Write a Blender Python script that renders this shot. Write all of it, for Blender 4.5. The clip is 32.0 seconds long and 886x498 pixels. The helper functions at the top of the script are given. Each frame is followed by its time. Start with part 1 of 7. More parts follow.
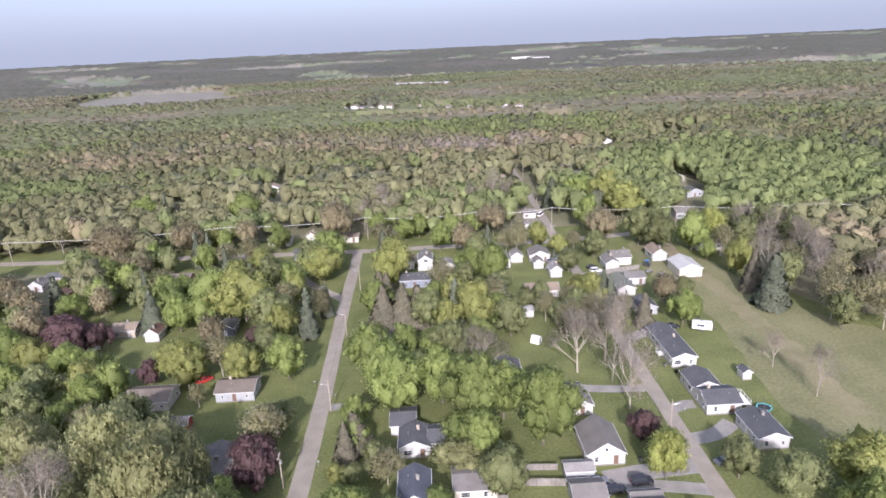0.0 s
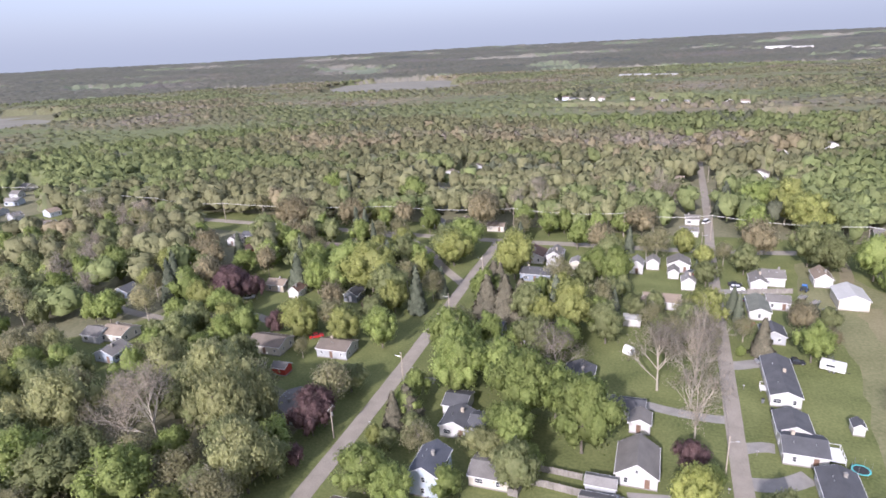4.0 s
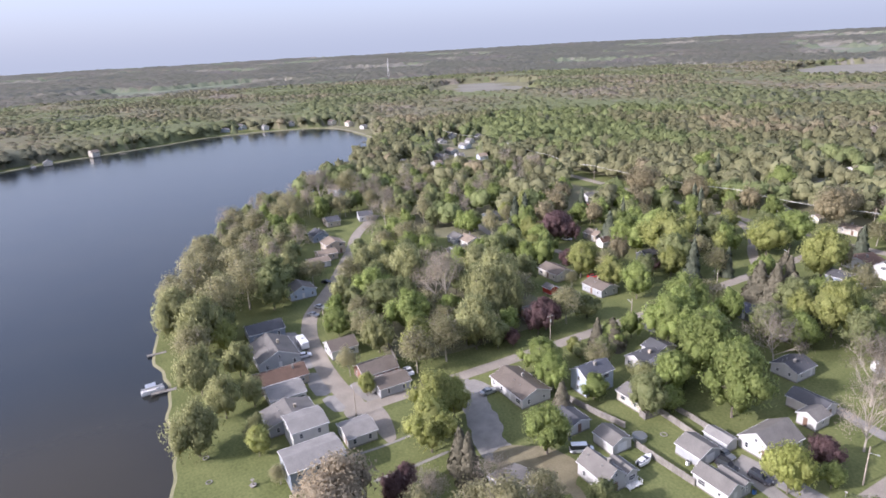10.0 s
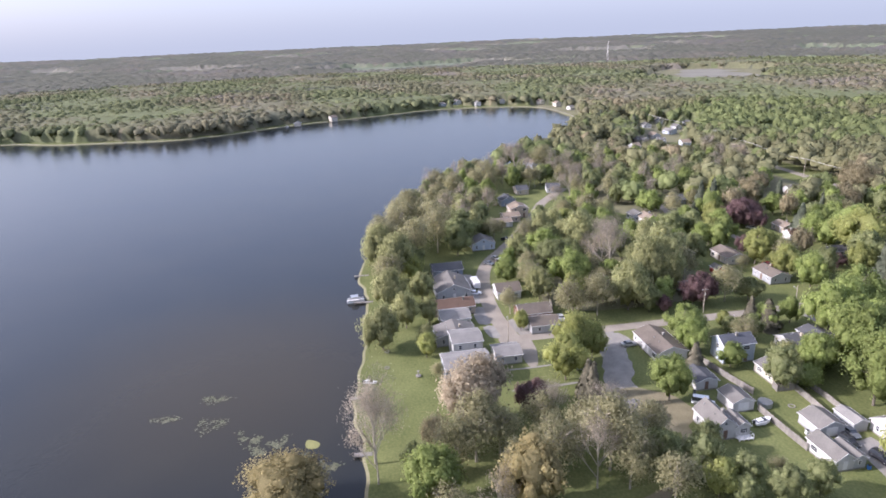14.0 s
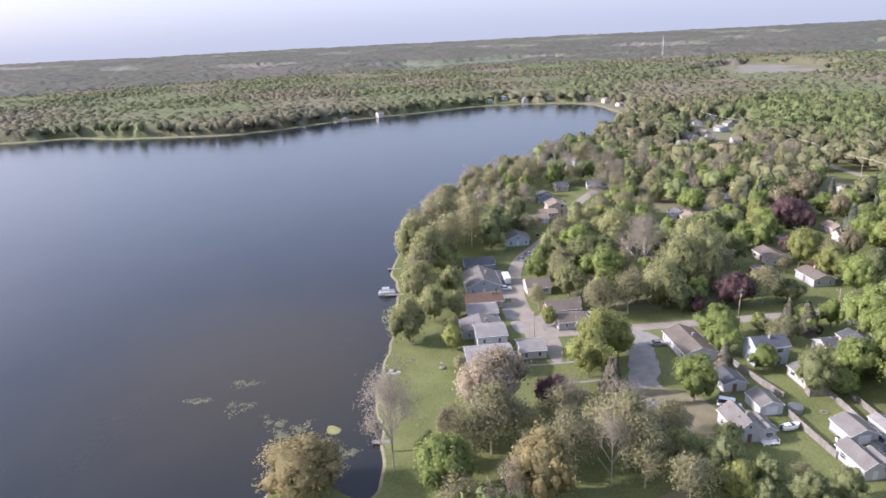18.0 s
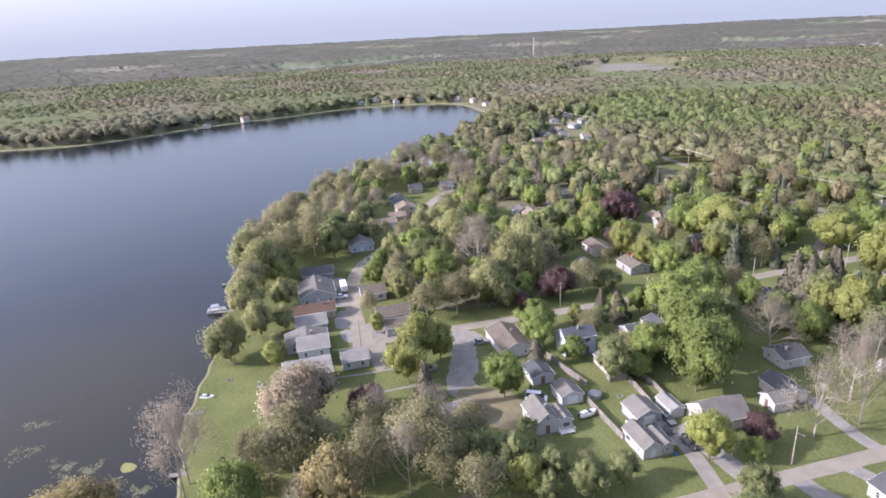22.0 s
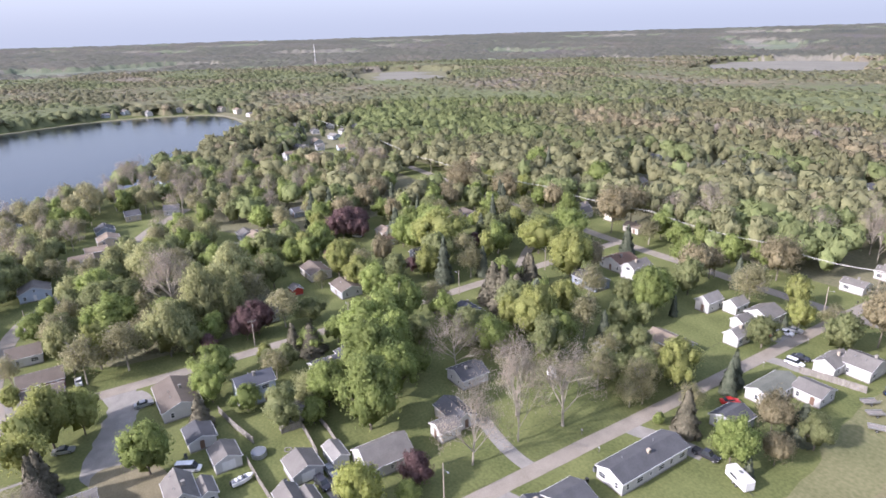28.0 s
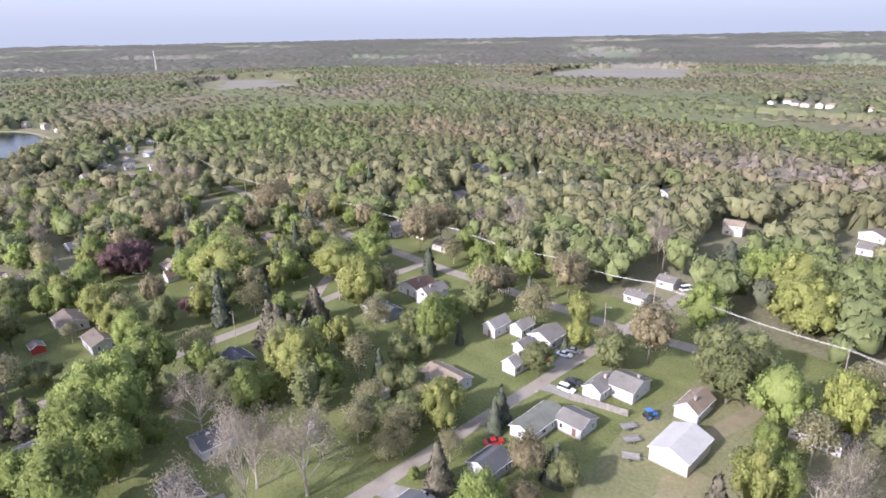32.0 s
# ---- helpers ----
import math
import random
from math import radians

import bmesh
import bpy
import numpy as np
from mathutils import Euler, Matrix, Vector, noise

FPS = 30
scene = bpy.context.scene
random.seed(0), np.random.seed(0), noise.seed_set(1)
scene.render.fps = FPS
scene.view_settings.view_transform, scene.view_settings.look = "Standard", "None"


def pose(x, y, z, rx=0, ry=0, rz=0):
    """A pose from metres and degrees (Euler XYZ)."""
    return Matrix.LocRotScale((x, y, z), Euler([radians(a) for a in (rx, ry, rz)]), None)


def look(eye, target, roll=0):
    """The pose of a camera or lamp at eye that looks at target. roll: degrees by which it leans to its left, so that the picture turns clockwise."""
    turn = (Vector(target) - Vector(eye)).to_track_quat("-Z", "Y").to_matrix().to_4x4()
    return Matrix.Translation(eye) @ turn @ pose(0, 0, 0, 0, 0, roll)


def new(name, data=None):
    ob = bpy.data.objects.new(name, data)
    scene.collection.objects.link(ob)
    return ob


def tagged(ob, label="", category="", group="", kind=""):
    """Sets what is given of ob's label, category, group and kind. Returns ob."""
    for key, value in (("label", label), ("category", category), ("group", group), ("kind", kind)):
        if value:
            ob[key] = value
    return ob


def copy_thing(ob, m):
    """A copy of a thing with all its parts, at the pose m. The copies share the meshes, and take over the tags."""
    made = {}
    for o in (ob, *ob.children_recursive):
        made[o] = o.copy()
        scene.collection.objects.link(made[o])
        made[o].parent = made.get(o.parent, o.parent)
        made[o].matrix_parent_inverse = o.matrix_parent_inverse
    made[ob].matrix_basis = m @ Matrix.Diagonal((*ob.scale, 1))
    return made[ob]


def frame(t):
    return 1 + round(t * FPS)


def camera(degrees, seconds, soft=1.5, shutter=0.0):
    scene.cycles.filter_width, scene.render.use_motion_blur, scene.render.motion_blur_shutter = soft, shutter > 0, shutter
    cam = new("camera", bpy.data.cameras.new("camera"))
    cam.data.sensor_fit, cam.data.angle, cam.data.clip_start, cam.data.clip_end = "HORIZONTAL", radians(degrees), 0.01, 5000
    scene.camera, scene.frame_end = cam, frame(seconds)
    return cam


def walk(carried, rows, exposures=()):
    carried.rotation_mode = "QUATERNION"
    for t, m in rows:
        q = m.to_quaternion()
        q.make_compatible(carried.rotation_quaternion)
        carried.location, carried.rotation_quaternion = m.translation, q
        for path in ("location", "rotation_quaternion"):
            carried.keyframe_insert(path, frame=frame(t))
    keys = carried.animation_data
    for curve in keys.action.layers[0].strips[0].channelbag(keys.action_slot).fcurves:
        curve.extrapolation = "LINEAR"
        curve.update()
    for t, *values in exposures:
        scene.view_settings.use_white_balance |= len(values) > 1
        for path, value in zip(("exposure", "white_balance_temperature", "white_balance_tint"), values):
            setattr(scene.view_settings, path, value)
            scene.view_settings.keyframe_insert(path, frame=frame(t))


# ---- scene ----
cam = camera(71.6, 32.0, 1.7)
PATH = [
    (0, (0.87, -1.31, 83.386), (0.905, 0.586, 82.752), -2.6),
    (0.5, (3.845, -1.002, 83.456), (3.86, 0.894, 82.818), -2.6),
    (1, (7.177, -0.766, 83.497), (7.131, 1.129, 82.858), -2.5),
    (1.5, (11.078, -0.631, 83.5), (10.9, 1.257, 82.862), -2.6),
    (2, (15.66, -0.649, 83.469), (15.34, 1.22, 82.832), -2.6),
    (2.5, (20.706, -0.748, 83.448), (20.277, 1.099, 82.812), -2.7),
    (3, (25.864, -0.863, 83.478), (25.365, 0.967, 82.845), -3.0),
    (3.5, (30.634, -0.905, 83.473), (30.06, 0.904, 82.842), -3.1),
    (5.5, (51.339, -1.567, 83.918), (50.406, 0.086, 83.287), -2.9),
    (6, (56.95, -1.636, 84.105), (55.93, -0.035, 83.475), -3.0),
    (6.5, (62.329, -1.822, 84.445), (61.216, -0.284, 83.814), -3.0),
    (7, (67.736, -1.972, 84.731), (66.518, -0.517, 84.101), -3.1),
    (7.5, (73.085, -2.1, 84.924), (71.765, -0.736, 84.293), -3.1),
    (8, (78.341, -2.334, 84.921), (76.939, -1.054, 84.292), -3.1),
    (8.5, (83.584, -2.555, 84.79), (82.101, -1.37, 84.162), -3.1),
    (9, (88.689, -2.744, 84.688), (87.135, -1.652, 84.06), -3.1),
    (9.5, (93.947, -2.816, 84.708), (92.331, -1.82, 84.08), -3.2),
    (10, (99.07, -2.846, 84.727), (97.397, -1.948, 84.099), -3.2),
    (10.5, (103.994, -2.733, 84.695), (102.265, -1.949, 84.065), -3.4),
    (11, (108.633, -2.658, 84.561), (106.853, -1.999, 83.931), -3.4),
    (11.5, (113.35, -2.563, 84.434), (111.544, -1.982, 83.799), -3.3),
    (12, (117.568, -2.555, 84.362), (115.745, -2.037, 83.725), -3.2),
    (12.5, (120.987, -2.573, 84.345), (119.149, -2.112, 83.705), -3.1),
    (13, (123.385, -2.825, 84.266), (121.534, -2.421, 83.623), -2.9),
    (13.5, (125.476, -3.177, 84.031), (123.616, -2.823, 83.386), -2.6),
    (14, (127.02, -3.489, 83.864), (125.15, -3.2, 83.215), -2.5),
    (14.5, (128.282, -3.613, 83.79), (126.404, -3.403, 83.135), -2.5),
    (15, (129.042, -3.607, 83.772), (127.16, -3.444, 83.117), -2.6),
    (15.5, (129.277, -3.46, 83.669), (127.393, -3.323, 83.013), -2.5),
    (17.5, (129.168, 0.486, 83.162), (127.28, 0.613, 82.513), -2.9),
    (18, (129.245, 2.244, 83.108), (127.358, 2.376, 82.457), -2.9),
    (18.5, (129.223, 4.38, 83.075), (127.337, 4.516, 82.424), -2.9),
    (19, (129.395, 6.835, 83.15), (127.51, 6.973, 82.498), -3.1),
    (19.5, (129.78, 9.249, 83.135), (127.896, 9.388, 82.48), -3.0),
    (20, (130.049, 11.918, 83.183), (128.166, 12.075, 82.526), -3.0),
    (20.5, (130.273, 14.953, 83.212), (128.396, 15.165, 82.553), -3.1),
    (21, (130.255, 18.118, 83.205), (128.393, 18.424, 82.544), -3.1),
    (21.5, (130.121, 21.06, 83.146), (128.272, 21.434, 82.483), -3.2),
    (22, (130.024, 24.057, 83.104), (128.195, 24.517, 82.439), -3.0),
    (22.5, (130.089, 26.883, 83.092), (128.276, 27.4, 82.425), -3.0),
    (23, (130.126, 29.974, 83.135), (128.328, 30.539, 82.464), -2.8),
    (23.5, (130.153, 33.149, 83.196), (128.366, 33.746, 82.525), -2.8),
    (24, (130.228, 36.523, 83.265), (128.454, 37.157, 82.594), -2.7),
    (24.5, (130.216, 39.714, 83.373), (128.457, 40.387, 82.7), -2.7),
    (25, (130.162, 43.093, 83.438), (128.418, 43.804, 82.766), -2.5),
    (25.5, (130.082, 46.4, 83.419), (128.355, 47.153, 82.746), -2.5),
    (27.5, (129.247, 59.656, 82.93), (127.63, 60.624, 82.26), -1.8),
    (28, (129.144, 63.295, 82.872), (127.556, 64.31, 82.203), -1.7),
    (28.5, (129.18, 67.011, 82.916), (127.617, 68.065, 82.249), -1.6),
    (29, (129.442, 70.945, 82.994), (127.909, 72.043, 82.328), -1.5),
    (29.5, (129.863, 74.996, 83.143), (128.356, 76.13, 82.476), -1.6),
    (30, (130.494, 79.32, 83.372), (129.026, 80.504, 82.706), -1.5),
    (30.5, (131.519, 83.893, 83.654), (130.076, 85.106, 82.985), -1.9),
    (31, (132.727, 88.473, 83.943), (131.319, 89.725, 83.273), -1.8),
    (31.5, (133.981, 92.904, 84.248), (132.601, 94.189, 83.58), -1.6),
    (32, (134.961, 97.325, 84.569), (133.616, 98.649, 83.908), -1.1),
]
walk(cam, [(t, look(eye, target, roll)) for t, eye, target, roll in PATH], [(0.0, 1.04, 5720, 25), (6.0, 1.07, 5720, 25), (9.0, 1.10, 5720, 25), (13.0, 1.18, 5770, 25), (21.0, 1.25, 5770, 25), (32.0, 1.30, 5720, 25)])

# ---- light ----
SUN_EL, SUN_AZ = 29.0, (-0.10, -0.995)
sun_dir = Vector((SUN_AZ[0] * math.cos(radians(SUN_EL)), SUN_AZ[1] * math.cos(radians(SUN_EL)), math.sin(radians(SUN_EL)))).normalized()
sun = new("sun", bpy.data.lights.new("sun", "SUN"))
sun.data.energy, sun.data.angle, sun.data.color = 3.3, radians(0.9), (1.0, 0.94, 0.85)
sun.matrix_world = look(sun_dir * 400, (0, 0, 0))
world = bpy.data.worlds.new("sky")
scene.world = world
world.use_nodes = True
nt = world.node_tree
sky = nt.nodes.new("ShaderNodeTexSky")
sky.sky_type, sky.sun_disc = "NISHITA", False
sky.sun_elevation, sky.sun_rotation = radians(SUN_EL), math.atan2(SUN_AZ[0], SUN_AZ[1])
sky.air_density, sky.dust_density, sky.ozone_density = 1.0, 5.0, 2.0
# thin even spring haze over the clear sky
hazy = nt.nodes.new("ShaderNodeMix")
hazy.data_type = "RGBA"
hazy.inputs[0].default_value = 0.55
hazy.inputs[7].default_value = (2.78, 3.07, 3.40, 1)
nt.links.new(sky.outputs[0], hazy.inputs[6])
nt.links.new(hazy.outputs[2], nt.nodes["Background"].inputs[0])
nt.nodes["Background"].inputs[1].default_value = 0.15

# ---- materials ----


def mat(name, a, b, scale=1.0, fine=12.0, rough=0.85, bump=0.15, vary=0.0, island=0.0, metal=0.0, spec=0.3, thin=0.0, detail=4.0, stretch=None):
    """Two colours mixed by a broad and a fine noise in world metres, with a bump; vary and island shift the value by object and by mesh island."""
    m = bpy.data.materials.new(name)
    m.use_nodes = True
    n, l = m.node_tree.nodes, m.node_tree.links
    bsdf = n["Principled BSDF"]
    geo = n.new("ShaderNodeNewGeometry")
    place = geo.outputs["Position"]
    if stretch:
        mp = n.new("ShaderNodeMapping")
        mp.inputs["Scale"].default_value = stretch
        l.new(place, mp.inputs["Vector"])
        place = mp.outputs["Vector"]
    n1, n2 = n.new("ShaderNodeTexNoise"), n.new("ShaderNodeTexNoise")
    for k, s in ((n1, scale), (n2, fine)):
        k.inputs["Scale"].default_value, k.inputs["Detail"].default_value = s, detail
        l.new(place, k.inputs["Vector"])
    add = n.new("ShaderNodeMath")
    add.operation = "MULTIPLY_ADD"
    add.inputs[1].default_value = 0.5
    l.new(n2.outputs["Fac"], add.inputs[0])
    half = n.new("ShaderNodeMath")
    half.operation = "MULTIPLY"
    half.inputs[1].default_value = 0.5
    l.new(n1.outputs["Fac"], half.inputs[0])
    l.new(half.outputs[0], add.inputs[2])
    ramp = n.new("ShaderNodeValToRGB")
    ramp.color_ramp.elements[0].position, ramp.color_ramp.elements[1].position = 0.36, 0.64
    ramp.color_ramp.elements[0].color, ramp.color_ramp.elements[1].color = (*a, 1), (*b, 1)
    l.new(add.outputs[0], ramp.inputs[0])
    col = ramp.outputs[0]
    for amount, src in ((vary, "object"), (island, "island")):
        if not amount:
            continue
        out = n.new("ShaderNodeObjectInfo").outputs["Random"] if src == "object" else geo.outputs["Random Per Island"]
        mr = n.new("ShaderNodeMapRange")
        mr.inputs["To Min"].default_value, mr.inputs["To Max"].default_value = 1 - amount, 1 + amount
        l.new(out, mr.inputs["Value"])
        hsv = n.new("ShaderNodeHueSaturation")
        l.new(mr.outputs[0], hsv.inputs["Value"])
        l.new(col, hsv.inputs["Color"])
        col = hsv.outputs[0]
    l.new(col, bsdf.inputs["Base Color"])
    bsdf.inputs["Roughness"].default_value, bsdf.inputs["Metallic"].default_value = rough, metal
    bsdf.inputs["Specular IOR Level"].default_value = spec
    if bump:
        bn = n.new("ShaderNodeBump")
        bn.inputs["Strength"].default_value, bn.inputs["Distance"].default_value = bump, 0.05
        l.new(n2.outputs["Fac"], bn.inputs["Height"])
        l.new(bn.outputs[0], bsdf.inputs["Normal"])
    if thin:
        tr, mix = n.new("ShaderNodeBsdfTranslucent"), n.new("ShaderNodeMixShader")
        mix.inputs[0].default_value = thin
        l.new(col, tr.inputs[0])
        l.new(bsdf.outputs[0], mix.inputs[1])
        l.new(tr.outputs[0], mix.inputs[2])
        l.new(mix.outputs[0], n["Material Output"].inputs["Surface"])
    return m


def plain(name, c, rough=0.5, metal=0.0, spec=0.4):
    return mat(name, [v * 0.92 for v in c], [min(1, v * 1.06) for v in c], 1.5, 20, rough, 0.05, metal=metal, spec=spec)


GRASS = mat("grass", (0.080, 0.096, 0.033), (0.162, 0.172, 0.066), 0.09, 1.6, 0.95, 0.5, spec=0.1, detail=8)
MEADOW = mat("meadow_grass", (0.112, 0.118, 0.054), (0.200, 0.190, 0.100), 0.06, 1.2, 0.95, 0.5, spec=0.1, detail=8)
FLOOR = mat("woodland_floor", (0.120, 0.122, 0.070), (0.200, 0.185, 0.115), 0.05, 0.8, 1.0, 0.5, spec=0.05, detail=8)
ASPHALT = mat("worn_asphalt", (0.205, 0.178, 0.140), (0.285, 0.252, 0.204), 0.25, 4, 0.9, 0.2, detail=8)
GRAVEL = mat("gravel", (0.185, 0.172, 0.150), (0.275, 0.258, 0.228), 0.4, 6, 0.95, 0.4, detail=8)
CONCRETE = mat("concrete", (0.19, 0.178, 0.158), (0.27, 0.253, 0.225), 0.5, 6, 0.9, 0.2)
DIRT = mat("dry_dirt", (0.15, 0.13, 0.075), (0.225, 0.195, 0.12), 0.3, 3, 0.95, 0.3)
WORN = mat("worn_dry_grass", (0.150, 0.138, 0.072), (0.230, 0.205, 0.118), 0.15, 1.5, 0.95, 0.4, spec=0.1, detail=8)
FALLOW = mat("fallow_soil", (0.145, 0.136, 0.105), (0.195, 0.183, 0.146), 0.02, 0.3, 0.95, 0.2)
PASTURE = mat("far_pasture", (0.105, 0.125, 0.075), (0.15, 0.165, 0.105), 0.01, 0.1, 0.95, 0.1)
SAND = mat("sand", (0.20, 0.175, 0.13), (0.29, 0.26, 0.20), 0.3, 5, 0.95, 0.3)
BARK = mat("bark", (0.10, 0.085, 0.065), (0.20, 0.175, 0.14), 1.2, 9, 0.95, 0.6)
PALEBARK = mat("pale_bark", (0.235, 0.208, 0.162), (0.385, 0.345, 0.28), 1.2, 9, 0.95, 0.5)


def leaves(name, a, b, thin=0.58):
    # Leaf colours pulled 13% towards grey as painted haze, then lifted.
    a, b = ([k * (0.87 * v + 0.13 * (c[0] + c[1] + c[2]) / 3) for v, k in zip(c, (1.18, 1.10, 1.08))] for c in (a, b))
    return mat(name, a, b, 0.25, 2.2, 0.75, 0.0, vary=0.16, island=0.20, spec=0.15, thin=thin)


LEAF = {
    "maple": leaves("maple_leaves", (0.188, 0.258, 0.062), (0.300, 0.380, 0.112)),
    "lime": leaves("lime_leaves", (0.245, 0.290, 0.072), (0.365, 0.410, 0.130)),
    "yellow": leaves("yellow_leaves", (0.275, 0.330, 0.072), (0.390, 0.445, 0.125)),
    "olive": leaves("olive_leaves", (0.185, 0.228, 0.088), (0.280, 0.325, 0.138)),
    "willow": leaves("willow_leaves", (0.245, 0.275, 0.110), (0.345, 0.375, 0.165)),
    "beige": leaves("beige_buds", (0.240, 0.222, 0.120), (0.340, 0.318, 0.185)),
    "blossom": leaves("pale_blossom", (0.330, 0.295, 0.195), (0.445, 0.405, 0.285)),
    "budding": leaves("budding_twigs", (0.228, 0.236, 0.112), (0.340, 0.342, 0.182)),
    "purple": leaves("purple_leaves", (0.135, 0.088, 0.086), (0.215, 0.145, 0.138)),
    "spruce": leaves("spruce_needles", (0.060, 0.080, 0.050), (0.110, 0.132, 0.085), 0.15),
    "pine": leaves("pine_needles", (0.085, 0.086, 0.056), (0.145, 0.140, 0.092), 0.15),
    "golden": leaves("golden_young_leaves", (0.268, 0.240, 0.098), (0.375, 0.345, 0.158)),
    "greywood": leaves("grey_twigs", (0.262, 0.238, 0.178), (0.375, 0.345, 0.265)),
}

def hazed(name, kind, part_of=0.6, gain=0.8, mean=(0.235, 0.222, 0.125)):
    """Distant woods: the kinds run together into a soft grey green, haze painted in."""
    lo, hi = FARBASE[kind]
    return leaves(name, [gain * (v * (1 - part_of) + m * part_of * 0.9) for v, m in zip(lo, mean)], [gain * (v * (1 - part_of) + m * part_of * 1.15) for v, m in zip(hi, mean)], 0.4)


# Mostly darker copies of LEAF colours, making up for coarse crowns' weak self-shading.
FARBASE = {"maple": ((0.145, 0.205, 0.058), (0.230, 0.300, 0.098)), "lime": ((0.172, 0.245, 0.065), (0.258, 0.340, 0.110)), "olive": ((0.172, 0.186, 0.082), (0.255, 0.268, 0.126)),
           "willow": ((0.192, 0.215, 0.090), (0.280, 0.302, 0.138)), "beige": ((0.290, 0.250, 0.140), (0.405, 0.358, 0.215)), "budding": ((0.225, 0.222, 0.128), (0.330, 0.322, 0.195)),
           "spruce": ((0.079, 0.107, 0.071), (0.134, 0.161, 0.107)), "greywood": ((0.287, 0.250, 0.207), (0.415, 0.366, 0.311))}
# Each farther belt holds more grey haze colour; the farthest is bluish.
MIDWOODS = {k: hazed("mid_" + k, k, 0.30, 0.80, (0.200, 0.212, 0.110)) for k in FARBASE}
OUTWOODS = {k: hazed("out_" + k, k, 0.50, 0.74, (0.198, 0.208, 0.128)) for k in FARBASE}
FARWOODS = {k: hazed("far_" + k, k, 0.62, 0.62, (0.180, 0.200, 0.185)) for k in FARBASE}


def siding(name, c):
    m = mat(name, [v * 0.90 for v in c], [min(0.86, v * 1.04) for v in c], 0.8, 0.6, 0.6, 0.0, spec=0.3)
    n, l = m.node_tree.nodes, m.node_tree.links
    geo, wave, bn = n.new("ShaderNodeNewGeometry"), n.new("ShaderNodeTexWave"), n.new("ShaderNodeBump")
    wave.bands_direction, wave.wave_profile = "Z", "SAW"
    wave.inputs["Scale"].default_value = 2.6
    bn.inputs["Strength"].default_value, bn.inputs["Distance"].default_value = 0.6, 0.03
    l.new(geo.outputs["Position"], wave.inputs["Vector"])
    l.new(wave.outputs["Fac"], bn.inputs["Height"])
    l.new(bn.outputs[0], n["Principled BSDF"].inputs["Normal"])
    return m


def shingles(name, c):
    return mat(name, [v * k for v, k in zip(c, (0.64, 0.62, 0.58))], [v * k for v, k in zip(c, (0.97, 0.94, 0.88))], 0.35, 5.5, 0.9, 0.4, vary=0.06, spec=0.2, detail=6)


WALL = {
    "white": siding("white_siding", (0.49, 0.48, 0.455)), "cream": siding("cream_siding", (0.50, 0.465, 0.385)),
    "grey": siding("grey_siding", (0.36, 0.37, 0.37)), "blue": siding("blue_grey_siding", (0.42, 0.47, 0.53)),
    "tan": siding("tan_siding", (0.42, 0.36, 0.28)), "brick": siding("red_brown_siding", (0.25, 0.13, 0.09)),
    "red": siding("red_board_siding", (0.34, 0.045, 0.03)), "dark": siding("dark_grey_siding", (0.13, 0.14, 0.15)),
    "sage": siding("sage_siding", (0.40, 0.43, 0.37)), "slate": siding("slate_siding", (0.22, 0.25, 0.29)),
}
ROOF = {
    "slate": shingles("slate_shingles", (0.100, 0.104, 0.115)), "grey": shingles("grey_shingles", (0.185, 0.178, 0.170)),
    "light": shingles("light_grey_shingles", (0.25, 0.245, 0.24)), "brown": shingles("brown_shingles", (0.168, 0.145, 0.125)),
    "rust": shingles("red_brown_shingles", (0.145, 0.098, 0.076)), "tan": shingles("tan_shingles", (0.26, 0.215, 0.17)),
    "white": mat("white_sheet_metal", (0.34, 0.33, 0.30), (0.41, 0.40, 0.37), 0.4, 3, 0.55, 0.05), "navy": shingles("dark_blue_shingles", (0.092, 0.100, 0.122)),
    "sage": shingles("green_grey_shingles", (0.17, 0.18, 0.155)),
}
TRIM = plain("white_trim", (0.64, 0.63, 0.61))
GLASS = mat("dark_window_glass", (0.025, 0.03, 0.036), (0.05, 0.056, 0.064), 0.5, 2, 0.12, 0.0, spec=0.6)
DOOR = plain("brown_door", (0.16, 0.10, 0.07))
WOOD = mat("weathered_boards", (0.16, 0.145, 0.125), (0.27, 0.25, 0.22), 0.8, 7, 0.9, 0.3, vary=0.1)
METAL = plain("galvanised_metal", (0.45, 0.45, 0.45), 0.4, 0.8)
DARK = plain("dark_rubber", (0.03, 0.03, 0.03), 0.8)

# ---- builders ----


def box(bm, x0, x1, y0, y1, z0, z1, bevel=0.0):
    r = bmesh.ops.create_cube(bm, size=1)
    bmesh.ops.scale(bm, vec=(x1 - x0, y1 - y0, z1 - z0), verts=r["verts"])
    bmesh.ops.translate(bm, vec=((x0 + x1) / 2, (y0 + y1) / 2, (z0 + z1) / 2), verts=r["verts"])
    if bevel:
        edges = list({e for v in r["verts"] for e in v.link_edges})
        bmesh.ops.bevel(bm, geom=edges, offset=bevel, segments=1, affect="EDGES")
    return bm


def cyl(bm, a, b, ra, rb, n=6):
    a, b = Vector(a), Vector(b)
    q = (b - a).to_track_quat("Z", "Y").to_matrix()
    rings = [[bm.verts.new(p + q @ Vector((r * math.cos(2 * math.pi * i / n), r * math.sin(2 * math.pi * i / n), 0))) for i in range(n)] for p, r in ((a, ra), (b, rb))]
    for i in range(n):
        bm.faces.new((rings[0][i], rings[0][(i + 1) % n], rings[1][(i + 1) % n], rings[1][i]))
    bm.faces.new(rings[0][::-1])
    bm.faces.new(rings[1])
    return bm


def mesh_of(name, bm, material):
    me = bpy.data.meshes.new(name)
    bmesh.ops.recalc_face_normals(bm, faces=bm.faces)
    bm.to_mesh(me)
    bm.free()
    me.materials.append(material)
    return me


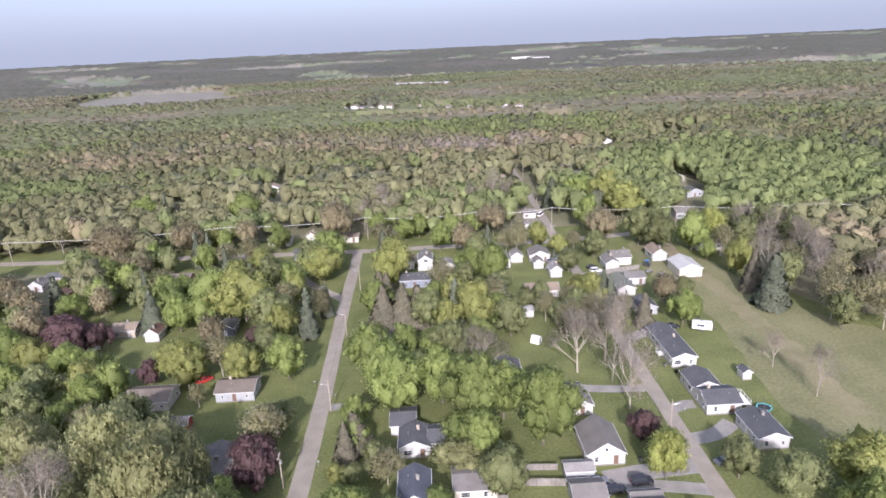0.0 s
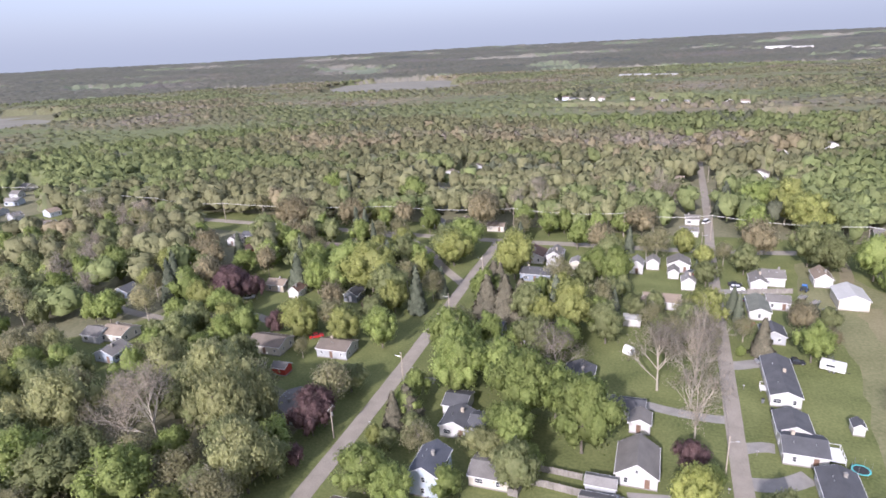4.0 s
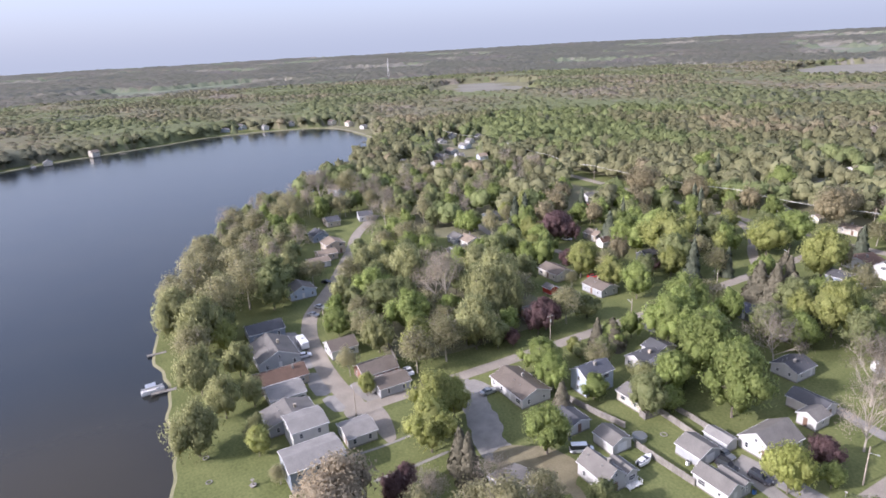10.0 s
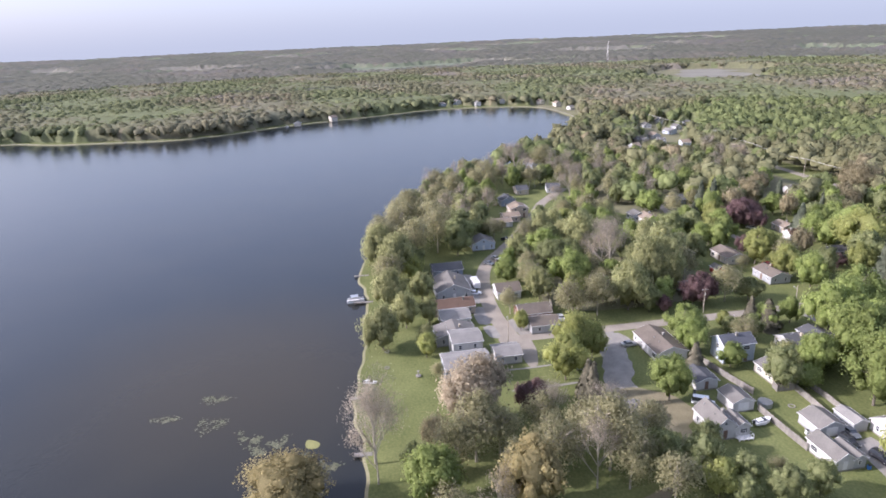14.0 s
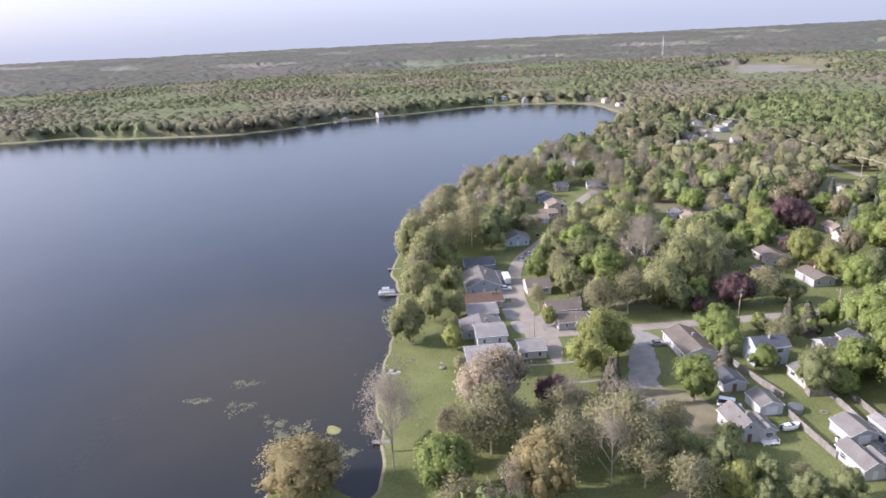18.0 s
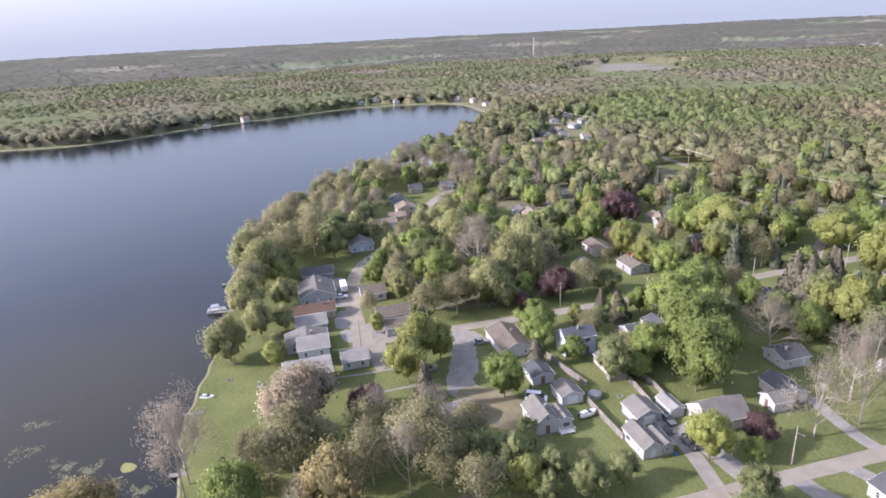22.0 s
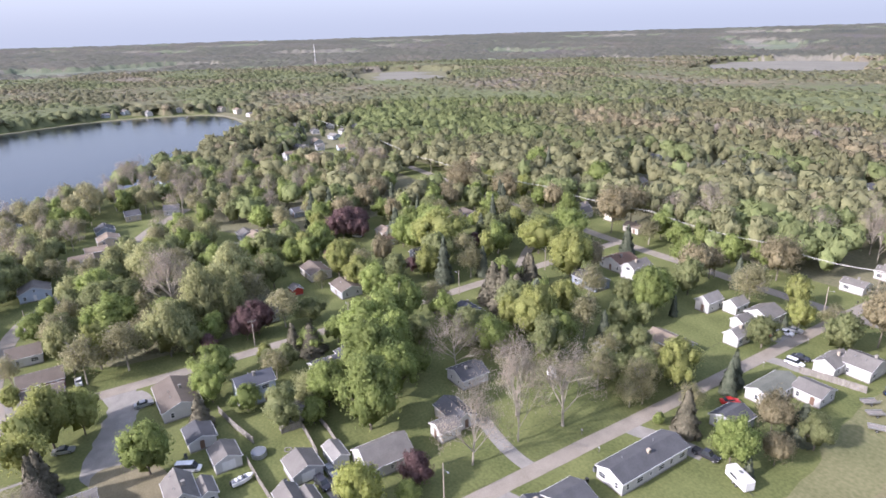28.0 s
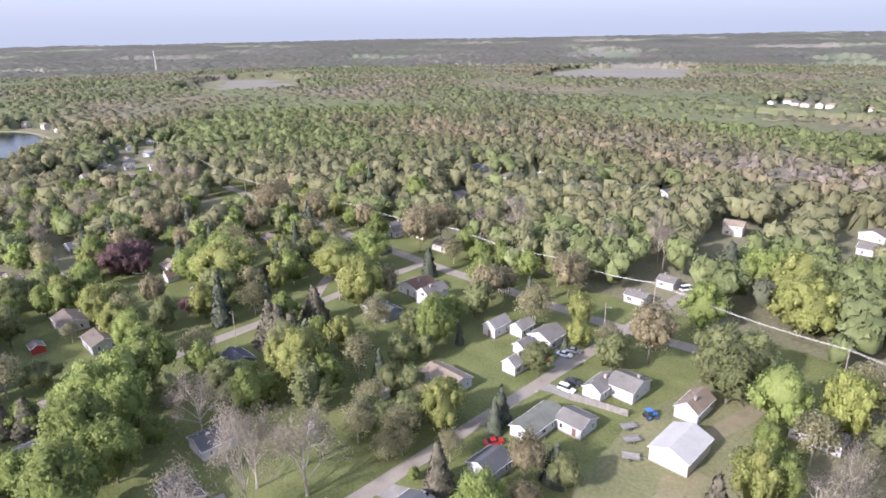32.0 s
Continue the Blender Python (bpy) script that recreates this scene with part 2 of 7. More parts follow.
def part(name, bm, material, parent, label=""):
    ob = new(name, mesh_of(name, bm, material))
    ob.parent = parent
    if label:
        ob["label"] = label
    return ob


def shared(name, me, parent, m):
    ob = new(name, me)
    ob.parent, ob.matrix_basis = parent, m
    return ob


def raw(name, verts, faces, materials, index=None, normals=None):
    """A mesh from number arrays; faces all of one length. normals round the shading of leaf sprays to that of their clumps."""
    me = bpy.data.meshes.new(name)
    v, fa = np.asarray(verts, np.float32), np.asarray(faces, np.int32)
    if normals is not None:
        a, b, c = v[fa[:, 0]], v[fa[:, 1]], v[fa[:, 2]]
        turned = np.einsum("ij,ij->i", np.cross(b - a, c - a), normals[fa[:, 0]]) < 0
        fa = np.where(turned[:, None], fa[:, ::-1], fa)
    me.vertices.add(len(v))
    me.vertices.foreach_set("co", v.ravel())
    me.loops.add(fa.size)
    me.loops.foreach_set("vertex_index", fa.ravel())
    me.polygons.add(len(fa))
    me.polygons.foreach_set("loop_start", np.arange(0, fa.size, fa.shape[1], dtype=np.int32))
    for m in materials:
        me.materials.append(m)
    if index is not None:
        me.polygons.foreach_set("material_index", np.asarray(index, np.int32))
    me.update(calc_edges=True)
    if normals is not None:
        me.polygons.foreach_set("use_smooth", np.ones(len(fa), bool))
        me.normals_split_custom_set_from_vertices(np.asarray(normals, np.float32))
    return me


def empty(name, x, y, z=0.0, yaw=0.0):
    ob = new(name)
    ob.empty_display_size = 0.5
    ob.matrix_basis = pose(x, y, z, 0, 0, yaw)
    return ob


def inside(px, py, poly):
    hit = False
    for (ax, ay), (bx, by) in zip(poly, poly[1:] + poly[:1]):
        if (ay > py) != (by > py) and px < (bx - ax) * (py - ay) / (by - ay) + ax:
            hit = not hit
    return hit


def smooth_loop(points, steps=6, closed=True):
    out, n = [], len(points)
    for i in range(n if closed else n - 1):
        p = [Vector(points[(i + k) % n] if closed else points[min(max(i + k, 0), n - 1)]) for k in (-1, 0, 1, 2)]
        for s in range(steps):
            t = s / steps
            q = 0.5 * (2 * p[1] + (p[2] - p[0]) * t + (2 * p[0] - 5 * p[1] + 4 * p[2] - p[3]) * t * t + (3 * p[1] - p[0] - 3 * p[2] + p[3]) * t ** 3)
            out.append((q[0], q[1]))
    if not closed:
        out.append(tuple(points[-1]))
    return out


KEEP = []  # rectangles and discs that no scattered tree may stand on: x, y, half width, half depth


def keep(x, y, hx, hy):
    KEEP.append((x, y, hx, hy))


def is_free(x, y, r):
    return all(abs(x - a) > hx + r or abs(y - b) > hy + r for a, b, hx, hy in KEEP)

# ---- ground, lake, roads ----
SHORE = [(36, -31), (27, -27), (24.5, -20), (29, -14), (32, -9), (29, -4.5), (21, -5), (10, -5), (-3, -6), (-18, -4.5), (-32, -2.5), (-50, -2), (-70, 0.5), (-92, -1.5), (-129, 7), (-167, 20), (-200, 36),
         (-219, 46), (-226, 56), (-251, 75), (-296, 123), (-350, 170), (-429, 222), (-521, 238), (-603, 231), (-634, 183), (-642, 114), (-612, 43),
         (-575, -49), (-528, -120), (-512, -170), (-522, -230), (-533, -285), (-560, -340), (-552, -420), (-620, -700), (-300, -950), (160, -800), (150, -300), (110, -90), (70, -44)]
LAKE = [(x + 1.2 * noise.noise((x * 0.11, y * 0.11, 0)), y + 1.6 * noise.noise((x * 0.13, y * 0.13, 7))) for x, y in smooth_loop(SHORE, 8)]
WATER_Z = -0.55


def far_height(r, a):
    s = max(0.0, min(1.0, (r - 1500) / 3300))
    hill = noise.noise((math.cos(a) * r / 900, math.sin(a) * r / 900, 3))
    return s * s * (3 - 2 * s) * 39 + s * 8 * hill


def build_ground():
    from mathutils.geometry import delaunay_2d_cdt
    n, m, R = len(LAKE), 180, 1500.0
    cx, cy = 0.0, 100.0
    ring = [(cx + R * math.cos(2 * math.pi * i / m), cy + R * math.sin(2 * math.pi * i / m)) for i in range(m)]
    pts = [Vector(p) for p in LAKE + ring]
    edges = [(i, (i + 1) % n) for i in range(n)] + [(n + i, n + (i + 1) % m) for i in range(m)]
    v, _, tris, _, _, _ = delaunay_2d_cdt(pts, edges, [], 1, 1e-4)
    bm = bmesh.new()
    vs = [bm.verts.new((p[0], p[1], 0)) for p in v]
    for t in tris:
        c = sum((Vector(v[i]) for i in t), Vector((0, 0))) / 3
        if not inside(c[0], c[1], LAKE):
            bm.faces.new([vs[i] for i in t])
    # the bank runs down under the water
    centre = Vector((-250, -250))
    low = []
    for i in range(n):
        p = Vector(LAKE[i])
        q = p + (centre - p).normalized() * 5
        low.append(bm.verts.new((q[0], q[1], -2.6)))
    lake_v = [min(vs, key=lambda w: (w.co.x - x) ** 2 + (w.co.y - y) ** 2) for x, y in LAKE]
    for i in range(n):
        j = (i + 1) % n
        if lake_v[i] is not lake_v[j]:
            bm.faces.new((lake_v[i], lake_v[j], low[j], low[i])).material_index = 1
    # rolling country out to the horizon
    prev = [min(vs, key=lambda w: (w.co.x - x) ** 2 + (w.co.y - y) ** 2) for x, y in ring]
    for k in range(1, 25):
        r = R + (4830 - R) * (k / 24)
        cur = [bm.verts.new((cx + r * math.cos(2 * math.pi * i / m), cy + r * math.sin(2 * math.pi * i / m), far_height(r, 2 * math.pi * i / m))) for i in range(m)]
        for i in range(m):
            j = (i + 1) % m
            bm.faces.new((prev[i], prev[j], cur[j], cur[i]))
        prev = cur
    me = mesh_of("ground", bm, GRASS)
    me.materials.append(FLOOR)
    return tagged(new("ground", me), "green lawn and rough grass with bare patches", "ground", kind="structure")


ground = build_ground()

WATER = mat("lake_water", (0.009, 0.013, 0.016), (0.017, 0.020, 0.020), 0.010, 0.04, 0.16, 0.0, spec=0.25)
wn = WATER.node_tree
# brown silt stirred up off the lawns
far, mr, mud = wn.nodes.new("ShaderNodeVectorMath"), wn.nodes.new("ShaderNodeMapRange"), wn.nodes.new("ShaderNodeMix")
far.operation = "DISTANCE"
far.inputs[1].default_value = (-28, -38, WATER_Z)
mr.inputs["From Min"].default_value, mr.inputs["From Max"].default_value = 75, 10
mr.inputs["To Max"].default_value = 0.8
mr.interpolation_type = "SMOOTHSTEP"
mud.data_type = "RGBA"
mud.inputs[7].default_value = (0.040, 0.033, 0.019, 1)
pos = wn.nodes.new("ShaderNodeNewGeometry")
base = wn.nodes["Principled BSDF"].inputs["Base Color"]
wn.links.new(pos.outputs["Position"], far.inputs[0])
wn.links.new(far.outputs["Value"], mr.inputs["Value"])
wn.links.new(mr.outputs[0], mud.inputs[0])
wn.links.new(base.links[0].from_socket, mud.inputs[6])
wn.links.new(mud.outputs[2], base)
wb, wx, wg = wn.nodes.new("ShaderNodeBump"), wn.nodes.new("ShaderNodeTexNoise"), wn.nodes.new("ShaderNodeNewGeometry")
wx.inputs["Scale"].default_value, wx.inputs["Detail"].default_value = 0.9, 4
wb.inputs["Strength"].default_value, wb.inputs["Distance"].default_value = 0.22, 0.12
wn.links.new(wg.outputs["Position"], wx.inputs["Vector"])
wn.links.new(wx.outputs["Fac"], wb.inputs["Height"])
wn.links.new(wb.outputs[0], wn.nodes["Principled BSDF"].inputs["Normal"])
bm = bmesh.new()
bm.faces.new([bm.verts.new((x, y, WATER_Z)) for x, y in ((-700, -1000), (220, -1000), (220, -40), (60, 10), (-250, 120), (-420, 260), (-700, 260))])
tagged(new("water", mesh_of("water", bm, WATER)), "calm dark blue lake with faint ripples", "lake", kind="structure")


def strip(name, points, width, material, z, label, category="road", rough_edge=0.15):
    """A ribbon of road with a slightly uneven edge, one slab thick."""
    line = smooth_loop(points, 8, closed=False)
    bm = bmesh.new()
    left, right = [], []
    for i, (x, y) in enumerate(line):
        a, b = Vector(line[max(i - 1, 0)]), Vector(line[min(i + 1, len(line) - 1)])
        side = (b - a).normalized()
        side = Vector((-side[1], side[0]))
        for k, row in ((1, left), (-1, right)):
            w = width / 2 + rough_edge * noise.noise((x * 0.31, y * 0.31, k))
            row.append([bm.verts.new((x + k * side[0] * w, y + k * side[1] * w, h)) for h in (z, -0.1)])
        keep(x, y, width * 0.5 + 0.5, width * 0.5 + 0.5)
    for i in range(len(line) - 1):
        bm.faces.new((left[i][0], right[i][0], right[i + 1][0], left[i + 1][0]))
        bm.faces.new((left[i][0], left[i + 1][0], left[i + 1][1], left[i][1]))
        bm.faces.new((right[i][0], right[i][1], right[i + 1][1], right[i + 1][0]))
    return tagged(new(name, mesh_of(name, bm, material)), label, category, kind="structure")


def patch(name, points, material, z, label, category, steps=4, wobble=0.5, kind="structure"):
    """A flat area with a soft uneven outline."""
    bm = bmesh.new()
    loop = [(x + wobble * noise.noise((x * 0.2, y * 0.2, 1)), y + wobble * noise.noise((x * 0.2, y * 0.2, 9))) for x, y in smooth_loop(points, steps)]
    bm.faces.new([bm.verts.new((x, y, z)) for x, y in loop])
    bmesh.ops.triangulate(bm, faces=bm.faces)
    return tagged(new(name, mesh_of(name, bm, material)), label, category, kind=kind)


strip("road", [(-29, 40), (-28.6, 60), (-28.2, 90), (-28.2, 120), (-28.8, 150), (-30, 190), (-30.5, 230), (-31, 251)], 4.1, ASPHALT, 0.05, "narrow worn asphalt village street")
strip("road", [(53.5, 70), (53.6, 100), (53.8, 130), (54.2, 170), (54.6, 210), (55.2, 252), (56.6, 300), (58, 410), (59, 560)], 3.7, ASPHALT, 0.05, "straight worn asphalt village street")
strip("road", [(-200, 118), (-174, 97), (-150, 84), (-121, 67), (-106, 57), (-93, 48), (-80, 43), (-66, 40.5), (-48, 39), (-29, 40), (-22, 41)], 5.0, ASPHALT, 0.06, "worn asphalt lane along the lake houses")
strip("road", [(-260, 262), (-190, 258), (-100, 253), (-31, 250.5), (0, 251), (30, 251), (56, 252), (90, 256)], 5.0, ASPHALT, 0.07, "asphalt cross street under the power line")

strip("driveway", [(54, 131.5), (47, 131.2), (40, 132), (33.5, 133.4)], 3.2, GRAVEL, 0.035, "pale gravel driveway to a white house", "driveway")
strip("driveway", [(53.5, 101.5), (46, 100.8), (40, 100.2), (33, 99)], 4.6, CONCRETE, 0.035, "concrete driveway beside a white house", "driveway")
strip("driveway", [(53, 94), (46, 95.5), (38, 96.6), (32, 96)], 3.4, GRAVEL, 0.03, "dirt driveway to a garage", "driveway")
strip("driveway", [(54, 157), (58, 158.5), (62, 160.5), (70, 162.5)], 4.2, GRAVEL, 0.03, "gravel driveway beside a long house", "driveway")
strip("driveway", [(54, 121), (58.8, 123), (61, 123)], 3.4, CONCRETE, 0.03, "short concrete driveway", "driveway")
strip("driveway", [(53.6, 110), (60, 111), (66, 115)], 4.0, CONCRETE, 0.03, "concrete driveway shaded by trees", "driveway")
strip("driveway", [(-28, 130), (-23, 130.4), (-17.6, 131)], 3.0, GRAVEL, 0.03, "gravel driveway under a maple", "driveway")
strip("driveway", [(54, 209), (60, 210.5), (66, 211)], 3.6, GRAVEL, 0.03, "gravel parking strip in front of a fence", "driveway")
strip("driveway", [(54, 224), (50, 223), (46.5, 222)], 7.0, GRAVEL, 0.03, "wide gravel parking place with cars", "driveway")
strip("driveway", [(94, 215), (96, 224), (98, 233), (99, 246), (97, 258)], 4.2, DIRT, 0.03, "dirt track past the barn to the meadow", "track")
strip("driveway", [(98, 205), (97.5, 185), (97.5, 165), (97, 140), (95, 115)], 6.5, WORN, 0.022, "broad worn dry band across the meadow", "track", 2.5)
strip("road", [(-84, 153), (-93, 155.5), (-108, 151.5), (-124, 146.5), (-150, 150)], 3.6, ASPHALT, 0.045, "narrow side lane into the trees")
strip("road", [(-31, 198), (-45, 214), (-58, 232), (-75, 246), (-100, 252)], 3.8, ASPHALT, 0.045, "curving side lane")
strip("driveway", [(14, 62), (22, 65), (30, 60.5), (37, 55), (41, 46)], 2.6, DIRT, 0.03, "gravel lane between cottages", "driveway")
strip("driveway", [(-27.5, 66.5), (-19, 66), (-12, 64), (-6, 62), (1, 59), (7, 60)], 7.2, GRAVEL, 0.026, "grey gravel parking place by the long house", "yard", 1.2)
patch("car_park", [(-25.5, 66), (-25, 71), (-20, 72.5), (-16.5, 70.5), (-17, 66)], GRAVEL, 0.040, "gravel parking spot in front of the long house", "yard", 2, 0.4)
patch("car_park", [(5, 57), (12, 56.5), (18, 59.5), (22, 62.5), (20.5, 67.5), (16, 71), (10, 70), (6, 66), (3, 61.5)], DIRT, 0.032, "bare dirt yard beside a white house", "yard", 3, 0.9)
patch("car_park", [(-31.5, 37), (-31, 43), (-26, 45), (-20, 44.5), (-13, 42.5), (-12.5, 40.2), (-18, 39.6), (-24, 38.8), (-27, 36)], ASPHALT, 0.075, "asphalt parking apron at the lane's end", "yard", 2, 0.2)
patch("meadow", [(86, 245), (104, 222), (112, 190), (118, 165), (135, 150), (150, 120), (110, 90), (84, 106), (81, 130), (86, 165), (82, 190), (80, 215)], MEADOW, 0.015, "dry yellow-green mown meadow", "meadow", 5, 3)
patch("path", [(-2.6, 33), (-2.4, 41), (-2.6, 49.5), (-1.8, 49.5), (-1.6, 41), (-1.8, 33)], CONCRETE, 0.03, "straight concrete garden path", "path", 2, 0.05)
patch("path", [(-12.9, 30.4), (-12.4, 38), (-12.5, 45.5), (-11.8, 45.5), (-11.7, 38), (-12.2, 30.4)], CONCRETE, 0.03, "straight concrete garden path", "path", 2, 0.05)
patch("woodland_floor", [(-300, 268), (-150, 272), (0, 272), (120, 268), (420, 230), (900, 500), (500, 1100), (-300, 1300), (-1000, 1000), (-1200, 500), (-700, 250), (-440, 250), (-330, 200)], FLOOR, 0.012, "brown leaf litter under the woods", "ground", 4, 6)
patch("woodland_floor", [(-45, 62), (-40, 90), (-50, 116), (-96, 112), (-92, 76), (-62, 58)], FLOOR, 0.020, "shaded leaf litter between the trees", "ground", 4, 2)
patch("woodland_floor", [(-150, 122), (-126, 150), (-128, 200), (-140, 235), (-200, 245), (-270, 235), (-250, 160), (-200, 132)], FLOOR, 0.024, "shaded leaf litter under mixed trees", "ground", 4, 2)
patch("woodland_floor", [(118, 260), (114, 215), (122, 175), (150, 160), (260, 150), (300, 240), (200, 270)], FLOOR, 0.018, "brown leaf litter under bare trees", "ground", 4, 3)
for label, loop in (("concrete apron before a lake house", [(-82, 34.5), (-82, 39), (-70, 38.8), (-70, 34.8)]), ("stained concrete apron before a lake house", [(-66, 34.6), (-66.4, 38.8), (-57, 38), (-57.4, 34.2)]),
                    ("pale concrete apron before a lake house", [(-52, 33.4), (-52.4, 37.4), (-41, 37.2), (-41.4, 32.6)]), ("short concrete apron with oil stains", [(-38.6, 33.4), (-38.4, 37.4), (-31, 37.8), (-31.4, 34)])):
    patch("apron", loop, CONCRETE, 0.03, label, "yard", 2, 0.3)
patch("car_park", [(-41, 41.5), (-41.5, 46), (-38, 48.5), (-33, 49), (-29.5, 50), (-29, 44), (-34, 42)], GRAVEL, 0.028, "gravel forecourt of a brown house", "yard", 2, 0.4)
far_side = [i for i, (x, y) in enumerate(LAKE) if x < -425 and y > -430]
shore_line = []
for i in far_side[::3]:
    (ax, ay), (bx, by) = LAKE[i - 1], LAKE[(i + 1) % len(LAKE)]
    side = Vector((by - ay, ax - bx)).normalized()
    if inside(LAKE[i][0] + side[0] * 3, LAKE[i][1] + side[1] * 3, LAKE):
        side = -side
    shore_line.append((LAKE[i][0] + side[0] * 2.6, LAKE[i][1] + side[1] * 2.6))
strip("beach", shore_line, 2.6, SAND, 0.03, "pale sandy strip along the far shore", "beach", 1.2)

# ---- trees ----


def orient(rng, n):
    v = rng.normal(size=(n, 3))
    return v / np.linalg.norm(v, axis=1)[:, None]


def leaf_tris(rng, centres, normals, size, long=1.25, droop=0.0, wild=0.9):
    """Small three-cornered leaf sprays, loosely facing outward."""
    n = len(centres)
    nn = normals + wild * orient(rng, n)
    nn /= np.linalg.norm(nn, axis=1)[:, None] + 1e-9
    u = np.cross(nn, orient(rng, n))
    u /= np.linalg.norm(u, axis=1)[:, None] + 1e-9
    if droop:
        u = u * (1 - droop) + np.array([0, 0, -1]) * droop
        u /= np.linalg.norm(u, axis=1)[:, None] + 1e-9
    w = np.cross(nn, u)
    w /= np.linalg.norm(w, axis=1)[:, None] + 1e-9
    s = size * rng.uniform(0.6, 1.35, (n, 1))
    a, b = u * s * long, w * s
    v = np.stack([centres + a, centres - a * 0.6 + b, centres - a * 0.6 - b], 1).reshape(-1, 3)
    return v, np.arange(3 * n).reshape(-1, 3)


def blob(rng, c, r, seg=6, rows=4, flat=0.85, rough=0.16):
    """A lumpy closed core under the leaves."""
    v, ft = [], []
    for i in range(rows + 1):
        th = math.pi * i / rows
        for j in range(seg):
            ph = 2 * math.pi * j / seg
            k = r * (1 + rough * rng.normal())
            v.append((c[0] + k * math.sin(th) * math.cos(ph), c[1] + k * math.sin(th) * math.sin(ph), c[2] + k * flat * math.cos(th)))
    for i in range(rows):
        for j in range(seg):
            a, b, d, e = i * seg + j, (i + 1) * seg + j, (i + 1) * seg + (j + 1) % seg, i * seg + (j + 1) % seg
            if i < rows - 1:
                ft.append((a, b, d))
            if i > 0:
                ft.append((a, d, e))
    v = np.array(v)
    return v, np.array(ft), unit(v - np.array(c))


def unit(v):
    return v / (np.linalg.norm(v, axis=1)[:, None] + 1e-9)


def join(pieces):
    """Joins (vertices, faces, shading normals)."""
    vs, fs, ns, k = [], [], [], 0
    for v, q, n in pieces:
        vs.append(v)
        fs.append(q + k)
        ns.append(n)
        k += len(v)
    return np.concatenate(vs), np.concatenate(fs), np.concatenate(ns)


def soft_normals(rng, v, centre, radii, clump, mix=0.5, wild=0.34, up=0.3):
    """Between the clump's own roundness and that of the whole crown, with some leaf flutter; three corners to a leaf."""
    round_ = unit((v - np.asarray(centre)) / np.asarray(radii))
    n = len(v) // 3
    return unit((1 - mix) * round_ + mix * np.repeat(clump, 3, axis=0) + wild * np.repeat(orient(rng, n), 3, axis=0) + np.array([0, 0, up]))


def crown_broad(rng, h, r, n, size, base=0.22, core=0.5, lobes=34, droop=0.0, loose=0.0, long=1.25, tall=1.1, low=0.8):
    """An uneven crown of many clumps of leaves hung round a bulging envelope, with leaders at the top and gaps between; a core keeps the middle dense."""
    pieces, cs, rs = [], [], []
    z0, span = h * base, h * (1 - base)
    bulge = rng.uniform(0.82, 1.12, 6)
    for k in range(lobes):
        t = rng.random() ** low
        a = rng.uniform(0, 2 * math.pi)
        u = a / (2 * math.pi) * 6
        side = bulge[int(u) % 6] * (1 - u % 1) + bulge[(int(u) + 1) % 6] * (u % 1)
        rr = rng.uniform(0.17, 0.34) * r
        reach = max(0.0, math.sin(math.pi * (0.10 + 0.86 * t)) ** 0.62 * r * side - 0.75 * rr) * (rng.uniform(0.72, 1.06) if k % 4 else rng.uniform(0.2, 0.6))
        cs.append(np.array([math.cos(a) * reach, math.sin(a) * reach, z0 + span * t - rr * tall * (2 * t - 1)]))
        rs.append(rr)
    for k in range(3):
        a, rr = rng.uniform(0, 2 * math.pi), rng.uniform(0.18, 0.28) * r
        cs.append(np.array([math.cos(a) * 0.28 * r, math.sin(a) * 0.28 * r, h * rng.uniform(0.93, 1.03) - rr]))
        rs.append(rr)
    zc = z0 + 0.5 * span
    if core:
        pieces.append(blob(rng, (0, 0, zc), r * core, 8, 5, 0.42 * span / (r * core) * 0.9, 0.2))
        for c, k in zip(cs, rs):
            pieces.append(blob(rng, c * np.array([0.93, 0.93, 1]), k * 0.70, 5, 3, min(tall, 1.1), 0.16))
    w = np.array(rs) ** 1.7
    pick = rng.choice(len(cs), n, p=w / w.sum())
    d = orient(rng, n)
    d[:, 2] = np.where(rng.random(n) < 0.6, np.abs(d[:, 2]), d[:, 2])
    rad = np.array(rs)[pick] * rng.uniform(0.45, 1.2 + loose, n)
    p = np.array(cs)[pick] + d * rad[:, None] * np.array([1, 1, tall])
    p[:, 2] = np.maximum(p[:, 2], h * base * 0.7 + 0.1 * rng.random(n))
    v, q = leaf_tris(rng, p, d, size, long, droop)
    pieces.append((v, q, soft_normals(rng, v, (0, 0, zc), (r, r, 0.5 * span), d)))
    return join(pieces)


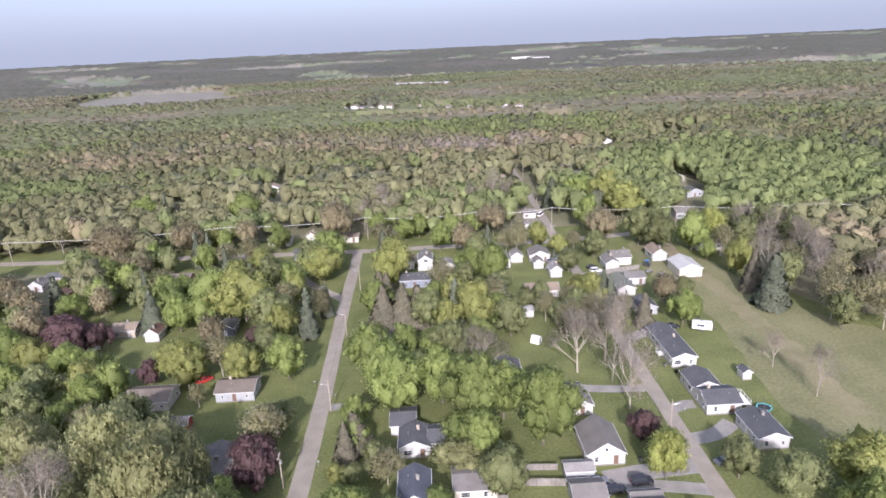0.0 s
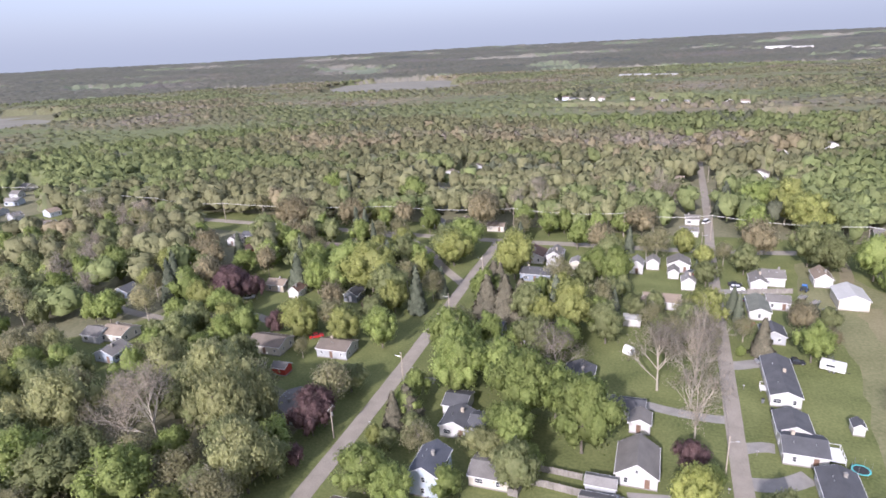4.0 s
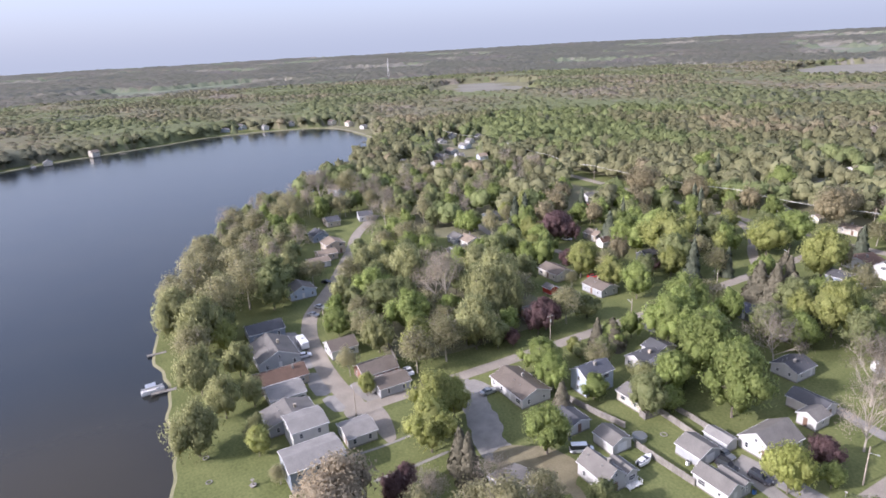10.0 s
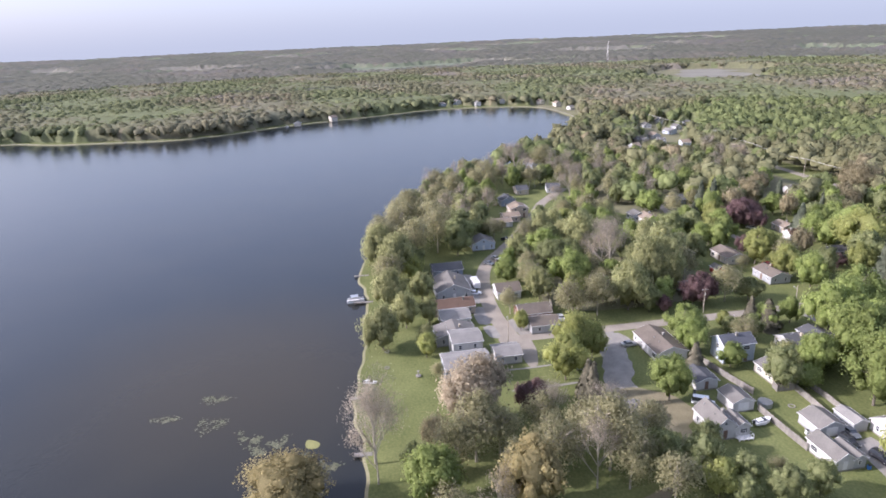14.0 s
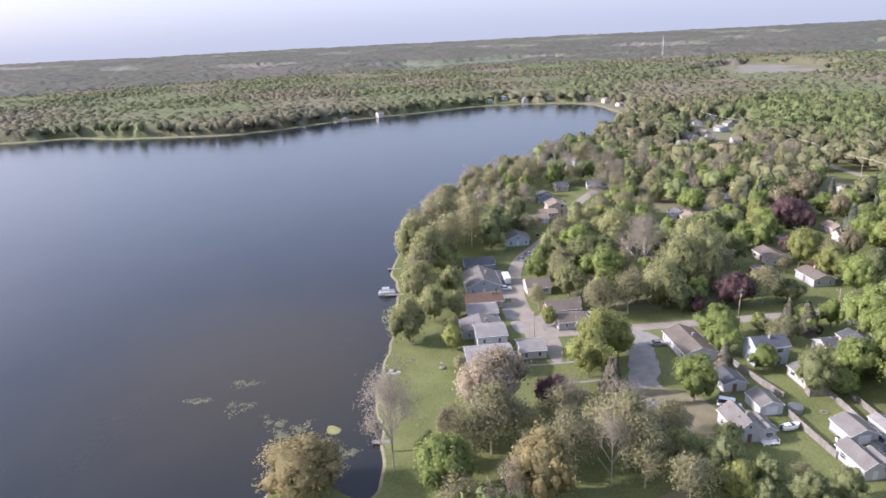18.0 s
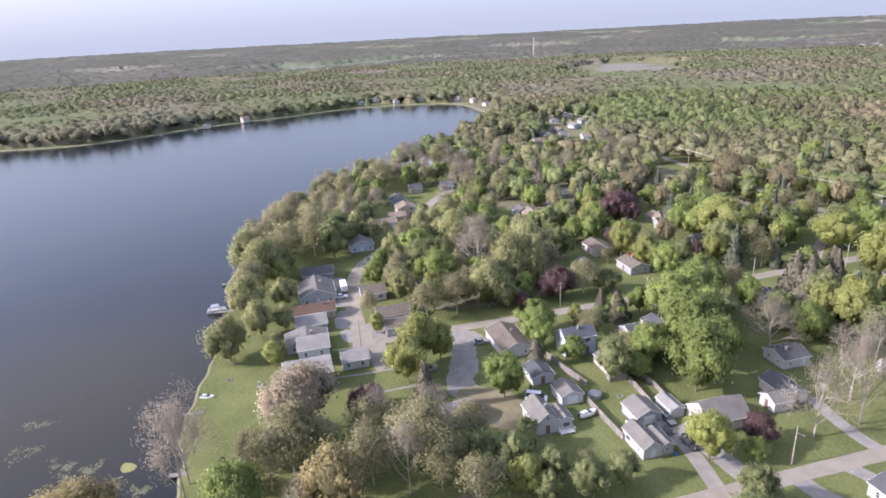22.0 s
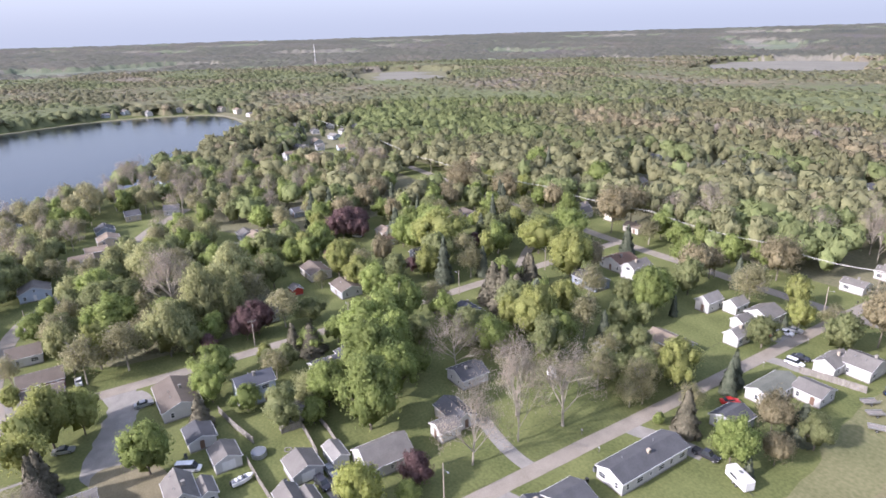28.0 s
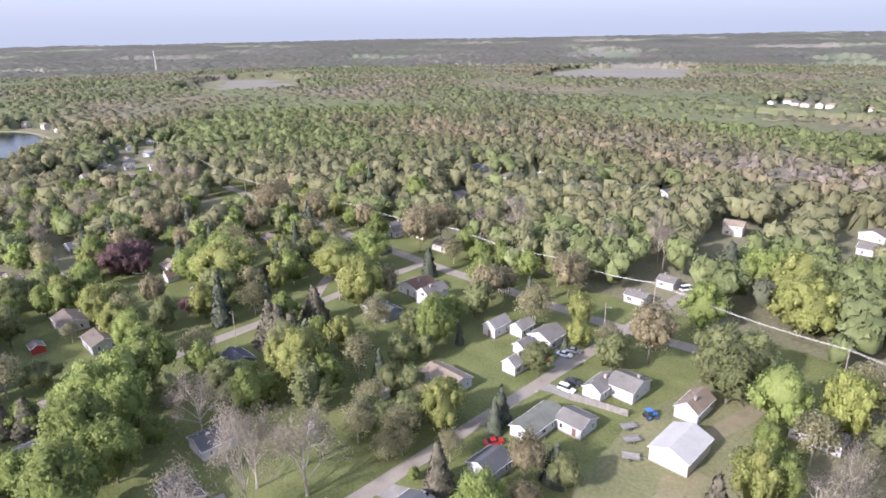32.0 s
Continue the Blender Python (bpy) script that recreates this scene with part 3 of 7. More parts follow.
def crown_conifer(rng, h, r, n, size, base=0.06):
    z = h * (base + (1 - base) * (1 - np.sqrt(rng.random(n))))
    tier = 1 - 0.16 * ((z * 1.1) % 1.0)
    rad = r * (1 - (z / h)) * tier * (0.72 + 0.28 * rng.random(n)) + 0.06 * r
    a = rng.uniform(0, 2 * math.pi, n)
    wob = 1 + 0.13 * np.sin(3 * a + 2.2 * z)
    p = np.stack([rad * wob * np.cos(a), rad * wob * np.sin(a), z - rad * 0.18], 1)
    d = np.stack([np.cos(a), np.sin(a), 0.5 + 0 * a], 1)
    seg, v, fq = 9, [], []
    for i in range(9):
        t = i / 8
        for j in range(seg):
            k = r * 0.55 * (1 - t) * (1 + 0.12 * rng.normal()) + 0.03
            v.append((k * math.cos(2 * math.pi * j / seg), k * math.sin(2 * math.pi * j / seg), h * (base + (1 - base) * t) * 0.97))
    for i in range(8):
        for j in range(seg):
            a, b, c2, e = i * seg + j, i * seg + (j + 1) % seg, (i + 1) * seg + (j + 1) % seg, (i + 1) * seg + j
            fq += [(a, b, c2), (a, c2, e)]
    v = np.array(v)
    lv, lq = leaf_tris(rng, p, d, size, 1.8, 0.3)
    return join([(v, np.array(fq), unit(v * np.array([1, 1, 0]) + np.array([0, 0, 0.3]))), (lv, lq, soft_normals(rng, lv, (0, 0, 0.3 * h), (r, r, h), unit(d), 0.7, 0.3))])


def limbs(rng, h, r, trunk, depth=2, spread=0.75, start=0.25, count=7):
    """A tapered trunk with forked limbs; returns the bmesh and the twig ends."""
    bm, ends = bmesh.new(), []
    top = Vector((rng.normal() * 0.04 * h, rng.normal() * 0.04 * h, h * 0.62))
    mid = Vector((top[0] * 0.3, top[1] * 0.3, h * start))
    cyl(bm, (0, 0, -0.4), mid, trunk, trunk * 0.72, 7)
    cyl(bm, mid, top, trunk * 0.72, trunk * 0.3, 6)

    def grow(p, d, length, rad, level):
        q = p + d * length
        cyl(bm, p, q, rad, rad * 0.55, 5 if level > 1 else 3)
        if level == 0:
            ends.append(q)
            return
        for k in range(3 if level > 1 else 3):
            nd = (d + Vector(rng.normal(size=3)) * 0.42 + Vector((0, 0, 0.12))).normalized()
            grow(p + d * length * rng.uniform(0.55, 1.0), nd, length * rng.uniform(0.5, 0.72), rad * 0.55, level - 1)

    for k in range(count):
        a = 2 * math.pi * (k / count) + rng.normal() * 0.3
        t = rng.random()
        p = mid.lerp(top, t)
        d = Vector((math.cos(a) * spread, math.sin(a) * spread, 0.6 + 0.8 * t)).normalized()
        grow(p, d, (0.30 + 0.12 * rng.random()) * h * (0.9 - 0.25 * t) * min(1.0, 1.9 * r / h + 0.25), trunk * 0.42, depth)
    return bm, ends


def make_tree(kind, seed, h, r, lod=1.0):
    """One tree at the origin: trunk with limbs, and a crown; lod thins the leaves of trees far off."""
    g = 1 / math.sqrt(lod)
    rng = np.random.default_rng(seed)
    tree = empty(TREE_NAME.get(kind, "broadleaf_tree"), 0, 0)
    if kind in ("spruce", "pine"):
        bm = bmesh.new()
        cyl(bm, (0, 0, -0.4), (0, 0, h * 0.9), 0.022 * h + 0.06, 0.04, 7)
        part("trunk", bm, BARK, tree)
        v, q, vn = crown_conifer(rng, h, r, int(2600 * lod), (0.06 * r + 0.08) * g)
    elif kind in ("bare", "dead"):
        bm, ends = limbs(rng, h, r, 0.017 * h, 3, 0.85 if kind == "dead" else 0.6, 0.13, 11)
        part("trunk", bm, PALEBARK, tree)
        e = np.array([tuple(p) for p in ends])
        n = int(3200 * lod)
        p = e[rng.integers(0, len(e), n)] + rng.normal(size=(n, 3)) * np.array([0.75, 0.75, 0.7])
        v, q = leaf_tris(rng, p, orient(rng, n), 0.05 * g, 7.0)
        vn = soft_normals(rng, v, (0, 0, 0.55 * h), (r, r, 0.5 * h), orient(rng, n), 0.3, 0.4)
    elif kind in ("budding", "beige", "blossom"):
        bm, ends = limbs(rng, h, r, 0.02 * h, 2 if kind == "budding" and lod > 0.5 else 1, 0.7, 0.24, 8)
        part("trunk", bm, PALEBARK if kind != "beige" else BARK, tree)
        n = int((6500 if kind == "blossom" else 3800 if kind == "beige" else 3600) * lod)
        v, q, vn = crown_broad(rng, h, r, n, (0.022 * r + 0.04) * g, 0.24, 0.0 if kind == "budding" else 0.34, 40, 0.0, 0.25, 1.6, 1.4)
    elif kind == "willow":
        bm, ends = limbs(rng, h, r, 0.026 * h, 1, 0.8, 0.2, 7)
        part("trunk", bm, BARK, tree)
        v, q, vn = crown_broad(rng, h, r, int(4600 * lod), (0.019 * r + 0.04) * g, 0.06, 0.40, 40, 0.6, 0.2, 2.2, 1.25)
    else:
        bm, ends = limbs(rng, h, r, 0.024 * h, 1, 0.8, 0.25, 6)
        part("trunk", bm, BARK, tree)
        v, q, vn = crown_broad(rng, h, r, int(4600 * lod), (0.024 * r + 0.042) * g, 0.02 if kind == "bush" else 0.09, 0.5, 40 if lod > 0.9 else 28, tall=1.15)
    crown = new("crown", raw("crown", v, q, [LEAF[{"bare": "greywood", "dead": "greywood", "bush": "maple"}.get(kind, kind)]], None, vn))
    crown.parent = tree
    return tree


TREE_NAME = {"maple": "maple_tree", "lime": "lime_tree", "yellow": "maple_tree", "olive": "ash_tree", "willow": "willow_tree", "beige": "oak_tree", "blossom": "cottonwood_tree",
             "budding": "ash_tree", "purple": "purple_maple", "spruce": "spruce_tree", "pine": "pine_tree", "bare": "bare_tree", "dead": "bare_tree", "bush": "bush", "golden": "oak_tree"}
TREE_LABEL = {"maple": "full leafy maple with fresh mid-green crown", "lime": "broad tree with light yellow-green spring leaves", "yellow": "bright yellow-green maple by the driveway",
              "olive": "tree with thin olive-green spring foliage", "willow": "willow with drooping pale yellow-green foliage", "beige": "oak with beige-brown opening buds",
              "blossom": "tall tree with pale buff young leaves by the lake", "budding": "thin grey-brown tree just coming into leaf", "purple": "dark purple-leaved ornamental maple",
              "spruce": "dark green pointed spruce", "pine": "brownish dark conifer with dense needles", "bare": "tall leafless tree with pale grey branches",
              "dead": "grey leafless spreading tree with many twigs", "bush": "small clipped green bush on the lawn", "golden": "dense rounded tree with golden-brown young leaves"}
SIZES = {"maple": (10, 6), "lime": (10, 6), "yellow": (8, 5.6), "olive": (10, 5.5), "willow": (12, 7.5), "beige": (12, 8), "blossom": (13, 7), "budding": (12, 5.5),
         "purple": (7, 5), "spruce": (11, 3.2), "pine": (11, 4), "bare": (16, 6), "dead": (13, 6.5), "bush": (2.5, 1.5), "golden": (12, 8)}
COUNT = {"maple": 6, "lime": 5, "olive": 5, "willow": 4, "budding": 4, "bare": 3, "spruce": 2, "purple": 2, "beige": 2}
POOL = {}
PLACED = []


def tree(kind, x, y, h, r, lod=1.0):
    """Plants a tree of that kind: height h, crown radius r."""
    rng = random.Random(int(x * 13 + y * 7))
    n = len(PLACED) % COUNT.get(kind, 1)
    h0, r0 = SIZES[kind]
    if kind not in ("spruce", "pine", "bare", "bush") and h > 2.2 * r:
        h, r = 0.55 * h + 0.45 * 2.2 * r, r * min(1.25, (h / (2.2 * r)) ** 0.5)
    m = Matrix.Translation((x, y, -0.02)) @ pose(0, 0, 0, 0, 0, rng.uniform(0, 360)) @ Matrix.Diagonal((r / r0, r / r0, h / h0, 1))
    if (kind, n, lod) not in POOL:
        ob = make_tree(kind, 100 + 17 * n + len(kind) * 31 + ord(kind[0]), h0, r0, lod)
        tagged(ob, TREE_LABEL[kind], "bush" if kind == "bush" else "tree")
        POOL[kind, n, lod] = ob
        ob.matrix_basis = m
    else:
        src = POOL[kind, n, lod]
        keepm = src.matrix_basis.copy()
        src.matrix_basis = Matrix()
        copy_thing(src, m)
        src.matrix_basis = keepm
    PLACED.append((x, y, r))



# ---- houses ----


def window_meshes(w, h):
    bm = bmesh.new()
    for x0, x1, z0, z1 in ((-w / 2, w / 2, -h / 2, -h / 2 + 0.09), (-w / 2, w / 2, h / 2 - 0.09, h / 2), (-w / 2, -w / 2 + 0.09, -h / 2 + 0.09, h / 2 - 0.09),
                           (w / 2 - 0.09, w / 2, -h / 2 + 0.09, h / 2 - 0.09), (-w / 2 + 0.09, w / 2 - 0.09, -0.03, 0.03)):
        box(bm, x0, x1, -0.07, 0.02, z0, z1)
    pane = box(bmesh.new(), -w / 2 + 0.09, w / 2 - 0.09, -0.03, 0.01, -h / 2 + 0.09, h / 2 - 0.09)
    return mesh_of("window", bm, TRIM), mesh_of("pane", pane, GLASS)


WIN = {"small": window_meshes(0.8, 0.9), "tall": window_meshes(0.9, 1.3), "wide": window_meshes(1.8, 1.2)}
DOOR_ME = {c: mesh_of("door", box(bmesh.new(), -0.48, 0.48, -0.05, 0.03, 0, 2.03, 0.015), m) for c, m in (("brown", DOOR), ("white", TRIM))}

def garage_mesh():
    bm = box(bmesh.new(), -1.35, 1.35, -0.04, 0.02, 0, 2.1)
    for k in range(4):
        box(bm, -1.3, 1.3, -0.06, -0.035, 0.06 + k * 0.52, 0.5 + k * 0.52)
    return mesh_of("garage_door", bm, TRIM)


GARAGE_ME = garage_mesh()


def gable_block(bm, w, d, h, rise, ridge, z0=0.0):
    """Walls with gable ends, closed to the ground."""
    x, y = w / 2, d / 2
    lo = [bm.verts.new(p) for p in ((-x, -y, z0), (x, -y, z0), (x, y, z0), (-x, y, z0))]
    up = [bm.verts.new(p) for p in ((-x, -y, h), (x, -y, h), (x, y, h), (-x, y, h))]
    bm.faces.new(lo[::-1])
    if ridge == "x":
        a, b = bm.verts.new((-x, 0, h + rise)), bm.verts.new((x, 0, h + rise))
        bm.faces.new((lo[0], lo[1], up[1], up[0]))
        bm.faces.new((lo[2], lo[3], up[3], up[2]))
        bm.faces.new((lo[1], lo[2], up[2], b, up[1]))
        bm.faces.new((lo[3], lo[0], up[0], a, up[3]))
        bm.faces.new((up[0], up[1], b, a))
        bm.faces.new((up[2], up[3], a, b))
    else:
        a, b = bm.verts.new((0, -y, h + rise)), bm.verts.new((0, y, h + rise))
        bm.faces.new((lo[0], lo[1], up[1], a, up[0]))
        bm.faces.new((lo[2], lo[3], up[3], b, up[2]))
        bm.faces.new((lo[1], lo[2], up[2], up[1]))
        bm.faces.new((lo[3], lo[0], up[0], up[3]))
        bm.faces.new((up[1], up[2], b, a))
        bm.faces.new((up[3], up[0], a, b))
    return bm


def roof_slab(w, d, h, rise, ridge, side, over=0.4, thick=0.16):
    """One slope of a gable roof, lying 3 mm clear of the walls, as a slab."""
    half, length = (d / 2, w / 2) if ridge == "x" else (w / 2, d / 2)
    slope = rise / half
    bm = bmesh.new()
    e, l = half + over, length + over
    lift = 0.01
    prof = [(0, h + rise + lift), (e, h - slope * over + lift), (e, h - slope * over + lift + thick), (0, h + rise + lift + thick * 1.02)]
    rows = []
    for s in (-l, l):
        rows.append([bm.verts.new((s, side * a, z) if ridge == "x" else (side * a, s, z)) for a, z in prof])
    for i in range(4):
        j = (i + 1) % 4
        bm.faces.new((rows[0][i], rows[0][j], rows[1][j], rows[1][i]))
    bm.faces.new(rows[0])
    bm.faces.new(rows[1][::-1])
    return bm


def rake_trim(w, d, h, rise, ridge, over=0.4):
    """White boards along the gable edges and the eaves."""
    half, length = (d / 2, w / 2) if ridge == "x" else (w / 2, d / 2)
    slope = rise / half
    bm = bmesh.new()
    e, l = half + over, length + over
    for s in (-1, 1):
        for t in (-1, 1):
            q = []
            for a, dz in ((0, 0.0), (e, 0.0), (e, -0.2), (0, -0.2)):
                for k in (0.0, 0.035):
                    z = h + rise - slope * a + 0.155 + dz
                    x, y = s * (l + 0.004 + k), t * a
                    q.append(bm.verts.new((x, y, z) if ridge == "x" else (y, x, z)))
            o, i2 = q[0::2], q[1::2]
            bm.faces.new(o)
            bm.faces.new(i2)
            for i in range(4):
                j = (i + 1) % 4
                bm.faces.new((o[i], o[j], i2[j], i2[i]))
        z = h - slope * over
        y0, y1 = sorted((s * (e + 0.005), s * (e + 0.09)))
        box(bm, *((-l, l, y0, y1) if ridge == "x" else (y0, y1, -l, l)), z + 0.02, z + 0.15)
    return bm


def add_openings(house, w, d, h, storeys, front, seed, skip=(), rise=0.0, ridge="x"):
    rng = random.Random(seed)
    walls = {"S": (0, -d / 2, 0, w), "E": (w / 2, 0, 90, d), "N": (0, d / 2, 180, w), "W": (-w / 2, 0, -90, d)}
    for side, (cx, cy, yaw, length) in walls.items():
        if side in skip:
            continue
        base = pose(cx, cy, 0, 0, 0, yaw)
        n = max(1, int(length // 3.0))
        for s in range(storeys):
            for k in range(n):
                u = (k + 0.5) * length / n - length / 2 + rng.uniform(-0.25, 0.25)
                if s == 0 and side == front and k == n // 2:
                    shared("door", DOOR_ME[rng.choice(("brown", "white"))], house, base @ pose(u, 0, 0.3))
                    continue
                kind = rng.choice(("small", "tall", "tall", "wide")) if length / n > 2.4 else rng.choice(("small", "tall"))
                fr, pn = WIN[kind]
                ob = shared("window", fr, house, base @ pose(u, 0, 1.55 + s * 2.6))
                shared("pane", pn, ob, Matrix())
        if rise > 1.9 and ((ridge == "y" and side in "SN") or (ridge == "x" and side in "EW")):
            fr, pn = WIN["small"]
            ob = shared("window", fr, house, base @ pose(0, 0, h + rise * 0.38))
            shared("pane", pn, ob, Matrix())


HOUSES = []


def house(x, y, w, d, h, rise, ridge, wall, roof, label, yaw=0.0, storeys=1, front="S", chimney=True, name="house", category="house", openings=True, group="", over=0.28, skip=(), garage=""):
    ob = tagged(empty(name, x, y, 0, yaw), label, category, group)
    part("foundation", box(bmesh.new(), -w / 2 - 0.04, w / 2 + 0.04, -d / 2 - 0.04, d / 2 + 0.04, -0.3, 0.3), CONCRETE, ob)
    part("wall", gable_block(bmesh.new(), w, d, h, rise, ridge, 0.3), WALL[wall], ob)
    for s in (-1, 1):
        part("roof", roof_slab(w, d, h, rise, ridge, s, over), ROOF[roof], ob)
    part("roof_trim", rake_trim(w, d, h, rise, ridge, over), TRIM, ob, "white painted roof edge boards")
    if openings:
        add_openings(ob, w, d, h, storeys, front, int(x * 31 + y * 17), skip, rise, ridge)
    if garage:
        cx, cy, a = {"S": (0, -d / 2, 0), "E": (w / 2, 0, 90), "N": (0, d / 2, 180), "W": (-w / 2, 0, -90)}[garage]
        shared("garage_door", GARAGE_ME, ob, pose(cx, cy, 0.3, 0, 0, a))
    rng = random.Random(int(x * 3 + y * 5))
    if chimney and rng.random() < 0.6:
        u = rng.uniform(-0.3, 0.3)
        cx, cy = (u * w, 0.12 * d) if ridge == "x" else (0.12 * w, u * d)
        bm = box(bmesh.new(), cx - 0.3, cx + 0.3, cy - 0.3, cy + 0.3, h + rise * 0.5, h + rise + 0.7)
        box(bm, cx - 0.36, cx + 0.36, cy - 0.36, cy + 0.36, h + rise + 0.55, h + rise + 0.65)
        part("chimney", bm, WALL["tan"] if rng.random() < 0.4 else CONCRETE, ob)
        for k in range(2):
            vx, vy = (rng.uniform(-0.4, 0.4) * w, -0.2 * d) if ridge == "x" else (-0.2 * w, rng.uniform(-0.4, 0.4) * d)
            part("roof_vent", cyl(bmesh.new(), (vx, vy, h + rise * 0.4), (vx, vy, h + rise * 0.6 + 0.55), 0.09, 0.09, 6), METAL, ob)
    keep(x, y, w / 2 + 0.5, d / 2 + 0.5)
    HOUSES.append((x, y))
    return ob


def shed(x, y, w, d, h, rise, ridge, wall, roof, label, name="shed", **kw):
    kw.setdefault("chimney", False)
    kw.setdefault("openings", False)
    kw.setdefault("over", 0.2)
    return house(x, y, w, d, h, rise, ridge, wall, roof, label, name=name, category=name.replace("_", " "), **kw)


# east side of the eastern street
house(65.4, 149.5, 6.4, 19, 2.9, 1.2, "y", "white", "slate", "long white house with a slate-blue gable roof", front="W")
house(65.7, 122.0, 8.0, 7.6, 2.8, 1.5, "x", "white", "slate", "white house with dark slate roof and side deck", front="S")
house(65.0, 129.6, 6.6, 7.6, 2.8, 1.4, "y", "white", "slate", "rear wing of a white house under dark slate", skip="S", chimney=False, name="house_wing")
house(69.9, 109.8, 6.6, 9.6, 2.8, 1.3, "y", "white", "slate", "white house with a dark gable roof", front="W")
shed(78.1, 133.6, 2.2, 3.0, 2.1, 0.8, "y", "white", "slate", "small white garden shed with dark roof")
house(65.6, 194.5, 5.8, 12.5, 2.7, 1.2, "y", "white", "sage", "white house with a long grey-green gable roof", front="W")
house(71.8, 200.5, 6.6, 6.5, 2.7, 1.2, "x", "white", "grey", "low white house with a grey roof", chimney=False)
house(68.0, 217.0, 5.0, 8.6, 2.8, 1.5, "y", "white", "grey", "white house with a steep front gable", front="S")
house(73.0, 221.5, 7.0, 8.5, 3.2, 1.6, "x", "white", "grey", "taller white house with light grey roof", skip="W")
house(112.0, 232.5, 10.0, 6.6, 2.7, 1.4, "x", "white", "grey", "low white house with a grey roof at the wood's edge", front="S")
house(67.2, 176.2, 6.0, 7.0, 2.6, 1.4, "y", "grey", "slate", "small dark-roofed house between trees", front="W", chimney=False)
house(88.3, 224.2, 5.4, 9.0, 3.0, 1.9, "y", "white", "tan", "small gabled house with a tan-grey roof")
shed(92.9, 207.2, 8.2, 11.2, 3.4, 1.7, "y", "cream", "white", "large pale pole barn with a white metal roof", name="barn", over=0.3, garage="S")
# between the two streets
house(34.2, 108.0, 7.8, 10.0, 2.8, 2.6, "y", "white", "grey", "white one-and-a-half-storey house with grey gable roof", front="S")
shed(27.8, 100.4, 5.7, 3.4, 2.3, 0.8, "x", "grey", "light", "light grey shed with a pale roof by the fence", garage="")
house(27.8, 93.3, 6.1, 6.1, 2.5, 1.4, "x", "grey", "grey", "square grey garage with a shingled roof", chimney=False, openings=False, garage="E", name="garage", category="garage")
house(36.9, 87.7, 7.8, 4.2, 2.7, 1.5, "x", "white", "grey", "grey-roofed cottage beside the board fence", front="E")
house(38.0, 91.0, 5.6, 2.8, 2.5, 0.8, "x", "grey", "grey", "low grey rear wing of the cottage", skip="S", chimney=False, name="house_wing")
house(22.8, 71.2, 8.0, 5.2, 3.2, 2.2, "x", "white", "grey", "bright white gabled house with grey roof", front="E")
house(24.2, 75.4, 5.0, 3.2, 2.7, 1.0, "x", "white", "grey", "white cross wing with a porch", skip="S", chimney=False, name="house_wing")
shed(15.4, 81.2, 6.0, 5.3, 2.5, 1.2, "x", "white", "grey", "small white garage with grey roof", name="garage", garage="E")
house(-4.7, 93.6, 5.8, 8.8, 5.3, 1.7, "y", "blue", "navy", "two-storey pale blue house with a dark blue roof", storeys=2, front="E")
house(6.8, 98.4, 8.2, 7.0, 2.5, 1.0, "x", "cream", "grey", "low cream house behind a willow", front="E", chimney=False)
house(-13.2, 77.4, 13.6, 8.6, 2.7, 1.6, "x", "white", "brown", "long white house with a grey-brown roof", front="S")
house(5.0, 78.5, 6.4, 5.6, 2.4, 1.0, "x", "white", "slate", "low dark-roofed house behind the big maple", front="E", chimney=False)
house(15.2, 54.6, 6.4, 6.6, 2.5, 1.2, "y", "grey", "grey", "grey cottage by the gravel yard", front="N")
house(-5.0, 112.4, 6.6, 7.4, 2.8, 1.5, "y", "white", "slate", "white house with a dark gable roof", front="S")
house(0.2, 113.2, 4.4, 6.4, 2.7, 1.2, "x", "white", "slate", "white side wing with dark roof", skip="W", name="house_wing", chimney=False)
house(-7.7, 120.6, 5.6, 7.0, 2.6, 1.2, "x", "white", "slate", "dark-roofed garage behind a white house", chimney=False, openings=False, name="garage", category="garage")
shed(4.2, 157.2, 6.2, 6.0, 2.4, 1.0, "x", "white", "light", "white garage with a pale grey roof on a lawn", name="garage")
house(30.6, 128.2, 8.4, 5.6, 2.7, 1.3, "x", "white", "slate", "white house with slate roof and front wing", front="E", skip="S")
house(34.0, 123.4, 4.4, 5.0, 2.7, 1.1, "y", "white", "grey", "white front wing with grey roof", skip="N", chimney=False, name="house_wing")
house(-11.7, 229.3, 10.3, 9.6, 2.9, 1.9, "y", "white", "rust", "white house with a broad red-brown gable roof")
house(-2.1, 226.8, 5.6, 9.0, 4.4, 1.8, "y", "white", "grey", "narrow two-storey pale house by the street", storeys=2)
shed(6.6, 223.6, 4.8, 6.0, 2.5, 1.2, "y", "cream", "light", "small cream wooden outbuilding", name="garage")
house(28.4, 224.0, 4.6, 7.0, 3.4, 1.8, "y", "white", "light", "small white house with a gambrel-like gable", chimney=False)
house(45.9, 211.2, 4.2, 6.0, 3.0, 1.6, "y", "white", "light", "small white gabled house near the street")
house(41.2, 220.6, 3.6, 5.0, 2.6, 1.2, "y", "white", "grey", "small white gabled outbuilding", chimney=False)
house(43.0, 229.2, 7.6, 8.0, 3.0, 1.8, "y", "white", "grey", "white house with grey roof at the street corner")
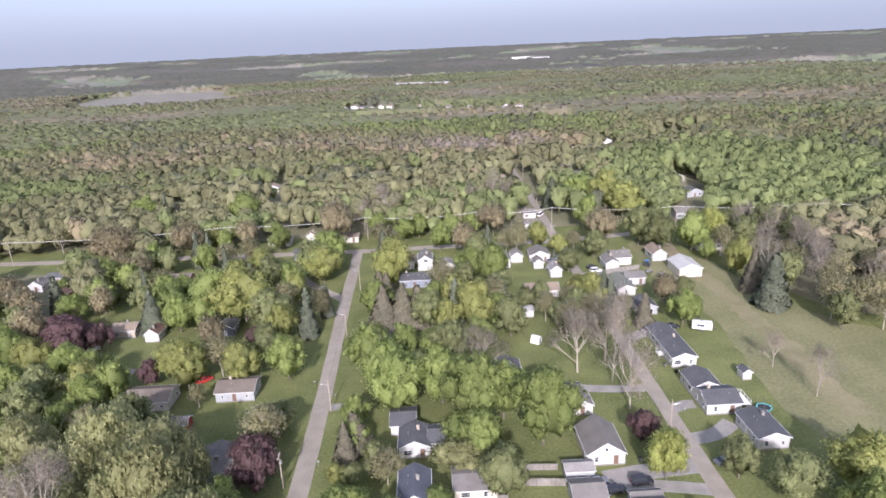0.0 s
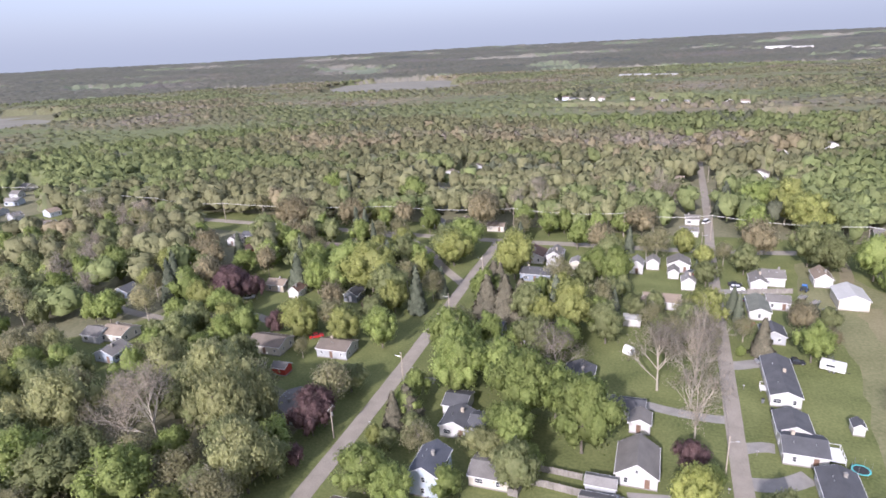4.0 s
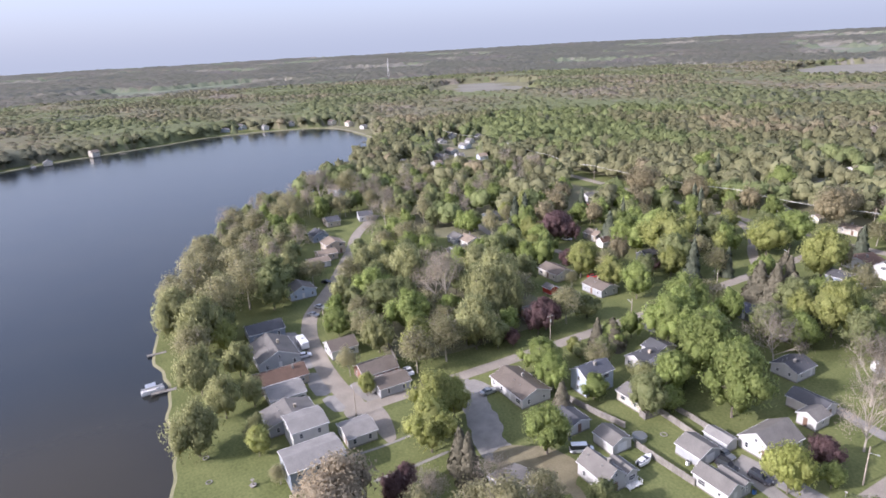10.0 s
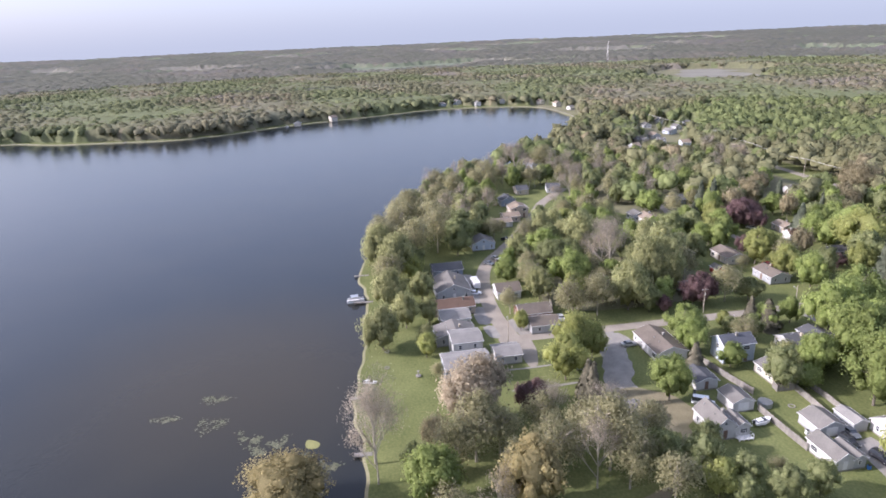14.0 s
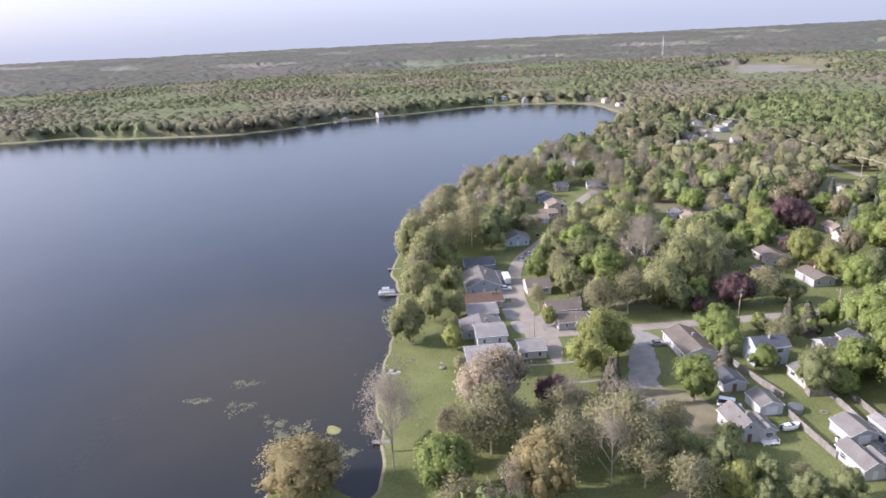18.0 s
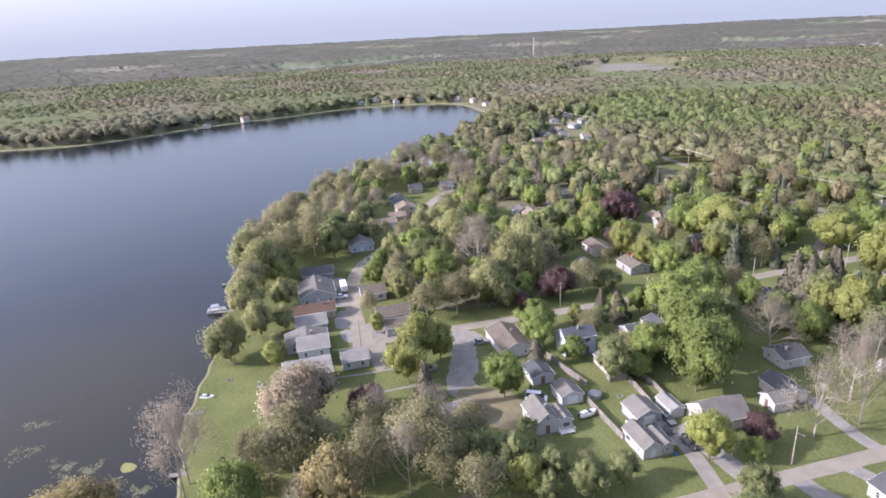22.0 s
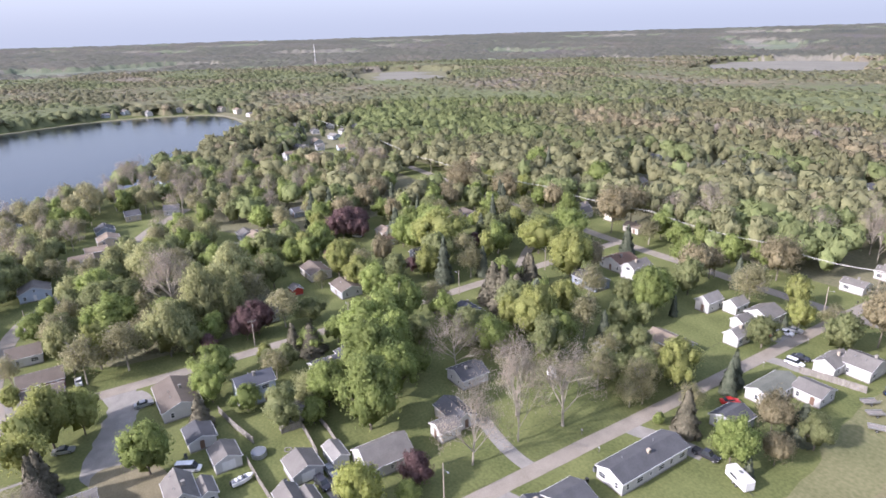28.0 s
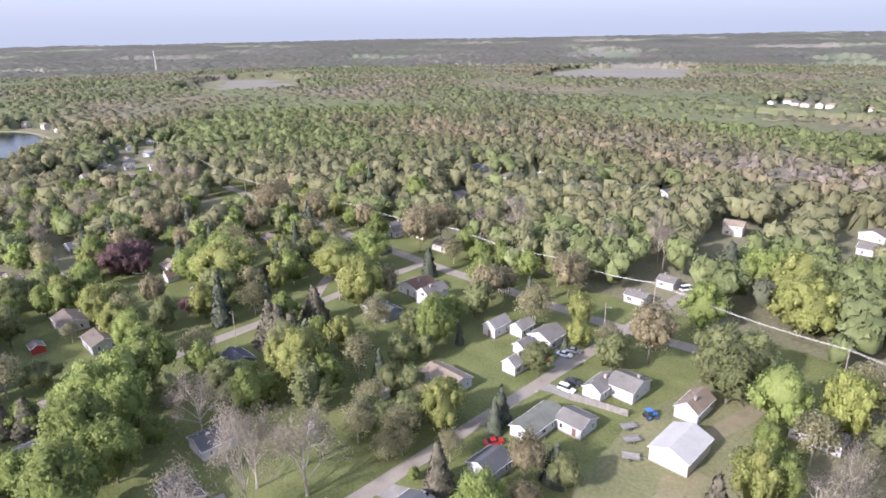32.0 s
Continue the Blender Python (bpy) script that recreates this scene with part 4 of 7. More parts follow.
# west of the western street
house(-71.7, 136.4, 11.0, 7.8, 2.7, 1.5, "x", "cream", "brown", "cream ranch house with a brown roof")
house(-50.6, 138.8, 9.6, 7.4, 2.7, 1.4, "x", "grey", "brown", "grey ranch house with a brown-grey roof")
house(-46.6, 108.0, 7.4, 9.6, 2.8, 1.5, "y", "sage", "grey", "grey-green house under bare branches")
shed(-60.2, 124.6, 4.2, 3.4, 2.2, 1.0, "x", "red", "grey", "red wooden garden shed with a grey roof")
house(-124.6, 131.0, 9.0, 7.6, 2.7, 1.5, "x", "cream", "tan", "cream house with a tan shingled roof")
house(-115.5, 119.6, 7.0, 7.0, 2.7, 1.5, "y", "blue", "grey", "blue-grey house in the trees")
house(-42.3, 50.2, 7.6, 10.0, 2.7, 1.7, "y", "brick", "brown", "brown house with a brown shingle roof", front="W")
house(-33.6, 50.6, 6.6, 8.6, 2.6, 1.3, "y", "grey", "brown", "grey-tan garage house at the junction", chimney=False)
house(-60.5, 46.8, 7.0, 8.0, 2.8, 1.9, "y", "white", "brown", "white gabled cottage by the lane", front="W")
# lake side of the lane
house(-86.0, 30.4, 8.0, 11.0, 2.8, 1.6, "y", "slate", "slate", "slate-coloured cottage by the lake", front="E")
house(-68.0, 28.8, 14.0, 11.6, 3.0, 2.6, "x", "grey", "grey", "large grey house with a broad gable roof", front="E")
house(-52.9, 26.6, 7.6, 13.4, 2.7, 1.6, "y", "tan", "rust", "low house with a red-brown shingled roof", front="E")
house(-44.2, 25.5, 7.6, 9.0, 2.8, 1.3, "y", "white", "light", "white cottage with a pale grey roof", front="E", chimney=False)
house(-33.2, 23.6, 8.0, 11.6, 2.8, 1.6, "x", "grey", "grey", "grey cottage with crossing gables", front="E")
house(-24.0, 25.0, 8.0, 8.2, 5.4, 0.9, "y", "white", "light", "two-storey white lake house with a pale low roof", storeys=2, front="E")
house(-11.8, 22.7, 8.4, 11.9, 5.0, 0.9, "y", "slate", "light", "two-storey grey house with a pale low roof", storeys=2, front="E", chimney=False)
house(-18.6, 35.3, 7.0, 7.0, 2.6, 1.0, "y", "white", "light", "white garage with a pale roof by the driveway", chimney=False, name="garage", category="garage")
house(-154.0, 77.5, 8.6, 8.6, 4.6, 1.6, "x", "tan", "tan", "two-storey tan-roofed house by the lake", storeys=2, front="E")
house(-147.2, 72.0, 7.4, 8.0, 2.8, 1.2, "y", "tan", "tan", "stepped tan-roofed wing of a lake house", skip="W", chimney=False, name="house_wing")
house(-140.0, 66.0, 7.4, 8.4, 2.5, 1.0, "y", "white", "tan", "low pale wing with a tan roof", front="E", chimney=False, name="house_wing")
house(-112.0, 50.0, 8.0, 9.4, 3.0, 2.0, "x", "blue", "grey", "blue-grey lake house with gables", front="E")
house(-176.0, 78.0, 8.0, 7.5, 3.0, 2.0, "x", "slate", "slate", "dark lake house with a steep roof", front="E")

house(37.6, 193.6, 11.0, 7.0, 2.7, 1.5, "x", "white", "tan", "long white house with a tan-grey roof", front="S")
house(32.6, 189.4, 4.4, 6.0, 2.6, 1.1, "y", "white", "tan", "white front wing under a tan roof", skip="N", chimney=False, name="house_wing")
shed(29.4, 177.4, 5.0, 4.2, 2.3, 0.3, "x", "white", "white", "open carport with a flat white roof", name="carport")
house(-10.2, 161.0, 7.4, 6.4, 2.8, 1.6, "x", "dark", "navy", "dark blue-grey house in deep shade")
house(18.6, 140.2, 7.0, 7.6, 2.7, 1.4, "y", "white", "slate", "white house hidden behind trees", front="E")
house(47.8, 272.6, 7.0, 5.6, 2.7, 1.2, "x", "white", "grey", "low white house by the cross street")
house(49.4, 291.0, 6.0, 5.6, 2.8, 1.4, "x", "white", "grey", "small white house north of the cross street")
house(91.5, 374.0, 8.0, 7.0, 2.9, 1.6, "x", "white", "grey", "white house at the wood's edge")
house(-6.0, 208.6, 11.0, 6.6, 3.0, 1.6, "x", "slate", "slate", "slate-blue house among trees")
house(-70.0, 268.5, 5.6, 7.0, 3.0, 2.0, "y", "white", "grey", "white gabled house by the cross street")
house(-54.0, 272.0, 4.6, 6.0, 2.6, 1.3, "y", "cream", "tan", "small cream cottage under oaks")
house(-36.0, 266.0, 8.0, 5.6, 2.6, 1.3, "x", "cream", "tan", "low tan-roofed bungalow behind the street")
house(-53.0, 246.0, 8.0, 6.0, 2.6, 1.4, "x", "dark", "slate", "dark bungalow near the curve of the lane")
house(34.0, 229.0, 4.4, 6.0, 2.8, 1.6, "y", "white", "light", "small white gabled cottage", chimney=False)
house(-150.5, 223.4, 5.0, 6.0, 2.8, 1.6, "y", "white", "grey", "white house on an open slope")
house(-148.0, 231.0, 6.0, 5.0, 2.7, 1.4, "x", "white", "slate", "white house with a slate roof on a slope")
house(-86.6, 175.0, 4.2, 6.0, 2.7, 1.6, "y", "white", "rust", "small white house with a rust-brown roof")
house(-97.0, 222.6, 10.0, 6.0, 2.6, 1.4, "x", "brick", "brown", "brown bungalow beside a drive")
house(-65.2, 265.4, 5.4, 6.0, 2.8, 2.0, "y", "white", "grey", "white gabled cottage under the power line", chimney=False)
house(-64.4, 176.4, 5.0, 6.6, 2.7, 1.6, "y", "dark", "slate", "dark house with white gable trim")
house(-97.2, 179.0, 7.6, 6.4, 2.6, 1.3, "x", "tan", "tan", "tan-roofed house in a clearing")
house(-131.0, 128.5, 7.0, 6.6, 2.7, 1.5, "x", "grey", "grey", "grey house among low trees", chimney=False)
house(-151.6, 160.0, 7.4, 6.6, 2.7, 1.6, "y", "slate", "slate", "slate-blue house beside conifers")
house(-146.0, 340.0, 8.0, 7.0, 2.8, 1.6, "x", "grey", "grey", "grey house in the woods")
house(-128.0, 391.0, 9.0, 7.0, 2.8, 1.6, "x", "blue", "slate", "blue-grey house in the woods")
house(-136.0, 212.0, 5.4, 5.0, 2.5, 1.4, "y", "red", "rust", "red barn-like shed in the trees", openings=False, chimney=False)

# settlements farther off
house(-97, 379, 9, 7, 3.0, 1.8, "y", "white", "tan", "small pale house among the woods", 0, 1, chimney=False, skip="NW")
house(-85.4, 402, 8, 6.5, 2.8, 1.8, "y", "grey", "brown", "small pale house among the woods", 8, 1, chimney=False, skip="NW")
house(-88, 330, 7, 6, 3.0, 1.8, "y", "white", "grey", "small pale house among the woods", 0, 1, chimney=False, skip="NW")
house(-7.8, 405, 7, 6, 3.0, 1.8, "y", "white", "slate", "white house in a wooded clearing", -12, 1, chimney=False, skip="NW")
house(43, 365, 8, 6.5, 4.6, 1.8, "x", "cream", "tan", "small pale house among the woods", 8, 2, chimney=False, skip="NW")
house(89, 395, 10, 7, 3.0, 1.8, "y", "white", "brown", "small pale house among the woods", -12, 1, chimney=False, skip="NW")
house(108.7, 456, 7, 6, 4.6, 1.8, "y", "white", "tan", "white house in a wooded clearing", 20, 2, chimney=False, skip="NW")
house(146.6, 500, 10, 7, 2.8, 1.8, "y", "white", "light", "small pale house among the woods", 0, 1, chimney=False, skip="NW")
house(147, 353, 8, 6.5, 3.0, 1.8, "y", "cream", "brown", "white house in a wooded clearing", 8, 1, chimney=False, skip="NW")
house(141.7, 317, 9, 7, 2.8, 1.8, "y", "grey", "slate", "white house in a wooded clearing", 8, 1, chimney=False, skip="NW")
house(131.8, 658, 7, 6, 3.0, 1.8, "x", "blue", "light", "white house in a wooded clearing", 0, 1, chimney=False, skip="NW")
house(145.7, 652, 8, 6.5, 4.6, 1.8, "x", "white", "light", "small pale house among the woods", -12, 2, chimney=False, skip="NW")
house(121, 278, 9, 7, 3.0, 1.8, "x", "grey", "grey", "white house in a wooded clearing", 0, 1, chimney=False, skip="NW")
house(-109, 869, 7, 6, 4.5, 1.8, "y", "white", "grey", "white two-storey house in a distant row", -12, 2, chimney=False, skip="NW")
house(-100, 895, 9, 7, 4.5, 1.8, "x", "blue", "brown", "white two-storey house in a distant row", 8, 2, chimney=False, skip="NW")
house(-75, 875, 10, 7, 3.4, 1.8, "y", "tan", "light", "pale house in a distant row", -12, 2, chimney=False, skip="NW")
house(-47, 861, 8, 6.5, 5.5, 1.8, "x", "white", "tan", "white two-storey house in a distant row", -12, 2, chimney=False, skip="NW")
house(-8.5, 858, 7, 6, 4.5, 1.8, "x", "white", "tan", "white two-storey house in a distant row", 8, 2, chimney=False, skip="NW")
house(32, 831, 8, 6.5, 3.4, 1.8, "x", "tan", "grey", "pale house in a distant row", 0, 2, chimney=False, skip="NW")
house(57, 819, 10, 7, 3.4, 1.8, "x", "tan", "light", "pale house in a distant row", -12, 2, chimney=False, skip="NW")
house(81, 801, 10, 7, 3.4, 1.8, "x", "tan", "tan", "pale house in a distant row", 20, 2, chimney=False, skip="NW")
house(103, 799, 10, 7, 5.5, 1.8, "y", "white", "slate", "white two-storey house in a distant row", 8, 2, chimney=False, skip="NW")
house(-88, 884, 10, 7, 3.4, 1.8, "x", "tan", "slate", "pale house in a distant row", -12, 2, chimney=False, skip="NW")
house(-60, 868, 7, 6, 5, 1.8, "y", "cream", "slate", "white two-storey house in a distant row", 8, 2, chimney=False, skip="NW")
house(15, 842, 7, 6, 5, 1.8, "x", "white", "brown", "white two-storey house in a distant row", 0, 2, chimney=False, skip="NW")
house(120, 790, 10, 7, 5.5, 1.8, "x", "white", "tan", "pale house in a distant row", -12, 2, chimney=False, skip="NW")
house(-314, 238, 7, 6, 3.0, 1.8, "y", "grey", "grey", "cottage among trees near the lake", -12, 2, chimney=False, skip="NW")
house(-437, 264, 7, 6, 3.0, 1.8, "y", "grey", "grey", "cottage among trees near the lake", 0, 1, chimney=False, skip="NW")
house(-322, 226, 10, 7, 3.0, 1.8, "x", "tan", "grey", "cottage among trees near the lake", 20, 2, chimney=False, skip="NW")
house(-278, 228, 10, 7, 2.9, 1.8, "x", "slate", "brown", "cottage among trees near the lake", 8, 2, chimney=False, skip="NW")
house(-355, 268, 9, 7, 2.8, 1.8, "x", "blue", "light", "pale cottage on the wooded point", 20, 1, chimney=False, skip="NW")
house(-322, 194, 9, 7, 2.9, 1.8, "x", "grey", "slate", "pale cottage on the wooded point", 20, 2, chimney=False, skip="NW")
house(-395, 267, 10, 7, 2.8, 1.8, "x", "white", "grey", "pale cottage on the wooded point", -12, 1, chimney=False, skip="NW")
house(-392, 306, 9, 7, 2.8, 1.8, "x", "cream", "grey", "pale cottage on the wooded point", -12, 1, chimney=False, skip="NW")
house(-300, 250, 8, 6.5, 2.8, 1.8, "y", "blue", "tan", "cottage among trees near the lake", -12, 1, chimney=False, skip="NW")
house(-340, 246, 10, 7, 2.8, 1.8, "x", "grey", "tan", "cottage among trees near the lake", 0, 1, chimney=False, skip="NW")
house(-290, 205, 7, 6, 4.6, 1.8, "y", "grey", "tan", "cottage among trees near the lake", 8, 2, chimney=False, skip="NW")
house(-375, 285, 7, 6, 3.0, 1.8, "x", "grey", "grey", "pale cottage on the wooded point", 8, 1, chimney=False, skip="NW")
house(-196, 110, 9, 7, 2.8, 1.8, "y", "grey", "slate", "grey cottage on the wooded point", -12, 1, chimney=False, skip="NW")
house(-197, 92, 8, 6.5, 2.8, 1.8, "y", "tan", "slate", "dark-roofed cottage among trees near the lake", 0, 1, chimney=False, skip="NW")
house(-260, 118, 10, 7, 4.6, 1.8, "x", "blue", "tan", "cottage among trees near the lake", 20, 2, chimney=False, skip="NW")
house(-415, 290, 7, 6, 3.0, 1.8, "x", "white", "slate", "cottage among trees near the lake", -12, 1, chimney=False, skip="NW")
house(-590, -12, 10, 7, 4.6, 1.8, "y", "cream", "brown", "pale boathouse on the far shore", 20, 2, chimney=False, skip="NW")
house(-678, 128, 9, 7, 3.0, 1.8, "y", "blue", "light", "small house on the far shore", 20, 1, chimney=False, skip="NW")
house(-668, 206, 8, 6.5, 4.6, 1.8, "x", "white", "brown", "pale boathouse on the far shore", -12, 2, chimney=False, skip="NW")
house(-632, 246, 9, 7, 4.6, 1.8, "x", "cream", "brown", "small house on the far shore", 20, 2, chimney=False, skip="NW")
house(-566, -50, 9, 7, 3.0, 1.8, "x", "cream", "light", "pale boathouse on the far shore", 0, 1, chimney=False, skip="NW")
house(-655, 170, 8, 6.5, 4.6, 1.8, "x", "white", "light", "small house on the far shore", 8, 2, chimney=False, skip="NW")
house(-690, 150, 10, 7, 4.6, 1.8, "x", "blue", "grey", "small house on the far shore", 20, 2, chimney=False, skip="NW")
house(-600, 256, 9, 7, 4.6, 1.8, "x", "cream", "tan", "pale boathouse on the far shore", 8, 2, chimney=False, skip="NW")
house(-560, 258, 7, 6, 3.0, 1.8, "y", "white", "light", "pale boathouse on the far shore", 20, 1, chimney=False, skip="NW")
def off_street(x, y, r):
    """Crowns keep clear of the western street and of its sunny verge."""
    if 58 < y < 252 and -29 - r - 3 < x < -29:
        return -32 - 0.9 * r
    if 58 < y < 252 and -29 <= x < -22 + r:
        return -22.5 + 0.95 * r
    return x


# planted trees: kind, then place, height and crown radius
def grove(kind, *places, grow=1.0, wide=1.0):
    for x, y, h, r in places:
        h, r = h * grow, r * wide
        if grow > 1 and any(0 < (x - a) * 0.85 - (y - b) * 0.5 < 18 and abs((x - a) * 0.5 + (y - b) * 0.85) < 0.4 * r + 2 for a, b in HOUSES):
            h *= 0.66
        if any((x - a) ** 2 + (y - b) ** 2 < (0.42 * (r + c)) ** 2 for a, b, c in PLACED):
            continue
        spots = [(x, y)] + [(x + k * math.cos(a), y + k * math.sin(a)) for k in (1.2, 2.4, 3.6, 4.8) for a in (0, 1.57, 3.14, 4.71, 0.78, 2.36, 3.93, 5.5)]
        for u, v in spots:
            u = off_street(u, v, r)
            if is_free(u, v, 0.7) and not inside(u, v, LAKE):
                tree(kind, round(u, 1), round(v, 1), h, r)
                break


# the large trees that shape the village
grove("bare", (45.4, 122.4, 19.5, 5.6), (37.3, 140.4, 17, 7.2), (46.3, 146.2, 19.5, 8.2), (-77.6, 87.7, 16, 6.1), (22.2, 299.2, 15.7, 5.9), (40.4, 305.1, 17.1, 4.9), (-31, 282.6, 15.4, 6.5), (24.7, -2.7, 21.8, 5.1), (90.3, 123.1, 13.9, 3.2))
grove("maple", (22.8, 111.0, 20, 8.0), (8.6, 118.4, 21.5, 7.8), (15.5, 121.5, 17, 5.4), (1.5, 129, 16, 6.4), (-12, 133, 17, 7.2), (-17.5, 140.5, 18, 7.6), (-9, 122, 17.5, 6.6))
grove("maple", (8.9, 106.9, 14.2, 4.7), (12.9, 152.1, 12.9, 4.8), (15.5, 210.7, 14, 5.1), (-18, 113.5, 8, 4.3), (-23.2, 87.1, 10.9, 6.3), (-8.9, 84.5, 10.7, 4.5), (10.3, 67.5, 12.2, 6), (48.2, 105.9, 5.9, 2.8), (-70.8, 49.9, 9.5, 5.2), (-3.6, 123.1, 23.8, 8.7), (22, 204.2, 20.2, 5.2), (74.8, 164.1, 13.2, 4.5), (106, 218.3, 9.7, 3.6), (112.3, 206.8, 12, 4.9), (33.7, 7.4, 15.4, 6.1), (-38.9, 144.5, 13, 5.9), (-79.7, 177.6, 14.2, 5.7), (-90.7, 147.4, 11.1, 4.8), (-86, 133.3, 11.1, 5), (-86.1, 123.7, 10, 4.2), (-119.4, 190.2, 10.5, 6))
grove("olive", (11, 95.1, 13.3, 4.9), (-104.6, 38.3, 17.1, 7.7), (-75.3, 68.4, 13.7, 8.2), (81.8, 181.8, 9.4, 3.8), (92.2, 233.1, 16.2, 7.8), (35.6, 183.7, 9, 4.2), (42.5, 168.6, 9.8, 3.9), (87.1, 240.4, 18.1, 7.2), (93.4, 242.5, 18.5, 6), (34, 52.8, 11, 4.4), (65.8, 89.8, 10.8, 5.9), (4.7, 150.7, 12.6, 6.1))
grove("lime", (12.8, 167.1, 17.8, 7.9), (-4, 47, 15.3, 5.7), (-17, 57.9, 11.1, 3.6), (-32, 42.2, 7.2, 2.8), (-42.9, 63.7, 13.8, 5.8), (-120.4, 89.5, 11.7, 7.3), (51.7, 178.9, 17, 4.5), (-60.8, 184, 19.1, 12.1), (-32.4, 206.7, 19.4, 9.3), (109.4, 201.1, 18.7, 4.5), (87.3, 293.8, 23, 9.6), (42.1, 60.1, 9.7, 3.5), (-50.9, 144.2, 12.3, 5.9), (-64.7, 142.5, 14.4, 6.4), (-45.4, 168.2, 12.8, 5.4), (-41.3, 213.3, 15.2, 9.3))
grove("dead", (13.5, 140.5, 14, 7.2))
grove("pine", (-14.9, 189.9, 12.5, 3.8), (-21.9, 109, 9.9, 3), (-0, 80, 8.8, 3.2), (9.3, 48.6, 12.7, 3), (63.4, 164.2, 11.4, 3.4), (-20.1, 190.9, 12.7, 5.4), (-15.2, 174.4, 14, 5.6), (-9.1, 173.7, 14.8, 5.6), (-4.4, 175.2, 13.4, 5.4))
grove("purple", (-34.6, 104.5, 11, 5.6), (43.8, 110.1, 7.7, 4), (6.4, 33.3, 8.2, 3.2), (-110.8, 165.3, 11.2, 4.7), (-103.5, 168.3, 9.6, 4), (-75.4, 144.8, 8.6, 3.4))
grove("yellow", (45.6, 98.2, 13, 4.6), (115.5, 237.1, 16.4, 7))
grove("budding", (39.9, 74, 5.1, 2), (-99.5, 21, 19.9, 7.8), (-110.3, 31, 20.2, 7.9), (-31.8, 69.8, 13.3, 6.5), (35.3, 232.6, 14.4, 6.4), (3.5, 197.9, 13.8, 5.1), (30.4, 32.6, 16.3, 4.8), (30.6, 43.5, 18.1, 6.7), (25.5, 13.3, 16.1, 4.5), (21.5, 23.1, 12.7, 4.7), (-25.1, 153.9, 12.8, 4))
grove("willow", (-31.5, 2.5, 12.9, 7), (-82.8, 11.2, 18.4, 9.1), (-43.8, 10.5, 14.7, 3.9), (-28.3, 14.9, 8.9, 3.1), (-45.2, 17.8, 8.9, 3.7), (-52.5, 92.4, 20.1, 7.9), (-39.1, 80.6, 17.2, 6.9), (-85.9, 110.5, 13.8, 7.6), (-54.2, 100.6, 18.8, 7))
grove("blossom", (13.6, 17.7, 17.1, 6.8))
grove("beige", (74.3, 179.1, 11.4, 4.4), (69.4, 238, 17.6, 7.7), (28.5, 260.9, 15, 8.6), (-41, 257, 20, 9.4), (-128.7, 241.9, 18.7, 11.9))
grove("golden", (38.7, 25, 17.2, 7.2))
grove("spruce", (59.5, 186.7, 9.3, 2.2), (112.1, 181.3, 11.9, 4.1))

grove("budding", (29.5, 40, 14, 5.2), (22, 41.5, 13, 4.8), (36.5, 45, 13.5, 5.0), (25.5, 54, 12, 4.4), (33, 31, 14, 5.0), (39.5, 50.5, 12.5, 4.6), (17.5, 33, 12, 4.2))
grove("bare", (35, 39, 15, 4.6), (27, 33.5, 15, 4.8), (19.5, 47.5, 13, 4.2))
grove("olive", (36.6, 57.5, 10.5, 4.2), (41, 66, 8.5, 3.6), (45.6, 78.5, 8.0, 3.4), (30.6, 62, 9.0, 3.4), (46.8, 70.5, 9.5, 3.8))

grove("budding", (40.5, 163, 11, 4.6), (47.5, 168.5, 10, 4.3), (52, 167, 7.5, 3.0), (35, 172, 10, 4.2), (44, 180, 9, 3.8), (57.5, 236, 9, 4.0), (59.5, 172.5, 8, 3.2))
grove("olive", (45, 174, 10.5, 4.4), (38, 168, 9, 3.6), (30, 181, 9, 3.6), (22, 192, 10, 4.2), (12, 205, 10, 4.2), (25, 198, 8.5, 3.4))
grove("spruce", (57.0, 190.5, 10, 2.7), (78.5, 183, 9, 3.4))

# the trees between and behind them
grove("willow", (-34.1, 0.9, 9, 7.6), (-83.1, 12.4, 14, 8.5), (4.5, 101.4, 8, 6.1), (-66.1, 105.6, 14, 8), (-92.6, 85.9, 13, 8.5), (-53.7, 98.1, 16, 4.7), (-47.5, 99, 14, 3.7), grow=1.32, wide=1.08)
grove("budding", (-127.4, 32, 15, 6.8), (-131.1, 21.6, 14, 6.9), (-212.9, 75.2, 13, 7.6), (-237.9, 118.2, 14, 8.4), (22.2, 17.9, 12, 6.7), (26.1, 45, 11, 5.7), (24.2, 51.6, 11, 3.5), (40.3, 73.8, 4, 2.3), (-125.4, 144.6, 13, 3.8), (51.1, 163.5, 5, 3.3), (86.6, 237.6, 12, 8.6), (31.4, 237.8, 8, 4.8), (38.3, 160.2, 8, 5.6), (-36.6, 180.4, 9, 4.3), (-45.7, 43.9, 8, 2.8), grow=1.32, wide=1.08)
grove("olive", (-118.4, 41.7, 12, 8.9), (-43.2, 68.8, 11, 6.8), (-42, 82.6, 10, 6.1), (31.6, 55.2, 9, 4), (37.9, 52.2, 8, 5), (-50.7, 175.6, 11, 6.7), (-1.5, 171.3, 10, 5.7), (73.2, 182.5, 8, 4.4), (-62.5, 95.9, 9, 3.9), (-35.9, 86, 8, 3.4), (-74.9, 74.8, 10, 6.4), (-35.4, 120.6, 6, 4.8), (54, 213.4, 11, 4.9), (108.3, 201.3, 8, 5.1), (-48.1, 219.5, 12, 7.2), (-8.8, 206.8, 12, 5.3), (65.6, 91, 9, 6.5), (58.6, 96.9, 8, 3.6), (-47, 156.3, 9, 4.7), grow=1.32, wide=1.08)
